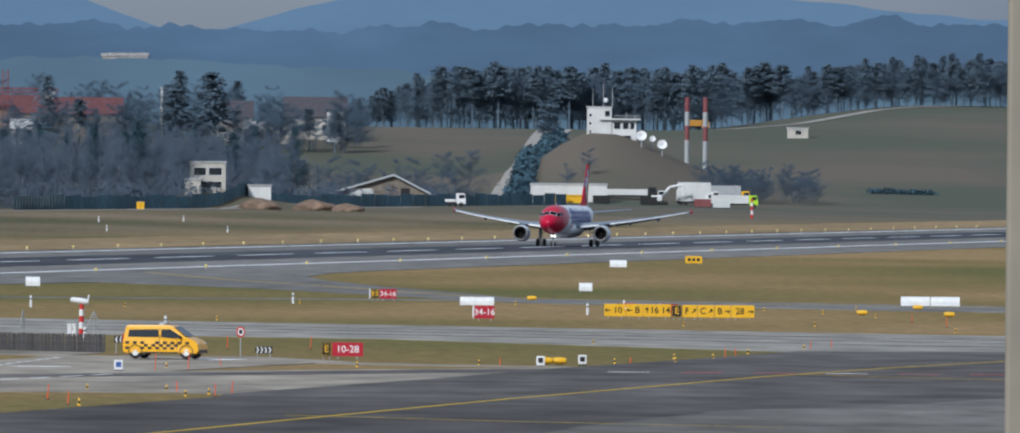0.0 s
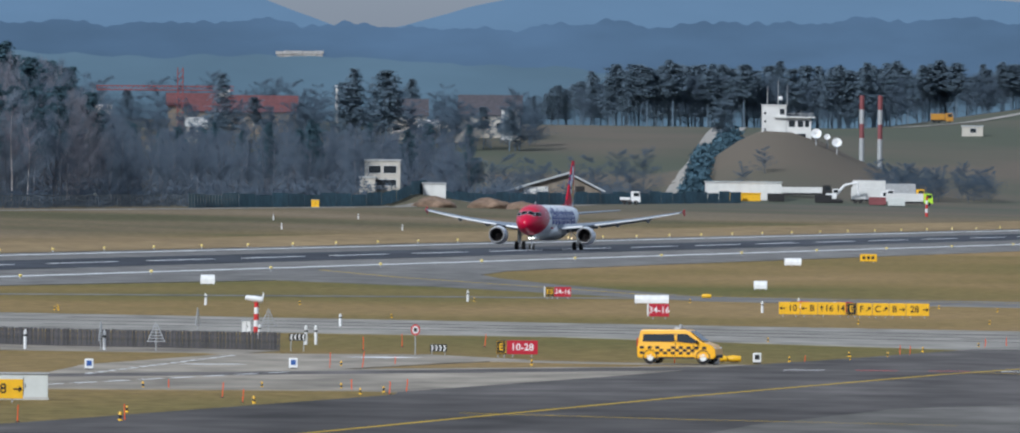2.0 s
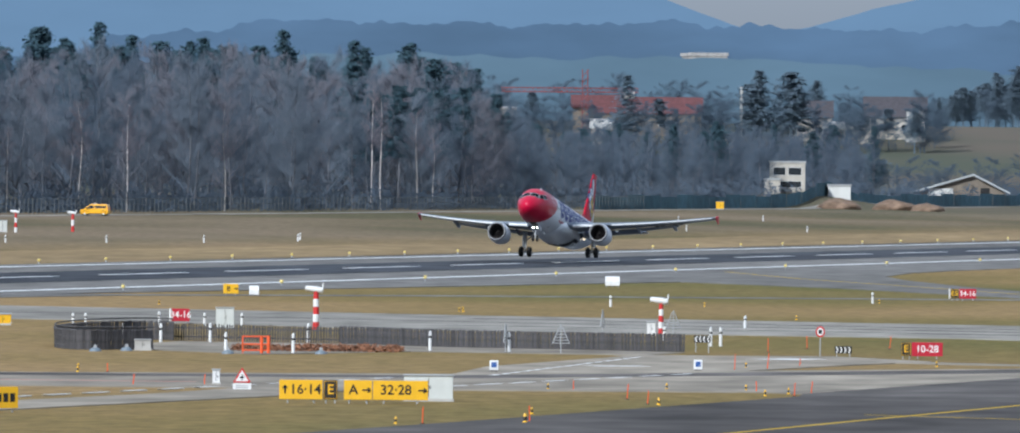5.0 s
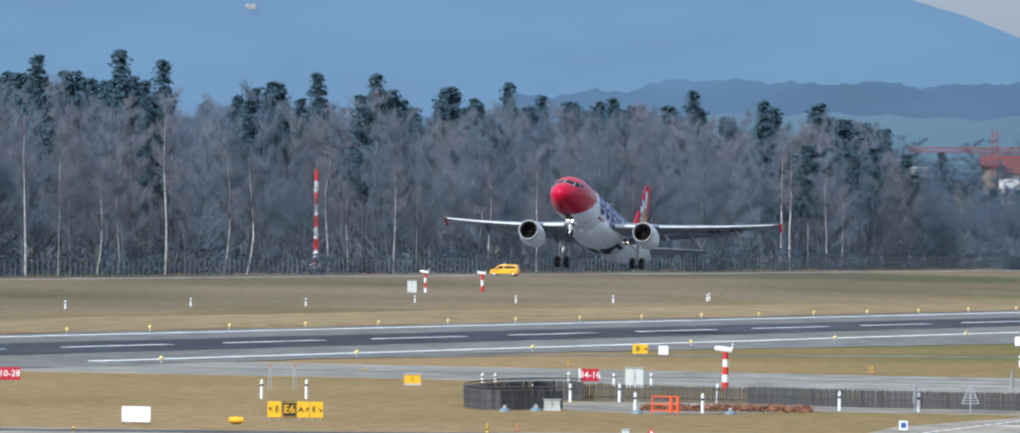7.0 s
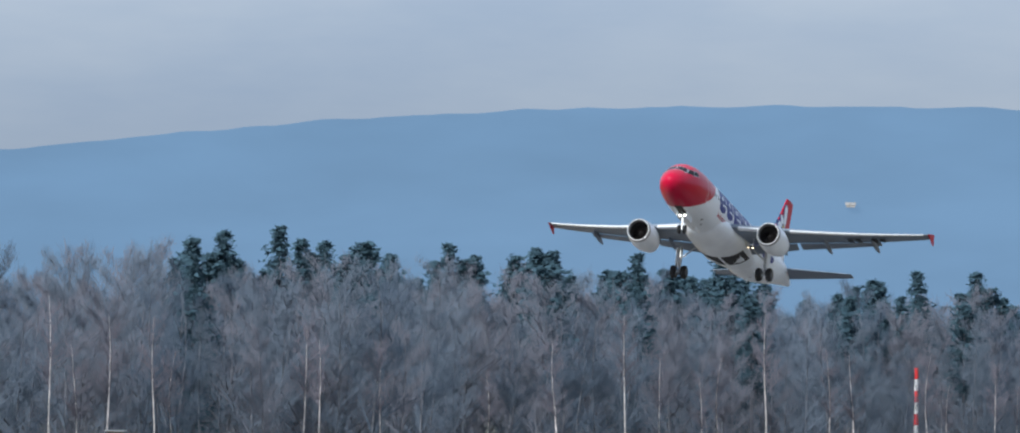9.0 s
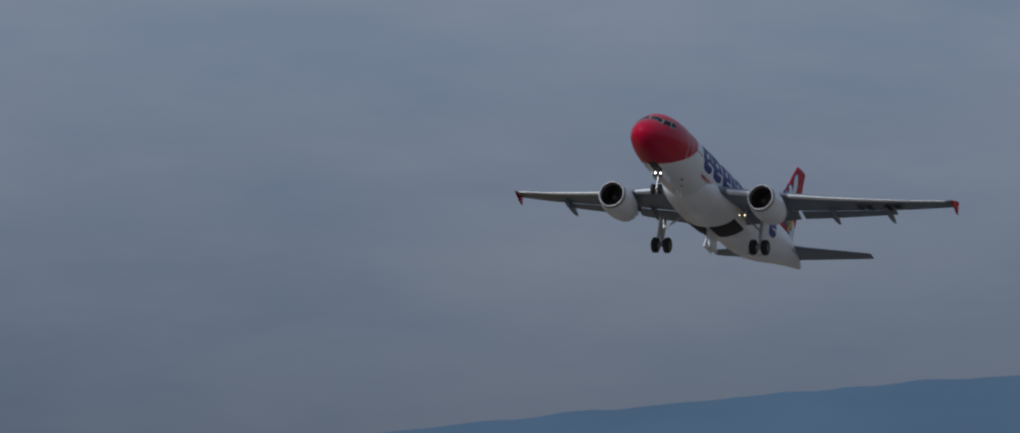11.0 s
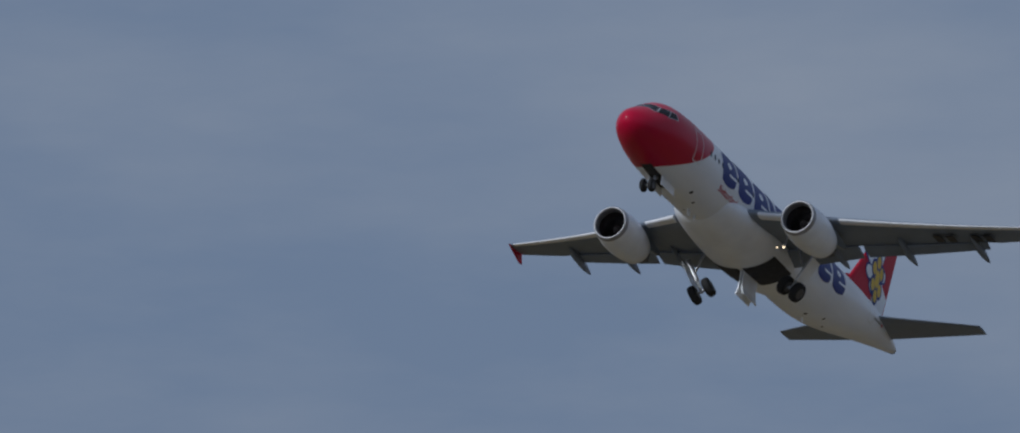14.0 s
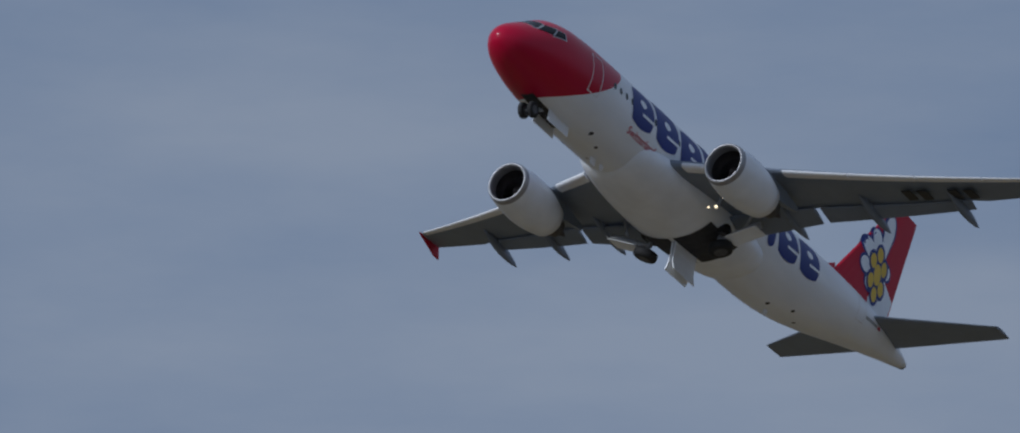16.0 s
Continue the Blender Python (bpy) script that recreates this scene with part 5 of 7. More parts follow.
def airfield_sign(x, y, h, panels, label, tail=0.0, turn=0.0, foot=0.18):
    """Panels: width, style, text, and an arrow as (side, angle) or None."""
    heading = math.degrees(math.atan2(x, y)) * -1 + turn
    s = thing("airfield_sign", pose(x, y, 0.0, 0, 0, heading), label, "sign", "airfield signs")
    total = sum(p[0] for p in panels)
    cx = -total / 2
    for w, st, txt, arr in panels:
        face, ink = STYLE[st]
        bm = B()
        box(bm, cx + 0.02, -0.11, foot, cx + w - 0.02, 0.11, foot + h, 0.015)
        p = part("panel", bm, face, s)
        if st == "k":
            for x0, z0, x1, z1 in ((0.05, 0.04, w - 0.05, 0.06), (0.05, h - 0.06, w - 0.05, h - 0.04), (0.05, 0.04, 0.07, h - 0.04), (w - 0.07, 0.04, w - 0.05, h - 0.04)):
                bm = B()
                box(bm, cx + x0, -0.12, foot + z0, cx + x1, -0.108, foot + z1)
                part("border", bm, M_YELLOW, p)
        tx = cx + w / 2
        hs = h * min(1.0, w / (1.22 * h)) if arr else h
        if arr:
            tx += 0.24 * hs * (1 if arr[0] == "l" else -1)
            arrow_part(p, cx + (0.32 * hs if arr[0] == "l" else w - 0.32 * hs), foot + h / 2, hs * 0.48, arr[1], ink)
        if txt == "#":
            for r in range(3):
                bm = B()
                box(bm, cx + w * (0.15 + 0.26 * r), -0.12, foot + h * 0.3, cx + w * (0.33 + 0.26 * r), -0.108, foot + h * 0.7)
                part("writing_bar", bm, ink, p)
        elif txt:
            me = text_mesh(txt, hs * 0.72)
            me.materials.append(ink)
            lt = shared("lettering", me, p, Matrix.Translation((tx, -0.116, foot + h / 2)) @ Matrix.Rotation(radians(90), 4, 'X'))
        for fx in (0.2, 0.8):
            bm = B()
            rod(bm, (cx + w * fx, 0, 0), (cx + w * fx, 0, foot + 0.05), 0.04, seg=8)
            part("leg", bm, M_GREY, s)
        cx += w
    if tail:
        bm = B()
        box(bm, -total / 2 - tail, -0.13, foot - 0.03, -total / 2, 0.13, foot + h + 0.03, 0.1)
        part("end_box", bm, M_WHITE, s, "rounded white end box")
    return s


airfield_sign(-9.7, 732.5, 0.80, [(0.62, "k", "E", None), (1.84, "r", "10-28", None)], "red and black location sign standing on grass")
airfield_sign(-1.8, 920.1, 0.92, [(1.5, "r", "34-16", None)], "red runway sign on the taxiway edge", 0.14)
airfield_sign(-10.5, 1051, 0.80, [(0.72, "k", "E5", None), (1.45, "r", "34-16", None)], "red and black runway exit sign", 0.12)
airfield_sign(9.6, 940.2, 0.93, [(1.62, "y", "10", ("l", -90)), (1.30, "y", "B", ("l", -90)), (2.1, "y", "16 14", ("l", 0))], "long yellow direction sign at the taxiway")
airfield_sign(15.2, 937.5, 0.93, [(0.80, "k", "E", None), (1.15, "y", "F", ("r", 45)), (1.25, "y", "C", ("r", 45)), (1.25, "y", "B", ("r", 90)), (1.75, "y", "28", ("r", 90))], "long yellow direction sign with a black end panel")
airfield_sign(8.9, 961, 0.75, [(0.5, "k", "", None), (0.95, "r", "#", None)], "red runway sign behind yellow ones")
airfield_sign(12.2, 959, 0.75, [(1.35, "r", "#", None)], "red runway sign behind yellow ones", 0.1)
airfield_sign(21.5, 1468.5, 0.85, [(2.0, "y", "#", None)], "small yellow sign near the runway")
airfield_sign(-70.9, 1037.5, 0.80, [(1.3, "y", "B", ("r", 90))], "small yellow direction sign")
airfield_sign(-62.1, 858.7, 0.86, [(1.25, "r", "34-16", None)], "red runway sign behind the palisade", 0.16)
airfield_sign(-48.5, 555.4, 0.95, [(1.2, "y", "#", None), (1.25, "y", "#", None)], "yellow sign seen at a slant beside the road", 0.25, 24)
airfield_sign(-36.2, 583.2, 0.90, [(2.05, "y", "16·14", ("l", 0)), (0.70, "k", "E", None)], "yellow direction sign with a black end panel")
airfield_sign(-32.6, 583.4, 0.90, [(1.35, "y", "A", ("r", 90)), (2.60, "y", "32·28", ("r", 90))], "yellow direction sign with two panels")
airfield_sign(-66.4, 692.3, 0.88, [(0.8, "y", "E", ("l", -45)), (0.85, "k", "E6", None), (0.72, "y", "A", ("r", 45)), (0.74, "y", "E", ("r", 135))], "yellow and black taxiway sign on grass")
airfield_sign(-99.9, 837.6, 0.85, [(0.6, "k", "E", None), (1.5, "r", "10-28", None)], "red and black location sign on the grass")


# ---- boxes, posts, lights and markers ----
def facing(x, y, turn=0.0):
    return pose(x, y, 0, 0, 0, -math.degrees(math.atan2(x, y)) + turn)


def housing(x, y, w, h, label="white rounded equipment housing on the grass", units=1):
    s = thing("equipment_housing", facing(x, y), label, "equipment box", "white housings")
    for k in range(units):
        x0, x1 = -w / 2 + w * k / units, -w / 2 + w * (k + 1) / units - (0.06 if units > 1 else 0)
        bm = B()
        d = 0.55
        prof = [(d, 0.12), (d, h * 0.55), (d * 0.75, h * 0.86), (d * 0.2, h), (-d * 0.2, h), (-d * 0.75, h * 0.86), (-d, h * 0.55), (-d, 0.12)]
        loft(bm, [[Vector((xx, a, b)) for a, b in prof] for xx in (x0, x0 + 0.04, x1 - 0.04, x1)])
        part("cover", bm, M_WHITE, s)
        for lx in (x0 + 0.1, (x0 + x1) / 2, x1 - 0.1):
            bm = B()
            box(bm, lx - 0.05, -0.3, 0, lx + 0.05, 0.3, 0.14)
            part("foot", bm, M_GREY, s)


for a in ((12.2, 1411.4, 1.9, 0.9), (6.9, 1137, 1.2, 0.85), (-43.2, 1139.7, 1.3, 0.95), (-73.5, 676.2, 1.55, 0.95), (-69.0, 1037.8, 0.8, 0.85)):
    housing(*a)
housing(-2.6, 1013.4, 2.75, 0.78)
housing(34.7, 1035.5, 4.9, 0.88, "long white two-part equipment housing", 2)


def cabinet(x, y, w, h, material, label, z=0.0):
    s = thing("cabinet", facing(x, y), label, "cabinet")
    s.location.z = z
    bm = B()
    box(bm, -w / 2 - 0.04, -0.34, 0, w / 2 + 0.04, 0.34, 0.12)
    part("plinth", bm, M_CONCRETE, s)
    bm = B()
    box(bm, -w / 2, -0.3, 0.12, w / 2, 0.3, h, 0.02)
    body = part("body", bm, material, s)
    bm = B()
    box(bm, -w / 2 - 0.05, -0.36, h, w / 2 + 0.05, 0.36, h + 0.06, 0.015)
    part("lid", bm, M_GREY, s)
    bm = B()
    box(bm, -0.01, -0.315, 0.2, 0.01, -0.3, h - 0.1)
    part("door_seam", bm, M_BLACK, body)
    bm = B()
    box(bm, 0.05, -0.33, h * 0.5, 0.09, -0.3, h * 0.62)
    part("handle", bm, M_BLACK, body)


M_CAB = mat("pale cabinet enamel", (0.55, 0.57, 0.55), 0.5, grain=0.05, scale=2)
cabinet(-57.4, 834.5, 1.2, 1.4, M_CAB, "pale grey-green steel cabinet by the palisade")
cabinet(-55.6, 738, 0.95, 0.62, M_CONCRETE, "low concrete box with an orange lid")
cabinet(-43.6, 627.8, 0.36, 0.75, M_WHITE, "small white marker box at the roadside")
cabinet(-143.1, 1651.8, 1.2, 1.55, M_CAB, "pale cabinet beyond the runway", ground_z(-143.1, 1651.8))
cabinet(-191.5, 1358.6, 0.7, 1.1, M_CAB, "small pale cabinet on the far grass", ground_z(-191.5, 1358.6))
cabinet(-31.0, 590.5, 2.3, 1.2, M_CAB, "long grey-blue cabinet behind a yellow sign")
cabinet(-73.0, 843.4, 1.05, 0.72, M_YELLOW, "yellow equipment box on the grass")
cabinet(-73.6, 851.2, 1.0, 0.66, M_YELLOW, "yellow equipment box on the grass")
cabinet(-28.6, 822.0, 0.55, 0.85, M_WHITE, "white box at the foot of a sensor mast")
cabinet(-70.9, 2412.0, 1.5, 1.5, M_YELLOW, "yellow box on the far grass", ground_z(-70.9, 2412.0))

# white marker posts with a dark band
post_proto = thing("marker_post", Matrix(), "white marker post with a black band", "post", "marker posts")
bm = B(); rod(bm, (0, 0, 0), (0, 0, 0.86), 0.085, 0.085, 10); part("shaft", bm, M_WHITE, post_proto)
bm = B(); rod(bm, (0, 0, 0.62), (0, 0, 0.72), 0.089, 0.089, 10); part("band", bm, M_BLACK, post_proto)
bm = B(); rod(bm, (0, 0, 0.86), (0.03, 0, 0.96), 0.085, 0.03, 10); part("cap", bm, M_WHITE, post_proto)
POSTS = [(-68.0, 840.2), (-67.2, 840.8), (-60.6, 787.9), (-63.0, 850.9), (-56.9, 770.0), (-59.6, 846.5), (-54.0, 771.9), (-50.4, 733.6), (-57.2, 848.3), (-46.3, 731.2), (-48.2, 775.9),
         (-39.1, 746.2), (-34.3, 744.1), (-23.3, 775.6), (-22.7, 776.0), (-37.4, 983.1), (-17.6, 1023.4), (6.0, 962.0), (-76.4, 774.7), (-73.8, 776.6), (-27.0, 800.0), (-23.5, 860.0)]
post_proto.matrix_basis = pose(8.8, 965, 0) @ Matrix.Diagonal((1, 1, 1.2, 1))
for i, (x, y) in enumerate(POSTS):
    o = copy_thing(post_proto, pose(x, y, 0, 0, 0, 37 * i))
    o.scale = (1.15, 1.15, 1.25 if 700 < y < 780 else 0.95)
for x, y in [(-172.5, 1292.5), (-171.2, 1310.9), (-166.9, 1335.6), (-158.3, 1383.0), (-149.9, 1436.2), (-139.6, 1467.4), (-132.2, 1530.3), (-122.1, 1559.2), (-112.0, 1588.1), (-102.9, 1632.8), (-103.7, 1650.0), (-61.7, 1925.0), (-44, 1960), (-56, 2157), (-68.7, 2100)]:
    o = copy_thing(post_proto, pose(x, y, ground_z(x, y)))
    o.scale = (1.3, 1.3, 1.0)


def banded_mast(x, y, height, r, bands, label, head=False, z=0.0, base=False):
    s = thing("mast", pose(x, y, z, 0, 0, -math.degrees(math.atan2(x, y))), label, "mast")
    for k in range(bands):
        bm = B()
        rod(bm, (0, 0, height * k / bands), (0, 0, height * (k + 1) / bands), r * (1.15 - 0.3 * k / bands), r * (1.15 - 0.3 * (k + 1) / bands), 12)
        part("band", bm, M_REDWHITE_R if (k + bands) % 2 else M_WHITE, s, "red band" if (k + bands) % 2 else "white band")
    if head:
        bm = B()
        lathe(bm, [(-0.75, 0.05), (-0.7, 0.16), (-0.2, 0.21), (0.35, 0.2), (0.45, 0.16), (0.45, 0.05)], Matrix.Translation((0, 0, height + 0.12)) @ Matrix.Rotation(radians(8), 4, 'Y'), 14, True)
        part("sensor_head", bm, M_WHITE, s, "white sensor head")
        bm = B()
        rod(bm, (0.42, 0, height + 0.2), (0.47, 0, height + 0.55), 0.05, seg=8)
        part("lamp", bm, M_WHITE, s)
    if base:
        bm = B()
        box(bm, -0.9, -0.5, 0, -0.2, 0.5, 1.5, 0.03)
        box(bm, 0.1, -0.5, 0, 0.8, 0.5, 1.7, 0.03)
        part("base_box", bm, M_CAB, s)


banded_mast(-51.4, 835.5, 2.55, 0.2, 5, "red and white mast with a white sensor head", True)
banded_mast(-28.1, 826.2, 2.1, 0.16, 5, "red and white mast with a white sensor head", True)
banded_mast(-180.2, 1909.5, 15.8, 0.34, 9, "tall red and white banded pole by the wood", False, ground_z(-180.2, 1909.5), True)
banded_mast(-141.7, 1656.0, 2.6, 0.18, 4, "short banded post beyond the runway", True, ground_z(-141.7, 1656))
banded_mast(-136.3, 1682.5, 2.4, 0.2, 3, "red and white post beyond the runway", True, ground_z(-136.3, 1682.5))
banded_mast(50.0, 2600.0, 4.2, 0.25, 5, "red and white post on the far grass", False, ground_z(50, 2600))

# runway edge lights and taxi lights
light_proto = thing("runway_light", pose(*on_runway(607, -39), 0.0), "low yellow-topped runway edge light", "light", "runway edge lights")
bm = B(); rod(bm, (0, 0, 0), (0, 0, 0.3), 0.09, 0.07, 8); part("stem", bm, M_GREY, light_proto)
bm = B(); bmesh.ops.create_uvsphere(bm, u_segments=10, v_segments=6, radius=0.17, matrix=Matrix.Translation((0, 0, 0.38))); part("lens", bm, mat("amber lens", (0.8, 0.62, 0.18), 0.3, grain=0.05, scale=5), light_proto)
for k in range(-46, 24):
    for n_l in (-39, 36):
        if (k == 0 and n_l == -39) or (n_l == 36 and k % 2):
            continue
        s_l = 607 + 28.3 * k
        copy_thing(light_proto, pose(*on_runway(s_l, n_l), 0.02))

cone_proto = thing("taxi_light", pose(-24.3, 542.7, 0), "yellow and black taxiway light on a stand", "light", "taxiway lights")
bm = B(); rod(bm, (0, 0, 0), (0, 0, 0.12), 0.12, 0.10, 10); part("foot", bm, M_YELLOW, cone_proto)
bm = B(); rod(bm, (0, 0, 0.12), (0, 0, 0.30), 0.06, 0.07, 8); part("stem", bm, M_BLACK, cone_proto)
bm = B(); rod(bm, (0, 0, 0.30), (0, 0, 0.44), 0.09, 0.05, 10); part("lamp", bm, M_YELLOW, cone_proto)
LAMPS = [(-26.8, 623.6), (-21.0, 626.6), (-20.0, 586.1), (-17.0, 624.9), (-15.7, 611.4), (-14.7, 617.1), (-18.9, 694.3), (-8.5, 704.7), (-1.7, 715.4), (6.1, 724.6), (9.7, 731.4), (12.1, 745.1), (14.6, 767.3),
         (18.5, 788.7), (-47.4, 951.2), (-17.1, 1025.6), (10.1, 961.1), (20.3, 1001.2), (24.5, 982.3), (31.1, 875.4), (9.8, 744.9), (-82.4, 912.8), (-54.0, 671.0), (-47.2, 942.5), (-73.7, 648.1),
         (-81.8, 903.8), (-72.0, 972.1), (-53.3, 662.0), (-38.0, 627.2), (-29.7, 539.1), (-21.2, 912.1), (-46.8, 940.3), (-24.9, 562.8), (-20.1, 588.4), (5.4, 803.6), (12.5, 900.2), (27.9, 1010), (16, 1012), (-30.3, 991.3), (0.5, 1030), (28, 960), (22, 905)]
for x, y in LAMPS:
    o = copy_thing(cone_proto, pose(x, y, 0.0))
    o.scale = (0.68, 0.68, 0.72)

stake_proto = thing("stake", pose(-19.3, 686.5, 0), "thin orange snow stake", "stake", "orange stakes")
bm = B(); rod(bm, (0, 0, 0), (0.02, 0, 0.92), 0.024, 0.02, 8); part("rod", bm, M_ORANGE, stake_proto)
bm = B(); rod(bm, (0, 0, 0), (0, 0, 0.05), 0.09, 0.08, 8); part("foot", bm, M_BLACK, stake_proto)
for i, (x, y, k) in enumerate([(-17.6, 689.6, 1), (-19.2, 753.8, .9), (-17.2, 768.6, .9), (-12.2, 771.8, .9), (-16.1, 701.8, .5), (-51.8, 662.9, .5), (-47.6, 625.6, .6), (-44.2, 628, .6), (-25.5, 623, .5), (-22, 600, .8), (-20.6, 588, .7), (-16.4, 622, .6),
                               (-14.3, 612, .7), (-13.6, 618, .7), (-24.2, 545, .8), (-28.6, 540, .8), (-52.5, 571, 1.1), (-0.5, 712, .5), (12.9, 750, .7), (18.9, 789, .6), (20.4, 795, .6), (13.6, 755, .6), (7, 726, .4), (31.5, 905, .8), (29.8, 930, .7)]):
    o = copy_thing(stake_proto, pose(x, y, 0, 3 * math.sin(i), 4 * math.cos(2 * i), 0))
    o.scale = (1.2, 1.2, k)

# yellow balls and low yellow drums
for i, (x, y, c) in enumerate([(2.1, 720.2, 0), (2.9, 720.4, 0), (1.9, 1061.3, 1), (27.4, 975.8, 1), (33.0, 1015.4, 1), (33.9, 968.0, 1), (-68.4, 679.6, 1)]):
    s = thing("marker_drum", facing(x, y), ("orange marker ball on the grass", "low yellow marker drum on the grass", "small red marker lamp")[c], "marker", "yellow markers")
    bm = B()
    lathe(bm, [(-0.42, 0.05), (-0.38, 0.16), (0, 0.2), (0.38, 0.16), (0.42, 0.05)], Matrix.Translation((0, 0, 0.22)), 12, True)
    part("drum", bm, (M_YELLOW, M_YELLOW, M_REDWHITE_R)[c], s)
    bm = B()
    box(bm, -0.2, -0.1, 0, 0.2, 0.1, 0.08)
    part("foot", bm, M_BLACK, s)

# blue-faced marker plates and white plates
for x, y, c in ((-31.9, 674.6, 1), (-21.2, 683.2, 1), (1.8, 710.4, 0), (4.2, 716.4, 0)):
    s = thing("marker_plate", facing(x, y), "white marker plate with a small blue face", "marker", "marker plates")
    bm = B(); box(bm, -0.24, -0.06, 0.08, 0.24, 0.06, 0.62, 0.04); part("plate", bm, M_WHITE, s)
    bm = B(); box(bm, -0.22, -0.05, 0, 0.22, 0.05, 0.08); part("foot", bm, M_BLACK, s)
    bm = B(); box(bm, -0.14, -0.07, 0.24, 0.14, -0.06, 0.52); part("face", bm, mat("blue face", (0.03, 0.09, 0.3), 0.5) if c else M_BLACK, s)

# chevron boards
for x, y, d in ((-23.0, 748.7, -1), (-14.4, 738.8, 1)):
    s = thing("chevron_board", facing(x, y), "black board with white chevrons on two legs", "road sign")
    lift = 0.62 if d < 0 else 0.2
    bm = B(); box(bm, -0.5, -0.03, lift, 0.5, 0.03, lift + 0.42); board = part("board", bm, M_BLACK, s)
    for k in range(4):
        bm = B()
        c = -0.36 + 0.24 * k
        for zz in (0, 1):
            v = [bm.verts.new((c + dx * d, -0.036, lift + dz)) for dx, dz in ((-0.08, 0.04 if zz == 0 else 0.38), (0.0, 0.04 if zz == 0 else 0.38), (0.08, 0.21), (0.0, 0.21))]
            bm.faces.new(v)
        bmesh.ops.recalc_face_normals(bm, faces=bm.faces)
        part("chevron", bm, M_WHITE, board)
    for lx in (-0.38, 0.38):
        bm = B(); rod(bm, (lx, 0.05, 0), (lx, 0.05, lift + 0.3), 0.03, seg=8); part("leg", bm, M_GREY, s)

# speed limit sign
s = thing("road_sign", facing(-15.8, 740.5), "round red-rimmed road sign on a grey post", "road sign")
bm = B(); rod(bm, (0, 0, 0), (0, 0, 1.6), 0.035, seg=8); part("post", bm, M_GREY, s)
bm = B(); rod(bm, (0, -0.03, 1.3), (0, -0.06, 1.3), 0.27, seg=24); disc = part("rim", bm, M_REDWHITE_R, s); disc.matrix_basis = Matrix.Diagonal((1, 1, 1.2, 1)) @ Matrix.Translation((0, 0, -0.1))
bm = B(); rod(bm, (0, -0.06, 1.3), (0, -0.07, 1.3), 0.19, seg=24); part("face", bm, M_WHITE, disc)
bm = B(); box(bm, -0.10, -0.08, 1.2, 0.10, -0.07, 1.4); part("writing_bar", bm, M_BLACK, disc)

# triangular warning sign with a plate under it
s = thing("warning_sign", facing(-41.4, 614.4), "red-rimmed triangular aircraft warning sign", "road sign")
bm = B(); rod(bm, (0, 0.03, 0), (0, 0.03, 1.0), 0.03, seg=8); part("post", bm, M_GREY, s)
for nm, k, off, m_ in (("rim", 1.0, 0.0, M_REDWHITE_R), ("face", 0.72, -0.012, M_WHITE)):
    bm = B()
    cz = 0.62
    tri = [(-0.44 * k, cz - 0.25 * k), (0.44 * k, cz - 0.25 * k), (0, cz + 0.5 * k)]
    a = [bm.verts.new((x, off, z)) for x, z in tri]; b = [bm.verts.new((x, 0.02, z)) for x, z in tri]
    bm.faces.new(a); bm.faces.new(b[::-1])
    for k2 in range(3):
        bm.faces.new((a[k2], a[(k2 + 1) % 3], b[(k2 + 1) % 3], b[k2]))
    bmesh.ops.recalc_face_normals(bm, faces=bm.faces)
    part(nm, bm, m_, s)
bm = B(); box(bm, -0.12, -0.022, 0.60, 0.12, -0.012, 0.66); box(bm, -0.02, -0.022, 0.5, 0.03, -0.012, 0.76); part("aircraft_symbol", bm, M_BLACK, s)
bm = B(); box(bm, -0.45, -0.012, 0.04, 0.45, 0.02, 0.33); pl = part("plate", bm, M_WHITE, s)
for k in range(2):
    bm = B(); box(bm, -0.3, -0.02, 0.10 + 0.1 * k, 0.3, -0.012, 0.15 + 0.1 * k); part("writing_bar", bm, M_GREY, pl)

# triangular lattice frames
for x, y, w, turn in ((-31.1, 740.9, 1.0, 0), (-34.5, 743.9, 0.9, 75), (-31.6, 817.4, 0.9, 70), (-26.9, 814.4, 1.0, 20)):
    s = thing("lattice_frame", facing(x, y, turn), "grey triangular lattice frame on a post", "frame", "lattice frames")
    bm = B(); rod(bm, (0, 0, 0), (0, 0, 1.75), 0.03, seg=8); part("post", bm, M_GREY, s)
    for sd in (-1, 1):
        bm = B(); rod(bm, (sd * w / 2, 0, 0.62), (sd * 0.06, 0, 1.65), 0.028, seg=6); part("stile", bm, M_GREY, s)
    for k in range(6):
        f = k / 6
        bm = B(); rod(bm, (-(w / 2) * (1 - f) - 0.03, 0, 0.62 + 1.03 * f), ((w / 2) * (1 - f) + 0.03, 0, 0.62 + 1.03 * f), 0.025, seg=6); part("rung", bm, M_GREY, s)

# orange pipe barrier
s = thing("barrier", facing(-48.4, 729.8), "orange tubular steel safety barrier", "barrier")
for x0 in (-0.75, 0.35, 0.75):
    bm = B(); rod(bm, (x0, 0, 0), (x0, 0, 1.05), 0.045 if x0 < 0 else 0.09, seg=8); part("upright", bm, M_ORANGE, s)
for z0 in (0.2, 0.55, 1.0):
    bm = B(); rod(bm, (-0.75, 0, z0), (0.75, 0, z0), 0.045, seg=8); part("rail", bm, M_ORANGE, s)

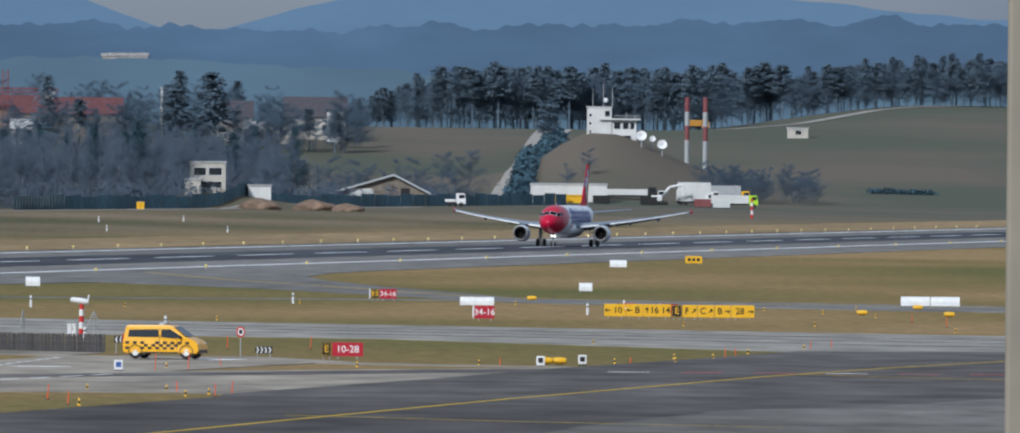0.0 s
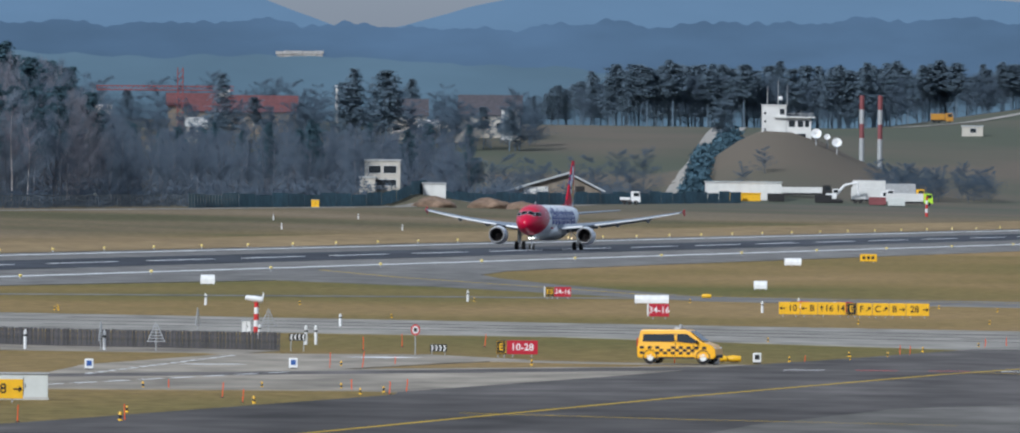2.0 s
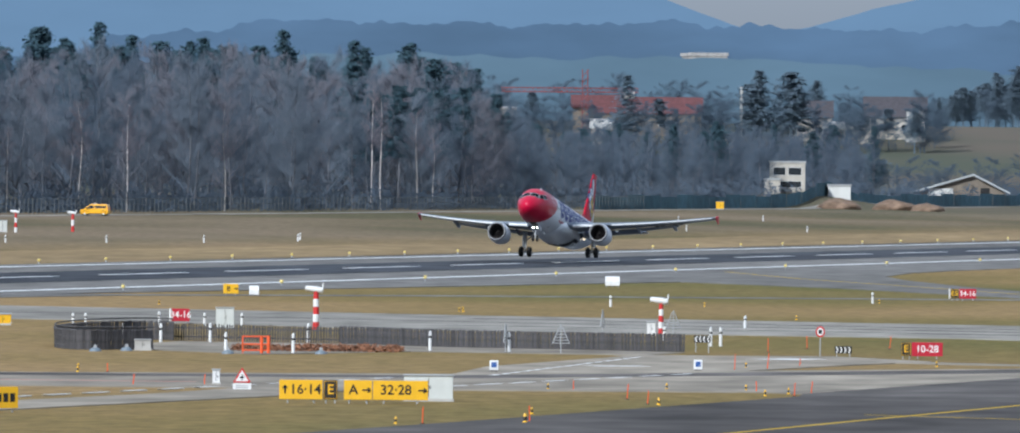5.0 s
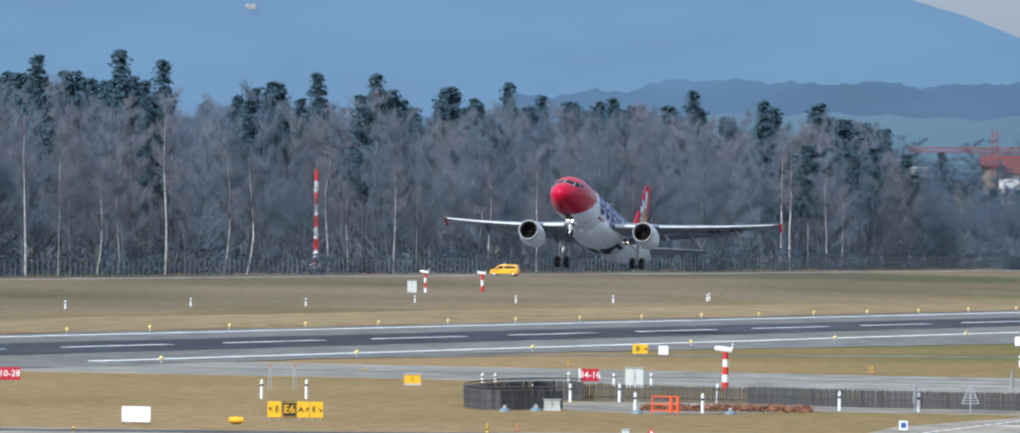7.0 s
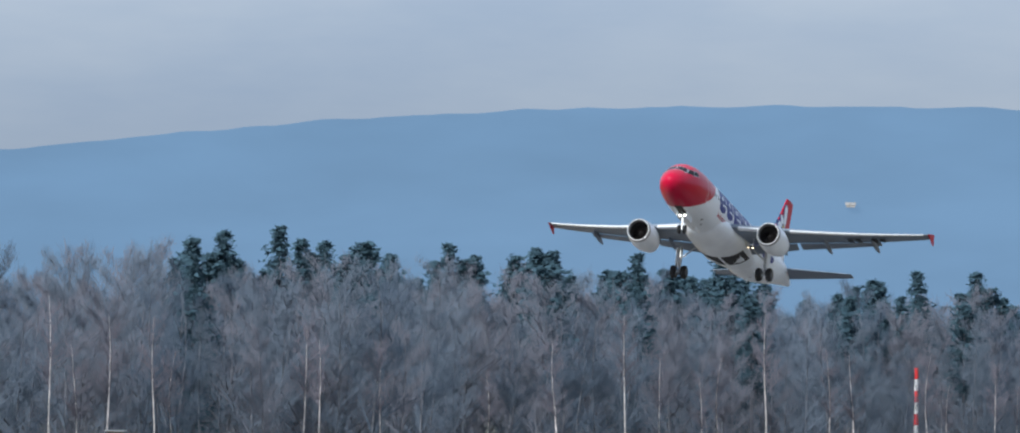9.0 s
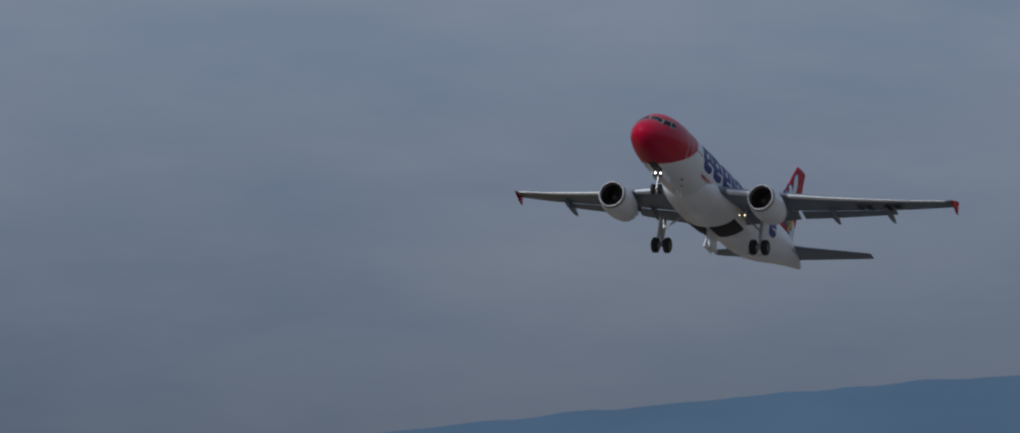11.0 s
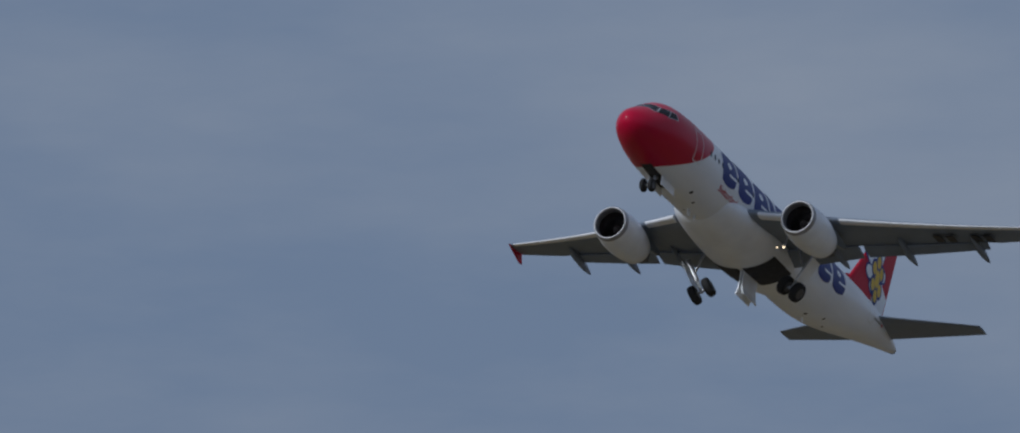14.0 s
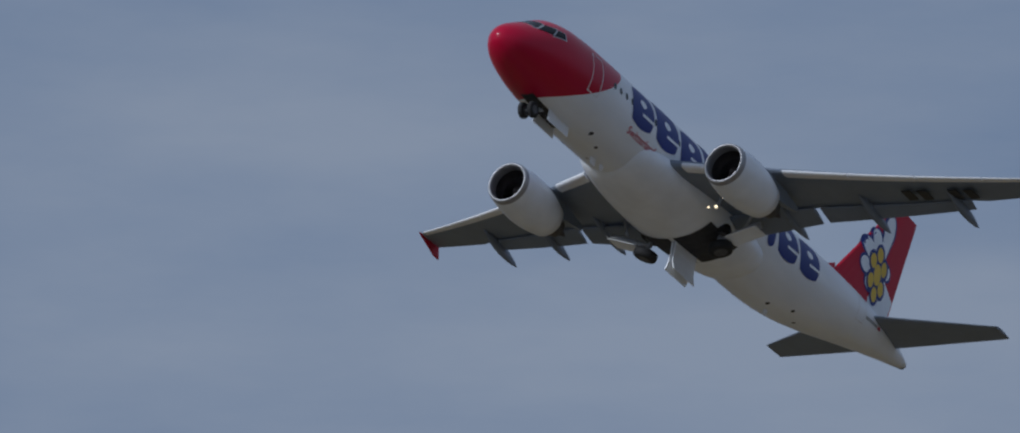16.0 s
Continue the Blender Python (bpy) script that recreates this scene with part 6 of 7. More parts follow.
# grey domed approach lights
for x, y in ((-58.0, 733), (-56.4, 736), (-49.9, 728), (-44.6, 730)):
    s = thing("approach_light", facing(x, y), "grey-blue domed ground light", "light", "domed ground lights")
    bm = B(); lathe(bm, [(0.0, 0.36), (0.1, 0.34), (0.2, 0.2), (0.24, 0.02)], Matrix.Rotation(radians(-90), 4, 'Y'), 16, False); part("dome", bm, mat("blue-grey dome", (0.16, 0.2, 0.24), 0.5), s, smooth=True)
    bm = B(); box(bm, -0.1, -0.1, 0.2, 0.1, 0.1, 0.38, 0.03); part("lamp", bm, M_GREY, s)

# mesh aerials behind the taxiway sign
for x, y in ((-79.6, 812.6), (-78.1, 813.8)):
    s = thing("aerial", facing(x, y), "thin lattice aerial with a red tip", "aerial")
    for dx in (-0.1, 0.1):
        bm = B(); rod(bm, (dx, 0, 0), (dx * 0.5, 0, 1.5), 0.03, seg=6); part("stile", bm, M_GREY, s)
    bm = B(); rod(bm, (0, 0, 1.5), (0, 0, 1.72), 0.04, seg=6); part("tip", bm, M_REDWHITE_R, s)

# dry brown ground cover beside the palisade
rng_g = np.random.default_rng(5)
cen = np.stack([rng_g.uniform(-50.5, -40.5, 2600), rng_g.uniform(738, 744, 2600), rng_g.uniform(0.0, 0.35, 2600)], axis=1)
gc = mesh_of("ground_cover", [(tri_cloud(rng_g, cen, np.full(2600, 0.10), 0.8), mat("russet ground cover", (0.22, 0.10, 0.055), 0.95, island=0.5))])
tagged(new("ground_cover", gc), "low russet-brown ground cover plants", "plants", kind="stuff")


# ---- the palisades ----
def picket_mesh(h):
    bm = B()
    box(bm, -0.055, -0.012, 0, 0.055, 0.012, h)
    bmesh.ops.create_cone(bm, cap_ends=True, segments=4, radius1=0.06, radius2=0.004, depth=0.07, matrix=Matrix.Translation((0, 0, h + 0.035)))
    me = bpy.data.meshes.new("picket")
    bm.to_mesh(me)
    bm.free()
    me.materials.append(M_FENCEWOOD)
    return me


def palisade(name, pts, spacing, h, label, rails=2):
    s = thing(name, Matrix(), label, "fence")
    me = picket_mesh(h)
    rg = random.Random(3)
    carry = 0.0
    for a, b in zip(pts, pts[1:]):
        a, b = Vector(a), Vector(b)
        d = (b - a).normalized()
        ang = math.degrees(math.atan2(d.y, d.x))
        k = carry
        while k < (b - a).length:
            p = a + d * k
            shared("picket", me, s, pose(p.x, p.y, rg.uniform(-0.03, 0.03), rg.uniform(-2, 2), rg.uniform(-2, 2), ang))
            k += spacing
        carry = k - (b - a).length
        for r in range(rails):
            bm = B()
            z0 = 0.25 + 0.55 * r
            rod(bm, (a.x, a.y + 0.05, z0), (b.x, b.y + 0.05, z0), 0.045, seg=6)
            part("rail", bm, M_FENCEWOOD, s)


palisade("palisade_fence", [(-57.7, 781), (-46, 772)], 0.21, 1.0, "weathered picket fence with gaps")
palisade("palisade_fence", [(-46, 772), (-38.6, 760), (-24.1, 751)], 0.13, 1.05, "dense dark weathered picket fence")
arc = [(-58.6 + 3.6 * math.cos(a), 760 + 22 * math.sin(a)) for a in [radians(d) for d in range(60, 271, 15)]]
palisade("screen_fence", arc + [(-55.2, 741)], 0.12, 1.15, "dark curved timber screen", 3)


# ---- beyond the field: knoll with the old tower, yard, farm, village ----
def away(u, r):
    """Plan place at a bearing u (leftwards, 1/19330 rad) and distance r."""
    a = -u / 19330
    return r * math.sin(a), r * math.cos(a)


def far_pose(u, r, turn=0.0, dz=0.0):
    x, y = away(u, r)
    return pose(x, y, ground_z(x, y) + dz, 0, 0, turn + math.degrees(u / 19330))


M_TOWERW = mat("white painted concrete", (0.60, 0.60, 0.585), 0.7, grain=0.06, scale=0.6, coarse=0.08, coarse_scale=0.2)
# red muted for distance: the haze is put into the paint colour
M_DULLRED = mat("haze-dulled red paint", (0.19, 0.055, 0.06), 0.7, grain=0.15, scale=0.5)
M_FENCE = mat("dull green-grey fence steel", (0.10, 0.11, 0.11), 0.7, grain=0.1, scale=1)
M_PALEROOF = mat("pale sheet roof", (0.42, 0.44, 0.45), 0.6, grain=0.1, scale=0.6)
M_BROWNWALL = mat("brown weathered boards", (0.19, 0.16, 0.13), 0.85, grain=0.2, scale=0.8)


def windows(parent, rects, y):
    for x0, z0, x1, z1 in rects:
        bm = B(); box(bm, x0 - 0.08, y - 0.02, z0 - 0.08, x1 + 0.08, y + 0.05, z1 + 0.08); w = part("window", bm, M_WHITE, parent)
        bm = B(); box(bm, x0, y - 0.05, z0, x1, y - 0.025, z1); part("pane", bm, M_GLASS, w)


tower = thing("control_tower", far_pose(-156, 3075, 0, -1.2), "old white flat-roofed control tower on a grassy knoll", "building")
bm = B(); box(bm, -6.2, -2.5, -1.0, -0.2, 3, 7.2); wall_a = part("wall", bm, M_TOWERW, tower)
bm = B(); box(bm, -0.2, -2.2, -2.5, 5.9, 3, 4.2); wall_b = part("wall", bm, M_TOWERW, tower)
bm = B(); box(bm, -3.2, -3.2, 4.2, 6.9, 3.4, 4.55); part("roof", bm, M_TOWERW, tower)
bm = B(); box(bm, -6.4, -2.7, 7.2, 0.0, 3.2, 7.45); part("roof", bm, M_TOWERW, tower)
windows(wall_a, [(-5.6, 1.0, -5.1, 1.6), (-5.6, 3.0, -5.1, 3.6), (-5.6, 5.0, -5.1, 5.6), (-1.8, 5.0, -0.6, 6.4)], -2.5)
windows(wall_b, [(0.4, 2.0, 2.0, 3.6), (2.6, 2.0, 4.0, 3.6), (4.4, 2.0, 5.4, 3.6), (2.6, -0.6, 4.6, 0.4)], -2.2)
for x0, h in ((-4.8, 4.5), (-2.2, 6.0), (0.0, 5.0), (3.4, 1.4), (5.6, 1.2)):
    bm = B(); rod(bm, (x0, 0, 4.5 if x0 > 1 else 7.4), (x0, 0, (4.5 if x0 > 1 else 7.4) + h), 0.09, 0.05, 8); part("mast", bm, M_GREY, tower)
bm = B(); bmesh.ops.create_uvsphere(bm, u_segments=12, v_segments=8, radius=0.55, matrix=Matrix.Translation((-1.6, 0, 9.0))); part("radome", bm, M_WHITE, tower)
for z0 in (4.9, 5.3):
    bm = B(); rod(bm, (0.2, -3.0, z0), (6.7, -3.0, z0), 0.05, seg=6); part("roof_rail", bm, M_GREY, tower)

for u, r, k in ((-201, 3060, 1.3), (-218, 3064, 0.75), (-233, 3062, 1.2)):
    s = thing("satellite_dish", far_pose(u, r), "white satellite dish on the knoll", "dish", "dishes")
    bm = B(); rod(bm, (0, 0, -0.5), (0, 0, 1.9), 0.15, seg=8); part("stand", bm, M_GREY, s)
    bm = B(); lathe(bm, [(0.35, k), (0.1, k * 0.7), (0.0, 0.02), (-0.08, 0.03), (0.0, k * 0.72), (0.27, k + 0.02)], Matrix.Translation((0, 0, 2.6)) @ Matrix.Rotation(radians(-90), 4, 'Z') @ Matrix.Rotation(radians(-25), 4, 'Y'), 20); part("bowl", bm, M_WHITE, s, smooth=True)

for u in (-271, -299):
    x, y = away(u, 3150)
    z = ground_z(x, y)
    s = thing("chimney_stack", pose(x, y, z), "red and white banded chimney stack", "chimney", "chimney stacks")
    top = 29.0 - z
    for k in range(5):
        # grey bands stand for white ones, haze being put into the colours
        bm = B(); rod(bm, (0, 0, top * k / 5), (0, 0, top * (k + 1) / 5), 0.62, 0.62, 14); part("band", bm, (M_GREY, M_GREY, M_DULLRED, M_GREY, M_DULLRED)[k], s)


def house(u, r, w, d, h, roof_h, wall_m, roof_m, label, turn=0.0, dz=0.0, name="house", rects=(), deep=1.5):
    s = thing(name, far_pose(u, r, turn, dz), label, "building")
    bm = B(); box(bm, -w / 2, -d / 2, -deep, w / 2, d / 2, h); wl = part("wall", bm, wall_m, s)
    bm = B()
    o = 0.5
    if roof_h:
        loft(bm, [[Vector((x, -d / 2 - o, h)), Vector((x, d / 2 + o, h)), Vector((x, d / 2 + o, h + 0.15)), Vector((x, 0, h + roof_h)), Vector((x, -d / 2 - o, h + 0.15))] for x in (-w / 2 - o, w / 2 + o)])
    else:
        box(bm, -w / 2 - 0.2, -d / 2 - 0.2, h, w / 2 + 0.2, d / 2 + 0.2, h + 0.3)
    part("roof", bm, roof_m, s)
    windows(wl, rects, -d / 2)
    return s


hut = house(-441, 3340, 5.6, 4, 2.5, 0, M_HOUSE, M_PALEROOF, "small cream hut with a flat roof on the slope", rects=[(-0.6, 0.9, 1.0, 2.0)])
house(-90, 2960, 18, 7, 4.0, 0, M_TOWERW, M_PALEROOF, "long low white shed with a pale roof", name="shed")
house(-100, 2952, 5, 3, 1.6, 0, M_YELLOW, M_YELLOW, "yellow skip beside the shed", name="skip")
bldg = house(465, 2545, 7.2, 7, 5.4, 0, M_HOUSE, M_PALEROOF, "white two-storey building with dark openings", rects=[(-2.8, 2.9, -0.4, 4.4), (0.2, 2.9, 2.8, 4.4), (-2.8, 0.4, 2.8, 1.6)], dz=0.3, deep=2.5)
house(488, 2540, 3.2, 4, 2.4, 0, M_HOUSE, M_PALEROOF, "small white flat-roofed annexe", dz=0.3, deep=2.5)
house(385, 2545, 4.6, 4, 2.0, 0, M_TOWERW, M_GREY, "low white lean-to among trees", dz=0.3, deep=2.5)
# barn with its gable to the field
barn = thing("barn", far_pose(200, 2750, 0, 1.7), "low brown barn with a wide pale gable", "building")
bm = B(); loft(bm, [[Vector((-10, y, -2.6)), Vector((10, y, -2.6)), Vector((10, y, 1.0)), Vector((3.0, y, 4.6)), Vector((-10, y, 0.8))] for y in (-8, 8)]); bw = part("wall", bm, M_BROWNWALL, barn)
for sgn, x1, z1 in ((-1, -11, 0.6), (1, 11, 0.7)):
    bm = B(); loft(bm, [[Vector((3.0, y, 4.7)), Vector((x1, y, z1)), Vector((x1, y, z1 + 0.35)), Vector((3.0, y, 5.1))] for y in (-9, 9)]); part("roof", bm, M_PALEROOF, barn)
bm = B(); box(bm, -7, -8.06, 0.3, -1.5, -8.0, 1.9); part("door", bm, M_TOWERW, bw)
bm = B(); box(bm, 4.5, -8.06, -0.3, 6.5, -8.0, 2.0); part("door", bm, M_BLACK, bw)
house(330, 2730, 17, 4, 1.1, 0, M_BROWNWALL, M_PALEROOF, "long low shed with a pale roof edge", name="shed")

# dirt mounds
for u, r, w, h in ((385, 2500, 9, 2.1), (300, 2510, 9, 2.0), (250, 2505, 7, 1.6)):
    bm = B()
    bmesh.ops.create_icosphere(bm, subdivisions=4, radius=1.0)
    for v in bm.verts:
        k = 1 + 0.25 * noise.noise(v.co * 1.7 + Vector((u, 0, 0))) + 0.08 * noise.noise(v.co * 6)
        v.co = Vector((v.co.x * w / 2 * k, v.co.y * 4 * k, v.co.z * h * k))
    ob = part("dirt_mound", bm, mat("brown earth", (0.17, 0.115, 0.08), 0.95, grain=0.3, scale=0.8, coarse=0.2, coarse_scale=0.2), smooth=True)
    ob.matrix_basis = far_pose(u, r)
    tagged(ob, "heap of bare brown earth on the grass", "mound", "earth heaps")


# village
V = [(430, 3280, 11, 9, 5.0, 4.5, M_HOUSE, M_ROOF, "cream farmhouse with a dark roof"), (300, 3300, 16, 11, 4.5, 5.5, M_HOUSE, M_ROOF, "large cream dark-roofed farmhouse"), (360, 3270, 9, 8, 3.8, 0.0, M_HOUSE, M_HOUSE, "cream wing of a village farmhouse"),
     (268, 3285, 5, 8, 7.0, 2.0, M_TOWERW, M_ROOF, "white house end among trees"), (680, 3300, 28, 12, 4.5, 4.5, M_BROWNWALL, M_REDROOF, "long brown red-roofed hall"), (755, 3310, 14, 10, 5.5, 3.5, M_BROWNWALL, M_REDROOF, "brown building with a red roof"),
     (752, 3250, 5, 6, 2.8, 2.6, M_HOUSE, M_TOWERW, "small pale gabled village house"), (905, 3290, 8, 8, 6.0, 0, M_HOUSE, M_TOWERW, "pale flat-fronted house behind trees"), (395, 3262, 5, 6, 3.0, 2.0, M_BROWNWALL, M_TOWERW, "small brown house with a white roof")]
for u, r, w, d, h, rh, wm, rm, lab in V:
    house(u, r, w, d, h, rh, wm, rm, lab, dz=1.0, rects=[(-w * 0.3, 1.2, -w * 0.12, 2.6), (w * 0.1, 1.2, w * 0.28, 2.6)])
x, y = away(536, 3300)
s = thing("factory_chimney", pose(x, y, ground_z(x, y)), "slim white chimney above the trees", "chimney")
bm = B(); rod(bm, (0, 0, 0), (0, 0, 12.5), 0.45, 0.38, 12); part("shaft", bm, M_CONCRETE, s)
bm = B(); rod(bm, (0, 0, 12.5), (0, 0, 13.0), 0.6, 0.6, 12); part("rim", bm, M_GREY, s)

# red tower cranes
for u, r, hh, jib, back in ((777, 3300, 18.0, -22, 14),):
    x, y = away(u, r)
    s = thing("tower_crane", pose(x, y, ground_z(x, y) - 1, 0, 0, 2), "red lattice tower crane over the roofs", "crane")
    bm = B()
    for sx in (-0.7, 0.7):
        for sy in (-0.7, 0.7):
            rod(bm, (sx, sy, 0), (sx, sy, hh), 0.16, seg=6)
    for k in range(int(hh / 1.6)):
        for sy in (-0.7, 0.7):
            rod(bm, (-0.7, sy, 1.6 * k), (0.7, sy, 1.6 * (k + 1)), 0.10, seg=5)
    part("mast", bm, M_DULLRED, s)
    bm = B()
    zj = hh - 6.0
    for dz, dy in ((0, -0.5), (0, 0.5), (1.1, 0)):
        rod(bm, (jib, dy, zj + dz), (back, dy, zj + dz), 0.15, seg=6)
    for k in range(26):
        x0 = jib + (back - jib) * k / 26
        rod(bm, (x0, 0, zj + 1.1), (x0 + 0.7, -0.5, zj), 0.08, seg=5)
        rod(bm, (x0 + 0.7, -0.5, zj), (x0 + 1.4, 0, zj + 1.1), 0.08, seg=5)
    part("jib", bm, M_DULLRED, s)
    bm = B(); box(bm, back - 4, -0.9, zj - 1.6, back - 1, 0.9, zj + 0.2); part("counterweight", bm, M_CONCRETE, s)


# ---- works yard with lorries and an excavator ----
def lorry(u, r, length, body_m, cab_m, label, body_h=2.6, turn=0.0, name="lorry"):
    s = thing(name, far_pose(u, r, turn), label, "lorry", "works vehicles")
    bm = B(); box(bm, -length / 2, -1.2, 1.0, length / 2 - 2.2, 1.2, 1.0 + body_h, 0.05); part("load_body", bm, body_m, s)
    bm = B()
    loft(bm, [[Vector((x, y, z)) for x, z in ((length / 2 - 2.1, 0.6), (length / 2, 0.6), (length / 2, 1.7), (length / 2 - 0.3, 2.9), (length / 2 - 2.1, 2.9))] for y in (-1.2, 1.2)])
    cab = part("cab", bm, cab_m, s)
    bm = B(); box(bm, length / 2 - 1.5, -1.23, 1.8, length / 2 - 0.3, -1.19, 2.6); part("window", bm, M_GLASS, cab)
    bm = B(); box(bm, -length / 2, -0.9, 0.6, length / 2 - 1, 0.9, 1.0); part("chassis", bm, M_BLACK, s)
    for x0 in (-length / 2 + 1.0, -length / 2 + 2.2, length / 2 - 1.0):
        for y0 in (-1.05, 1.05):
            bm = B(); rod(bm, (x0, y0 - 0.15, 0.5), (x0, y0 + 0.15, 0.5), 0.5, seg=16); part("wheel", bm, M_TYRE, s)
    return s


lorry(-285, 2960, 9, M_TOWERW, M_WHITE, "white box lorry in the works yard", 2.8)
lorry(-345, 2950, 11, M_TOWERW, mat("lime green cab", (0.45, 0.72, 0.03), 0.4, grain=0.03, scale=2), "white tipper lorry with a lime green cab", 1.9)
lorry(-290, 2975, 10, M_TOWERW, M_WHITE, "white box lorry behind others", 4.0)
lorry(-330, 2985, 12, M_GREY, M_YELLOW, "grey lorry with a yellow cab", 3.2)
lorry(-180, 2975, 14, M_TOWERW, M_BLACK, "pale low trailer in the works yard", 1.4)
lorry(84, 2750, 4.5, M_WHITE, M_WHITE, "small white pick-up far off", 0.6)
exc = thing("excavator", far_pose(-231, 2955), "white excavator with a raised arm", "excavator")
bm = B(); box(bm, -1.8, -1.3, 0, 1.8, -0.7, 0.8, 0.2); box(bm, -1.8, 0.7, 0, 1.8, 1.3, 0.8, 0.2); part("track", bm, M_BLACK, exc)
bm = B(); box(bm, -2.2, -1.2, 0.9, 0.4, 1.2, 2.2, 0.15); part("house", bm, M_WHITE, exc)
bm = B(); box(bm, -0.6, -1.2, 2.2, 0.9, 0.1, 3.3, 0.1); cb = part("cab", bm, M_WHITE, exc)
bm = B(); box(bm, -0.4, -1.23, 2.4, 0.7, -1.19, 3.1); part("window", bm, M_GLASS, cb)
bm = B(); rod(bm, (0.4, 0.4, 2.0), (2.2, 0.4, 4.2), 0.32, 0.3, 8); rod(bm, (2.2, 0.4, 4.2), (5.2, 0.4, 4.8), 0.3, 0.26, 8); part("boom", bm, M_WHITE, exc)
bm = B(); rod(bm, (5.2, 0.4, 4.8), (5.4, 0.4, 2.2), 0.24, 0.2, 8); part("stick", bm, M_WHITE, exc)
bm = B(); box(bm, 4.9, 0.0, 1.4, 5.9, 0.8, 2.2, 0.15); part("bucket", bm, M_GREY, exc)
for u, r, m_, lab in ((-296, 2945, M_DULLRED, "dull red steel site box in the yard"), (-213, 2950, M_BLACK, "dark stack of building material"), (-140, 2950, M_BLACK, "dark stack of building material"), (-75, 2948, M_YELLOW, "yellow steel skip in the yard"), (-325, 2938, M_CAB, "pale steel site cabinet in the yard")):
    s = thing("site_box", far_pose(u, r), lab, "container", "yard clutter")
    bm = B(); box(bm, -2.0, -1, 0.1, 2.0, 1, 1.9, 0.06); part("body", bm, m_, s)
    bm = B(); box(bm, -1.8, -0.8, 0, 1.8, 0.8, 0.12); part("skid", bm, M_BLACK, s)

# the yellow truck on the far road
M_DULLYEL = mat("dull orange-yellow paint", (0.42, 0.2, 0.02), 0.6, grain=0.1, scale=1)
far_truck = lorry(-288, 3490, 6.2, M_DULLYEL, M_DULLYEL, "dull yellow truck on the hill road", 1.7, 0, "hill_truck")

# road over the hill; the hedge beside it also stands for the cut's shade
# distance haze is put into both tree colours: bluer and paler than nearby growth
M_FARTWIG = mat("haze-blue far twigs", (0.092, 0.126, 0.170), 0.95, spec=0.1, through_light=0.3, soft_normal=True)
M_FARNEEDLE = mat("haze-blue far needles", (0.138, 0.190, 0.245), 0.9, spec=0.1, through_light=0.25, soft_normal=True)
M_PATH = mat("pale gravel road", (0.3, 0.28, 0.25), 0.9, grain=0.15, scale=0.4)


def hill_ribbon(name, pts, width, material, label, lift=0.06):
    bm = B()
    rows = []
    dense = []
    for (u0, r0), (u1, r1) in zip(pts, pts[1:]):
        for k in range(14):
            dense.append((u0 + (u1 - u0) * k / 14, r0 + (r1 - r0) * k / 14))
    dense.append(pts[-1])
    P = [Vector(away(u, r)) for u, r in dense]
    for i, p in enumerate(P):
        d = (P[min(i + 1, len(P) - 1)] - P[max(i - 1, 0)]).normalized()
        nrm = Vector((-d.y, d.x)) * width / 2
        rows.append([bm.verts.new((q.x, q.y, ground_z(q.x, q.y) + lift)) for q in (p - nrm, p, p + nrm)])
    for a, b in zip(rows, rows[1:]):
        for k in range(2):
            f = bm.faces.new((a[k], a[k + 1], b[k + 1], b[k]))
    bm.normal_update()
    for f in bm.faces:
        if f.normal.z < 0:
            f.normal_flip()
    return tagged(part(name, bm, material), label, "road", kind="structure")


hill_ribbon("road_knoll", [(12, 2960), (-20, 3120), (-45, 3260), (-70, 3420)], 9, M_PATH, "pale road climbing beside the knoll", 0.12)
hill_ribbon("road_hill", [(-330, 3420), (-440, 3470), (-560, 3590), (-760, 3680)], 6, M_PATH, "pale track over the far hill", 0.15)


def scrub(name, spots, size, n_each, label, m_=None, height=2.0):
    rng = np.random.default_rng(len(spots))
    pts = []
    for u, r, w, h in spots:
        x, y = away(u, r)
        c = rng.normal(0, 1, (n_each, 3))
        c /= np.linalg.norm(c, axis=1, keepdims=True)
        c *= rng.random((n_each, 1)) ** 0.4
        z = ground_z(x, y)
        pts.append(np.stack([x + c[:, 0] * w, y + c[:, 1] * w, z + np.abs(c[:, 2]) * h], axis=1))
    pts = np.concatenate(pts)
    me = mesh_of(name, [(tri_cloud(rng, pts, np.full(len(pts), size), 0.8), m_ or M_HEDGE)])
    return tagged(new(name, me), label, "bushes", kind="stuff")


# dark leaves fill the strip where the road cut lies in shade
cut_shade_line = []
for k in range(46):
    f = k / 45
    cut_shade_line.append((-8 - 62 * f, 2962 + 330 * f, 3.6, 4.5))
scrub("hedge", cut_shade_line, 0.5, 260, "dark hedge along the climbing road, also for the cut's shade")
scrub("field_hedge", [(-560 - 12 * k, 3080, 2.5, 1.3) for k in range(8)], 0.3, 150, "low dark hedge on the far field")
edge = []
rg = random.Random(9)
for k in range(400):
    s_ = -1050 + 5.5 * k
    x, y = on_runway(s_, (-204, -214, -228)[k % 3] + rg.uniform(-3, 3))
    if y > 300 and -200 < bearing(x, y) < 4400:
        edge.append((bearing(x, y), math.hypot(x, y), rg.uniform(3, 5.5), rg.uniform(2.5, 6.5)))
scrub("undergrowth", edge, 0.22, 480, "haze-blue undergrowth along the wood's edge", M_TWIGD)


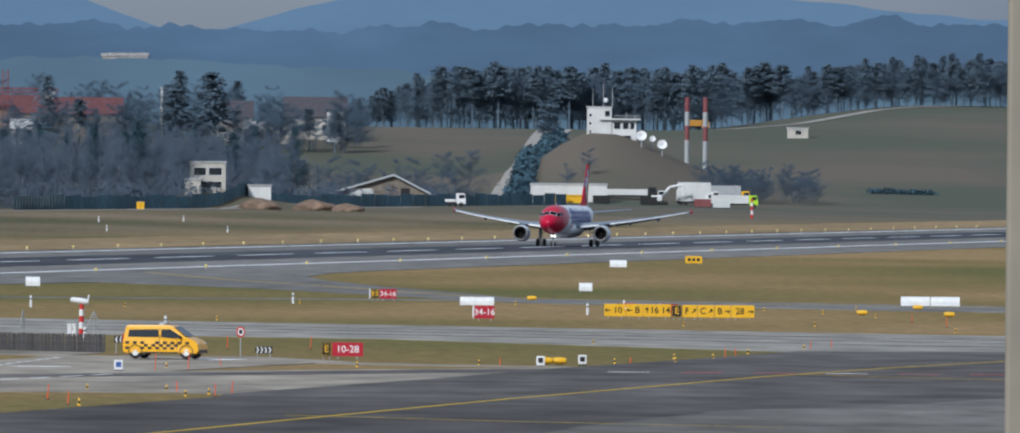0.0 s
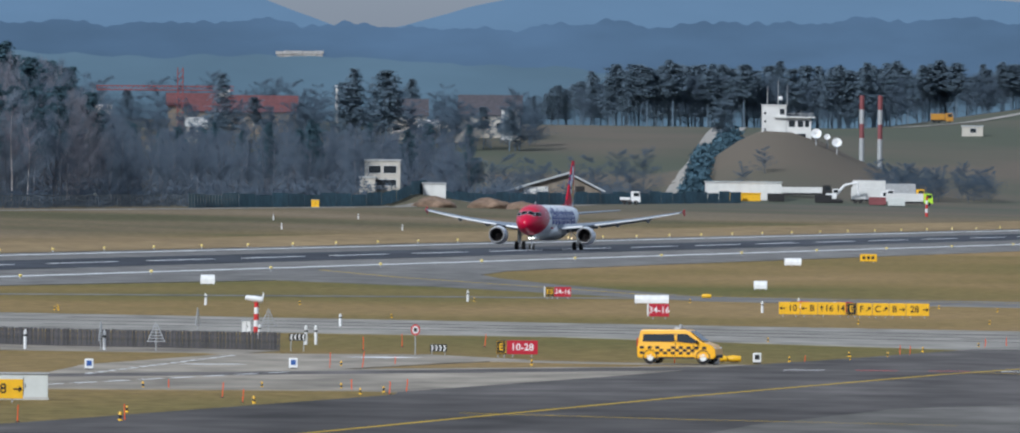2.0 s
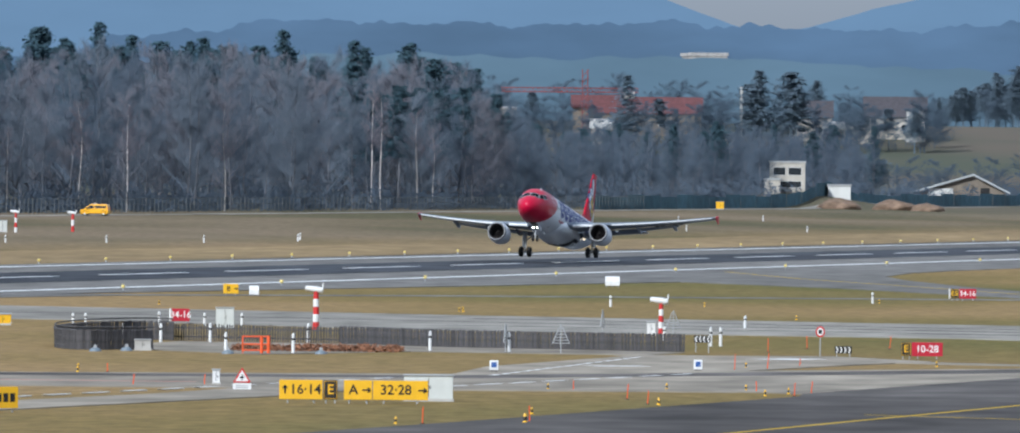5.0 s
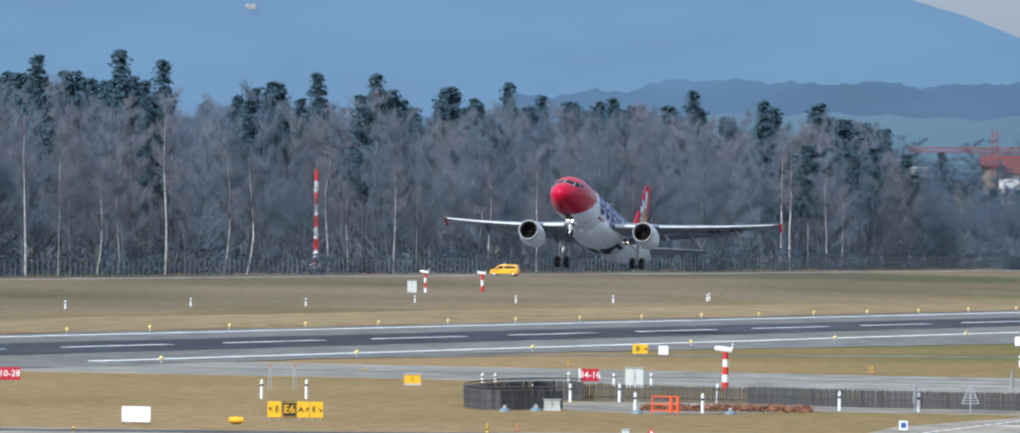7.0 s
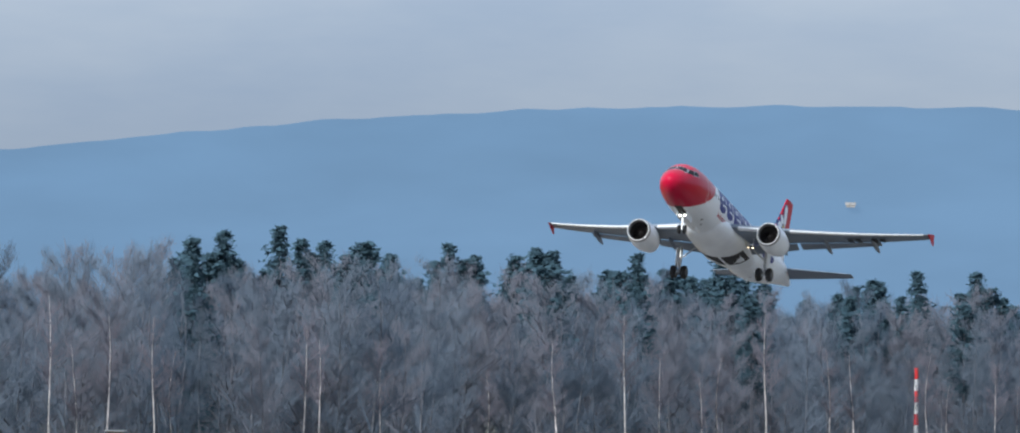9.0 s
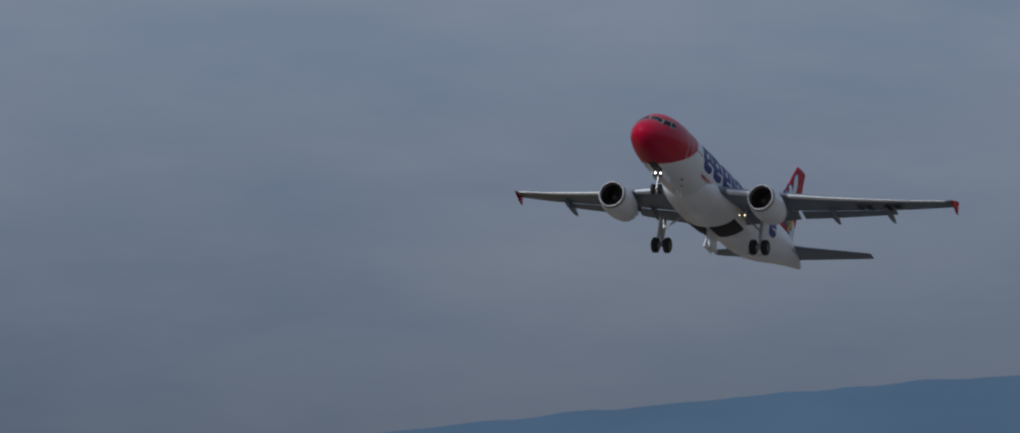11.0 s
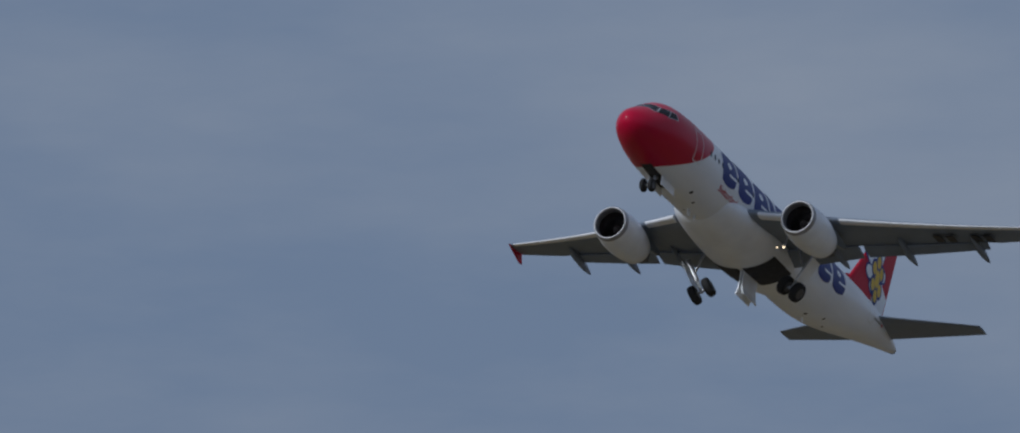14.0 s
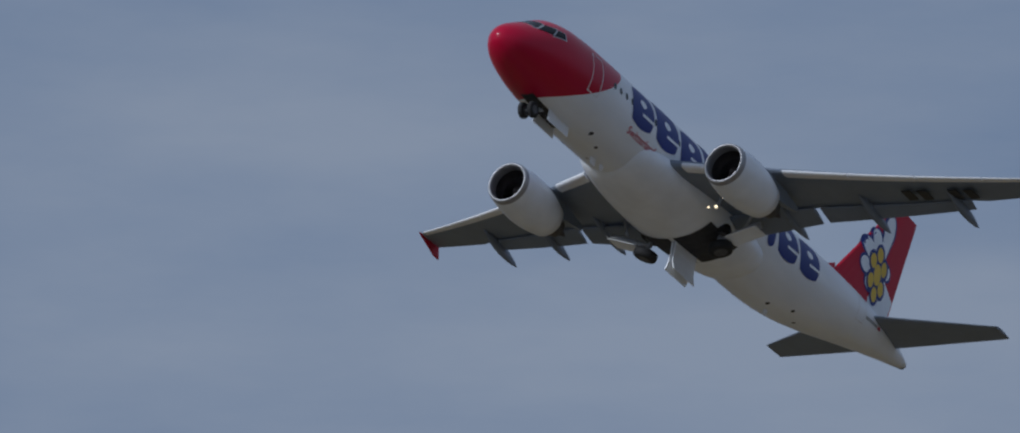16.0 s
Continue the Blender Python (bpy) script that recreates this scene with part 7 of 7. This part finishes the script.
def far_woods():
    rng = np.random.default_rng(21)
    wood, twig, needle = [], [], []

    def grow(u, r, k, conifer):
        x, y = away(u, r)
        z = ground_z(x, y) - 0.3
        t = rng.random() * 6.28
        a, b = (CONI if conifer else BARE)[rng.integers(0, 4)]
        (needle if conifer else wood).append(turned(a, x, y, z, t, k))
        (needle if conifer else twig).append(turned(b, x, y, z, t, k, 1.8))

    for row in range(3):
        for u in np.arange(-900, 235, 11):
            top = 0.62 if -420 < u < 90 else 0.50
            if u > 90:
                top = 0.62 * (1 - (u - 90) / 300)
            grow(u + rng.uniform(-8, 8), 3520 + (130 if u < -330 else 0) + 25 * row + rng.uniform(-8, 8), top * rng.uniform(0.8, 1.1), rng.random() < 0.62)
    for u in np.arange(225, 900, 9):
        grow(u + rng.uniform(-7, 7), 3235 + rng.uniform(-12, 25), rng.uniform(0.34, 0.5), rng.random() < 0.05)
    for u in np.arange(240, 960, 26):
        grow(u + rng.uniform(-7, 7), 3340 + rng.uniform(-12, 25), rng.uniform(0.35, 0.6), rng.random() < 0.12)
    for u, k, c in ((460, 0.78, True), (452, 0.66, True), (510, 0.72, True), (522, .66, True), (712, 0.66, True), (360, 0.6, False), (355, .62, False), (255, 0.66, False), (262, .6, False), (585, .62, False), (575, .6, False), (-55, 0.55, True), (1040, .5, False)):
        grow(u, 3225, k, c)
    for u in np.arange(60, 420, 22):
        grow(u + rng.uniform(-7, 7), 2830 + rng.uniform(-10, 60), rng.uniform(0.3, 0.52), rng.random() < 0.12)
    for u in list(np.arange(-395, -295, 6)) + list(np.arange(-470, -420, 7)) + [-88, -120]:      # thicket on the slope
        grow(u + rng.uniform(-3, 3), 3000 + rng.uniform(-8, 20), rng.uniform(0.28, 0.42), False)
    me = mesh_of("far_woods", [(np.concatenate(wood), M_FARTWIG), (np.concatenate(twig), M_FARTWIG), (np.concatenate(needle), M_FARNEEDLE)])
    return tagged(new("far_woods", me), "far belts of conifers and bare trees, blue with haze", "forest", kind="stuff")


far_woods()


# ---- perimeter fence under the wood ----
fence = thing("perimeter_fence", Matrix(), "tall grey mesh fence along the perimeter road", "fence")
rgf = []
for k in range(640):
    s_ = -560 + 2.6 * k
    x, y = on_runway(s_, -193.5)
    if y < 500:
        continue
    z = ground_z(x, y)
    rgf += [np.array([x - 0.05, y, z]), np.array([x + 0.05, y, z]), np.array([x + 0.05, y, z + 2.5]), np.array([x - 0.05, y, z]), np.array([x + 0.05, y, z + 2.5]), np.array([x - 0.05, y, z + 2.5])]
pm = mesh_of("fence_posts", [(np.array(rgf), M_FENCE)])
fp = shared("fence_mesh", pm, fence, Matrix())
tagged(fp, "row of grey fence posts", kind="stuff")
for z0 in (0.6, 1.5, 2.4):
    bm = B()
    prev = None
    for k in range(70):
        x, y = on_runway(-560 + 24 * k, -193.5)
        if y < 500:
            break
        v = [bm.verts.new((x, y, ground_z(x, y) + z0 - 0.025)), bm.verts.new((x, y, ground_z(x, y) + z0 + 0.025))]
        if prev:
            bm.faces.new((prev[0], v[0], v[1], prev[1]))
        prev = v
    part("wire", bm, M_FENCE, fence)

# green-netted stretch of the fence, before the wood
net = thing("screened_fence", Matrix(), "dark teal netted fence below the trees", "fence")
M_NET = mat("dark teal netting", (0.06, 0.125, 0.155), 0.9, grain=0.25, scale=0.6, coarse=0.3, coarse_scale=0.05)
for k in range(40):
    s_ = -1120 + 15 * k
    bm = B()
    (xa, ya), (xb, yb) = on_runway(s_, -194.5), on_runway(s_ + 14.7, -194.5)
    za, zb = ground_z(xa, ya), ground_z(xb, yb)
    top = 2.5 + 0.25 * math.sin(k * 2.1)
    loft(bm, [[Vector((x, y - 0.05, z)), Vector((x, y + 0.05, z)), Vector((x, y + 0.05, z + top)), Vector((x, y - 0.05, z + top))] for x, y, z in ((xa, ya, za), (xb, yb, zb))])
    part("net_panel", bm, M_NET, net)

# hunter's hide at the wood's edge
x, y = on_runway(300, -201)
s = thing("raised_hide", pose(x, y, ground_z(x, y)), "small wooden raised hide at the wood's edge", "hide")
for sx in (-0.8, 0.8):
    for sy in (-0.8, 0.8):
        bm = B(); rod(bm, (sx * 1.2, sy * 1.2, 0), (sx, sy, 4.0), 0.08, seg=6); part("leg", bm, M_BROWNWALL, s)
bm = B(); box(bm, -1, -1, 4, 1, 1, 5.8); hb = part("cabin", bm, M_BROWNWALL, s)
bm = B(); box(bm, -0.7, -1.04, 4.9, 0.7, -1.0, 5.4); part("opening", bm, M_BLACK, hb)
bm = B(); box(bm, -1.2, -1.2, 5.8, 1.2, 1.2, 6.0); part("roof", bm, M_PALEROOF, s)

M_FARM = mat("muted pale render", (0.30, 0.285, 0.27), 0.9, grain=0.3, scale=0.8)
# distant pale houses, sized to fit the camera's view and stuck into the backdrop sheets
for u, e, w, r in ((618, 165, 5, 4299), (588, 166, 13, 4299), (1922, 322, 3.4, 4899)):
    x, y = away(u, r)
    s = thing("far_farmhouse", pose(x, y, EYE_H + e / 19330 * r - 1.2, 0, 0, math.degrees(u / 19330)), "tiny pale farmhouse on the distant slope", "building", "far farmhouses")
    bm = B(); box(bm, -w / 2, -1.5, 0, w / 2, 3, 0.9); part("wall", bm, M_FARM, s)
    bm = B(); loft(bm, [[Vector((xx, -1.7, 0.9)), Vector((xx, 3.2, 0.9)), Vector((xx, 0.7, 2.0))] for xx in (-w / 2 - 0.4, w / 2 + 0.4)]); part("roof", bm, M_FARM, s)

# window post of the terrace, placed 30 m out to fit the view's right edge
x, y = away(-763, 30)
jamb = thing("terrace_post", pose(0.0, 0, 0), "pale painted post at the terrace edge", "post")
bm = B(); box(bm, x - 0.0, y - 0.03, 0, x + 0.09, y + 0.03, 14, 0.01); part("shaft", bm, mat("beige painted post", (0.25, 0.22, 0.17), 0.7, grain=0.1, scale=4), jamb)
bm = B(); box(bm, x - 0.04, y - 0.08, 0, x + 0.12, y + 0.08, 0.1); part("foot", bm, M_GREY, jamb)


# ---- everything that moves ----
PLANE = [(0.00, 8.14, 1777.92, 3.80, 0.20, 0.00, -99.39), (0.50, 2.01, 1743.40, 3.80, 0.20, -0.01, -99.40), (1.00, -4.52, 1706.64, 3.80, 0.21, -0.02, -99.41),
         (1.50, -10.90, 1670.73, 3.80, 0.32, -0.04, -99.42), (2.00, -17.63, 1632.85, 3.82, 0.47, -0.05, -99.43), (2.50, -24.29, 1595.40, 3.85, 1.21, -0.07, -99.44),
         (3.00, -31.20, 1556.50, 3.89, 2.65, -0.10, -99.45), (3.75, -41.56, 1498.18, 3.97, 4.91, -0.15, -99.46), (4.50, -51.98, 1439.54, 4.20, 6.91, -0.20, -99.48),
         (5.00, -59.05, 1399.78, 4.50, 8.06, -0.25, -99.49), (5.50, -66.27, 1359.14, 5.22, 9.15, -0.31, -99.50), (6.00, -73.67, 1317.12, 6.37, 10.27, -0.42, -99.54),
         (6.50, -80.83, 1276.45, 8.05, 11.33, -0.55, -99.59), (7.00, -88.27, 1234.15, 10.60, 12.29, -0.71, -99.63), (7.50, -95.42, 1193.53, 13.56, 13.13, -0.91, -99.67),
         (8.00, -102.87, 1151.16, 17.45, 13.89, -1.14, -99.71), (8.50, -110.00, 1110.67, 21.67, 14.54, -1.36, -99.76), (9.00, -117.39, 1068.69, 26.83, 15.30, -1.55, -99.80),
         (9.50, -124.18, 1030.24, 31.73, 15.62, -1.59, -99.73), (10.25, -134.75, 970.43, 38.62, 15.69, -1.58, -99.62), (11.00, -145.24, 911.07, 45.84, 15.70, -1.50, -99.51),
         (11.50, -152.19, 871.74, 51.35, 15.90, -1.39, -99.44), (12.00, -159.10, 832.61, 57.57, 16.22, -1.20, -99.37), (12.50, -165.98, 793.68, 64.18, 16.57, -0.98, -99.30),
         (13.00, -172.82, 754.78, 70.81, 16.89, -0.76, -99.25), (13.50, -179.63, 716.05, 77.43, 17.07, -0.62, -99.20), (14.00, -186.41, 677.48, 84.11, 17.23, -0.53, -99.15),
         (14.50, -193.16, 639.04, 90.68, 17.35, -0.47, -99.10), (15.00, -200.06, 601.03, 97.13, 17.46, -0.49, -99.02), (15.50, -206.96, 563.10, 103.47, 17.53, -0.52, -98.93),
         (16.00, -213.84, 525.18, 109.82, 17.60, -0.52, -98.85)]
VAN = [(0.0, -19.8, 724.0, -15), (0.5, -15.3, 720.5, -15), (1.0, -10.4, 716.3, -15), (1.5, -5.5, 712.2, -14), (2.0, -0.2, 708.8, -13),
       (2.5, 4.9, 706.4, -12), (3.0, 10.7, 704.4, -11), (16.0, 150.0, 680.0, -10)]


def motions():
    walk(airliner, [(t, pose(x, y, z, roll, -pitch, head)) for t, x, y, z, pitch, roll, head in PLANE])
    walk(follow_van, [(t, pose(x, y, 0.12, 0, 0, a)) for t, x, y, a in VAN])
    walk(nose_gear, [(t, pose(12.43, 0, -1.7, 0, a, 0)) for t, a in NOSE_SWING])
    for leg, side in ((gear_port, 1), (gear_starboard, -1)):
        walk(leg, [(t, pose(-0.3, 3.8 * side, -1.25 - 0.4 * ease((t - 5.0) / 1.6), a * side, 0, 0)) for t, a in MAIN_SWING])
    for door, side in ((door_port, 1), (door_starboard, -1)):
        walk(door, [(t, pose(-0.4, 0.14 * side, -2.4, a * side, 0, 0)) for t, a in DOOR_SWING])
    walk(far_truck, [(t, far_pose(-288 - 53 * t, 3490)) for t in (0, 2, 4, 6, 8, 10, 12, 14, 16)])
    for wheel in van_wheels:
        base = wheel.location.copy()
        rows = []
        for i in range(0, 65):
            t = i * 0.25
            rows.append((t, pose(base.x, base.y, base.z, 0, 80 * i, 0)))
        walk(wheel, rows)


motions()
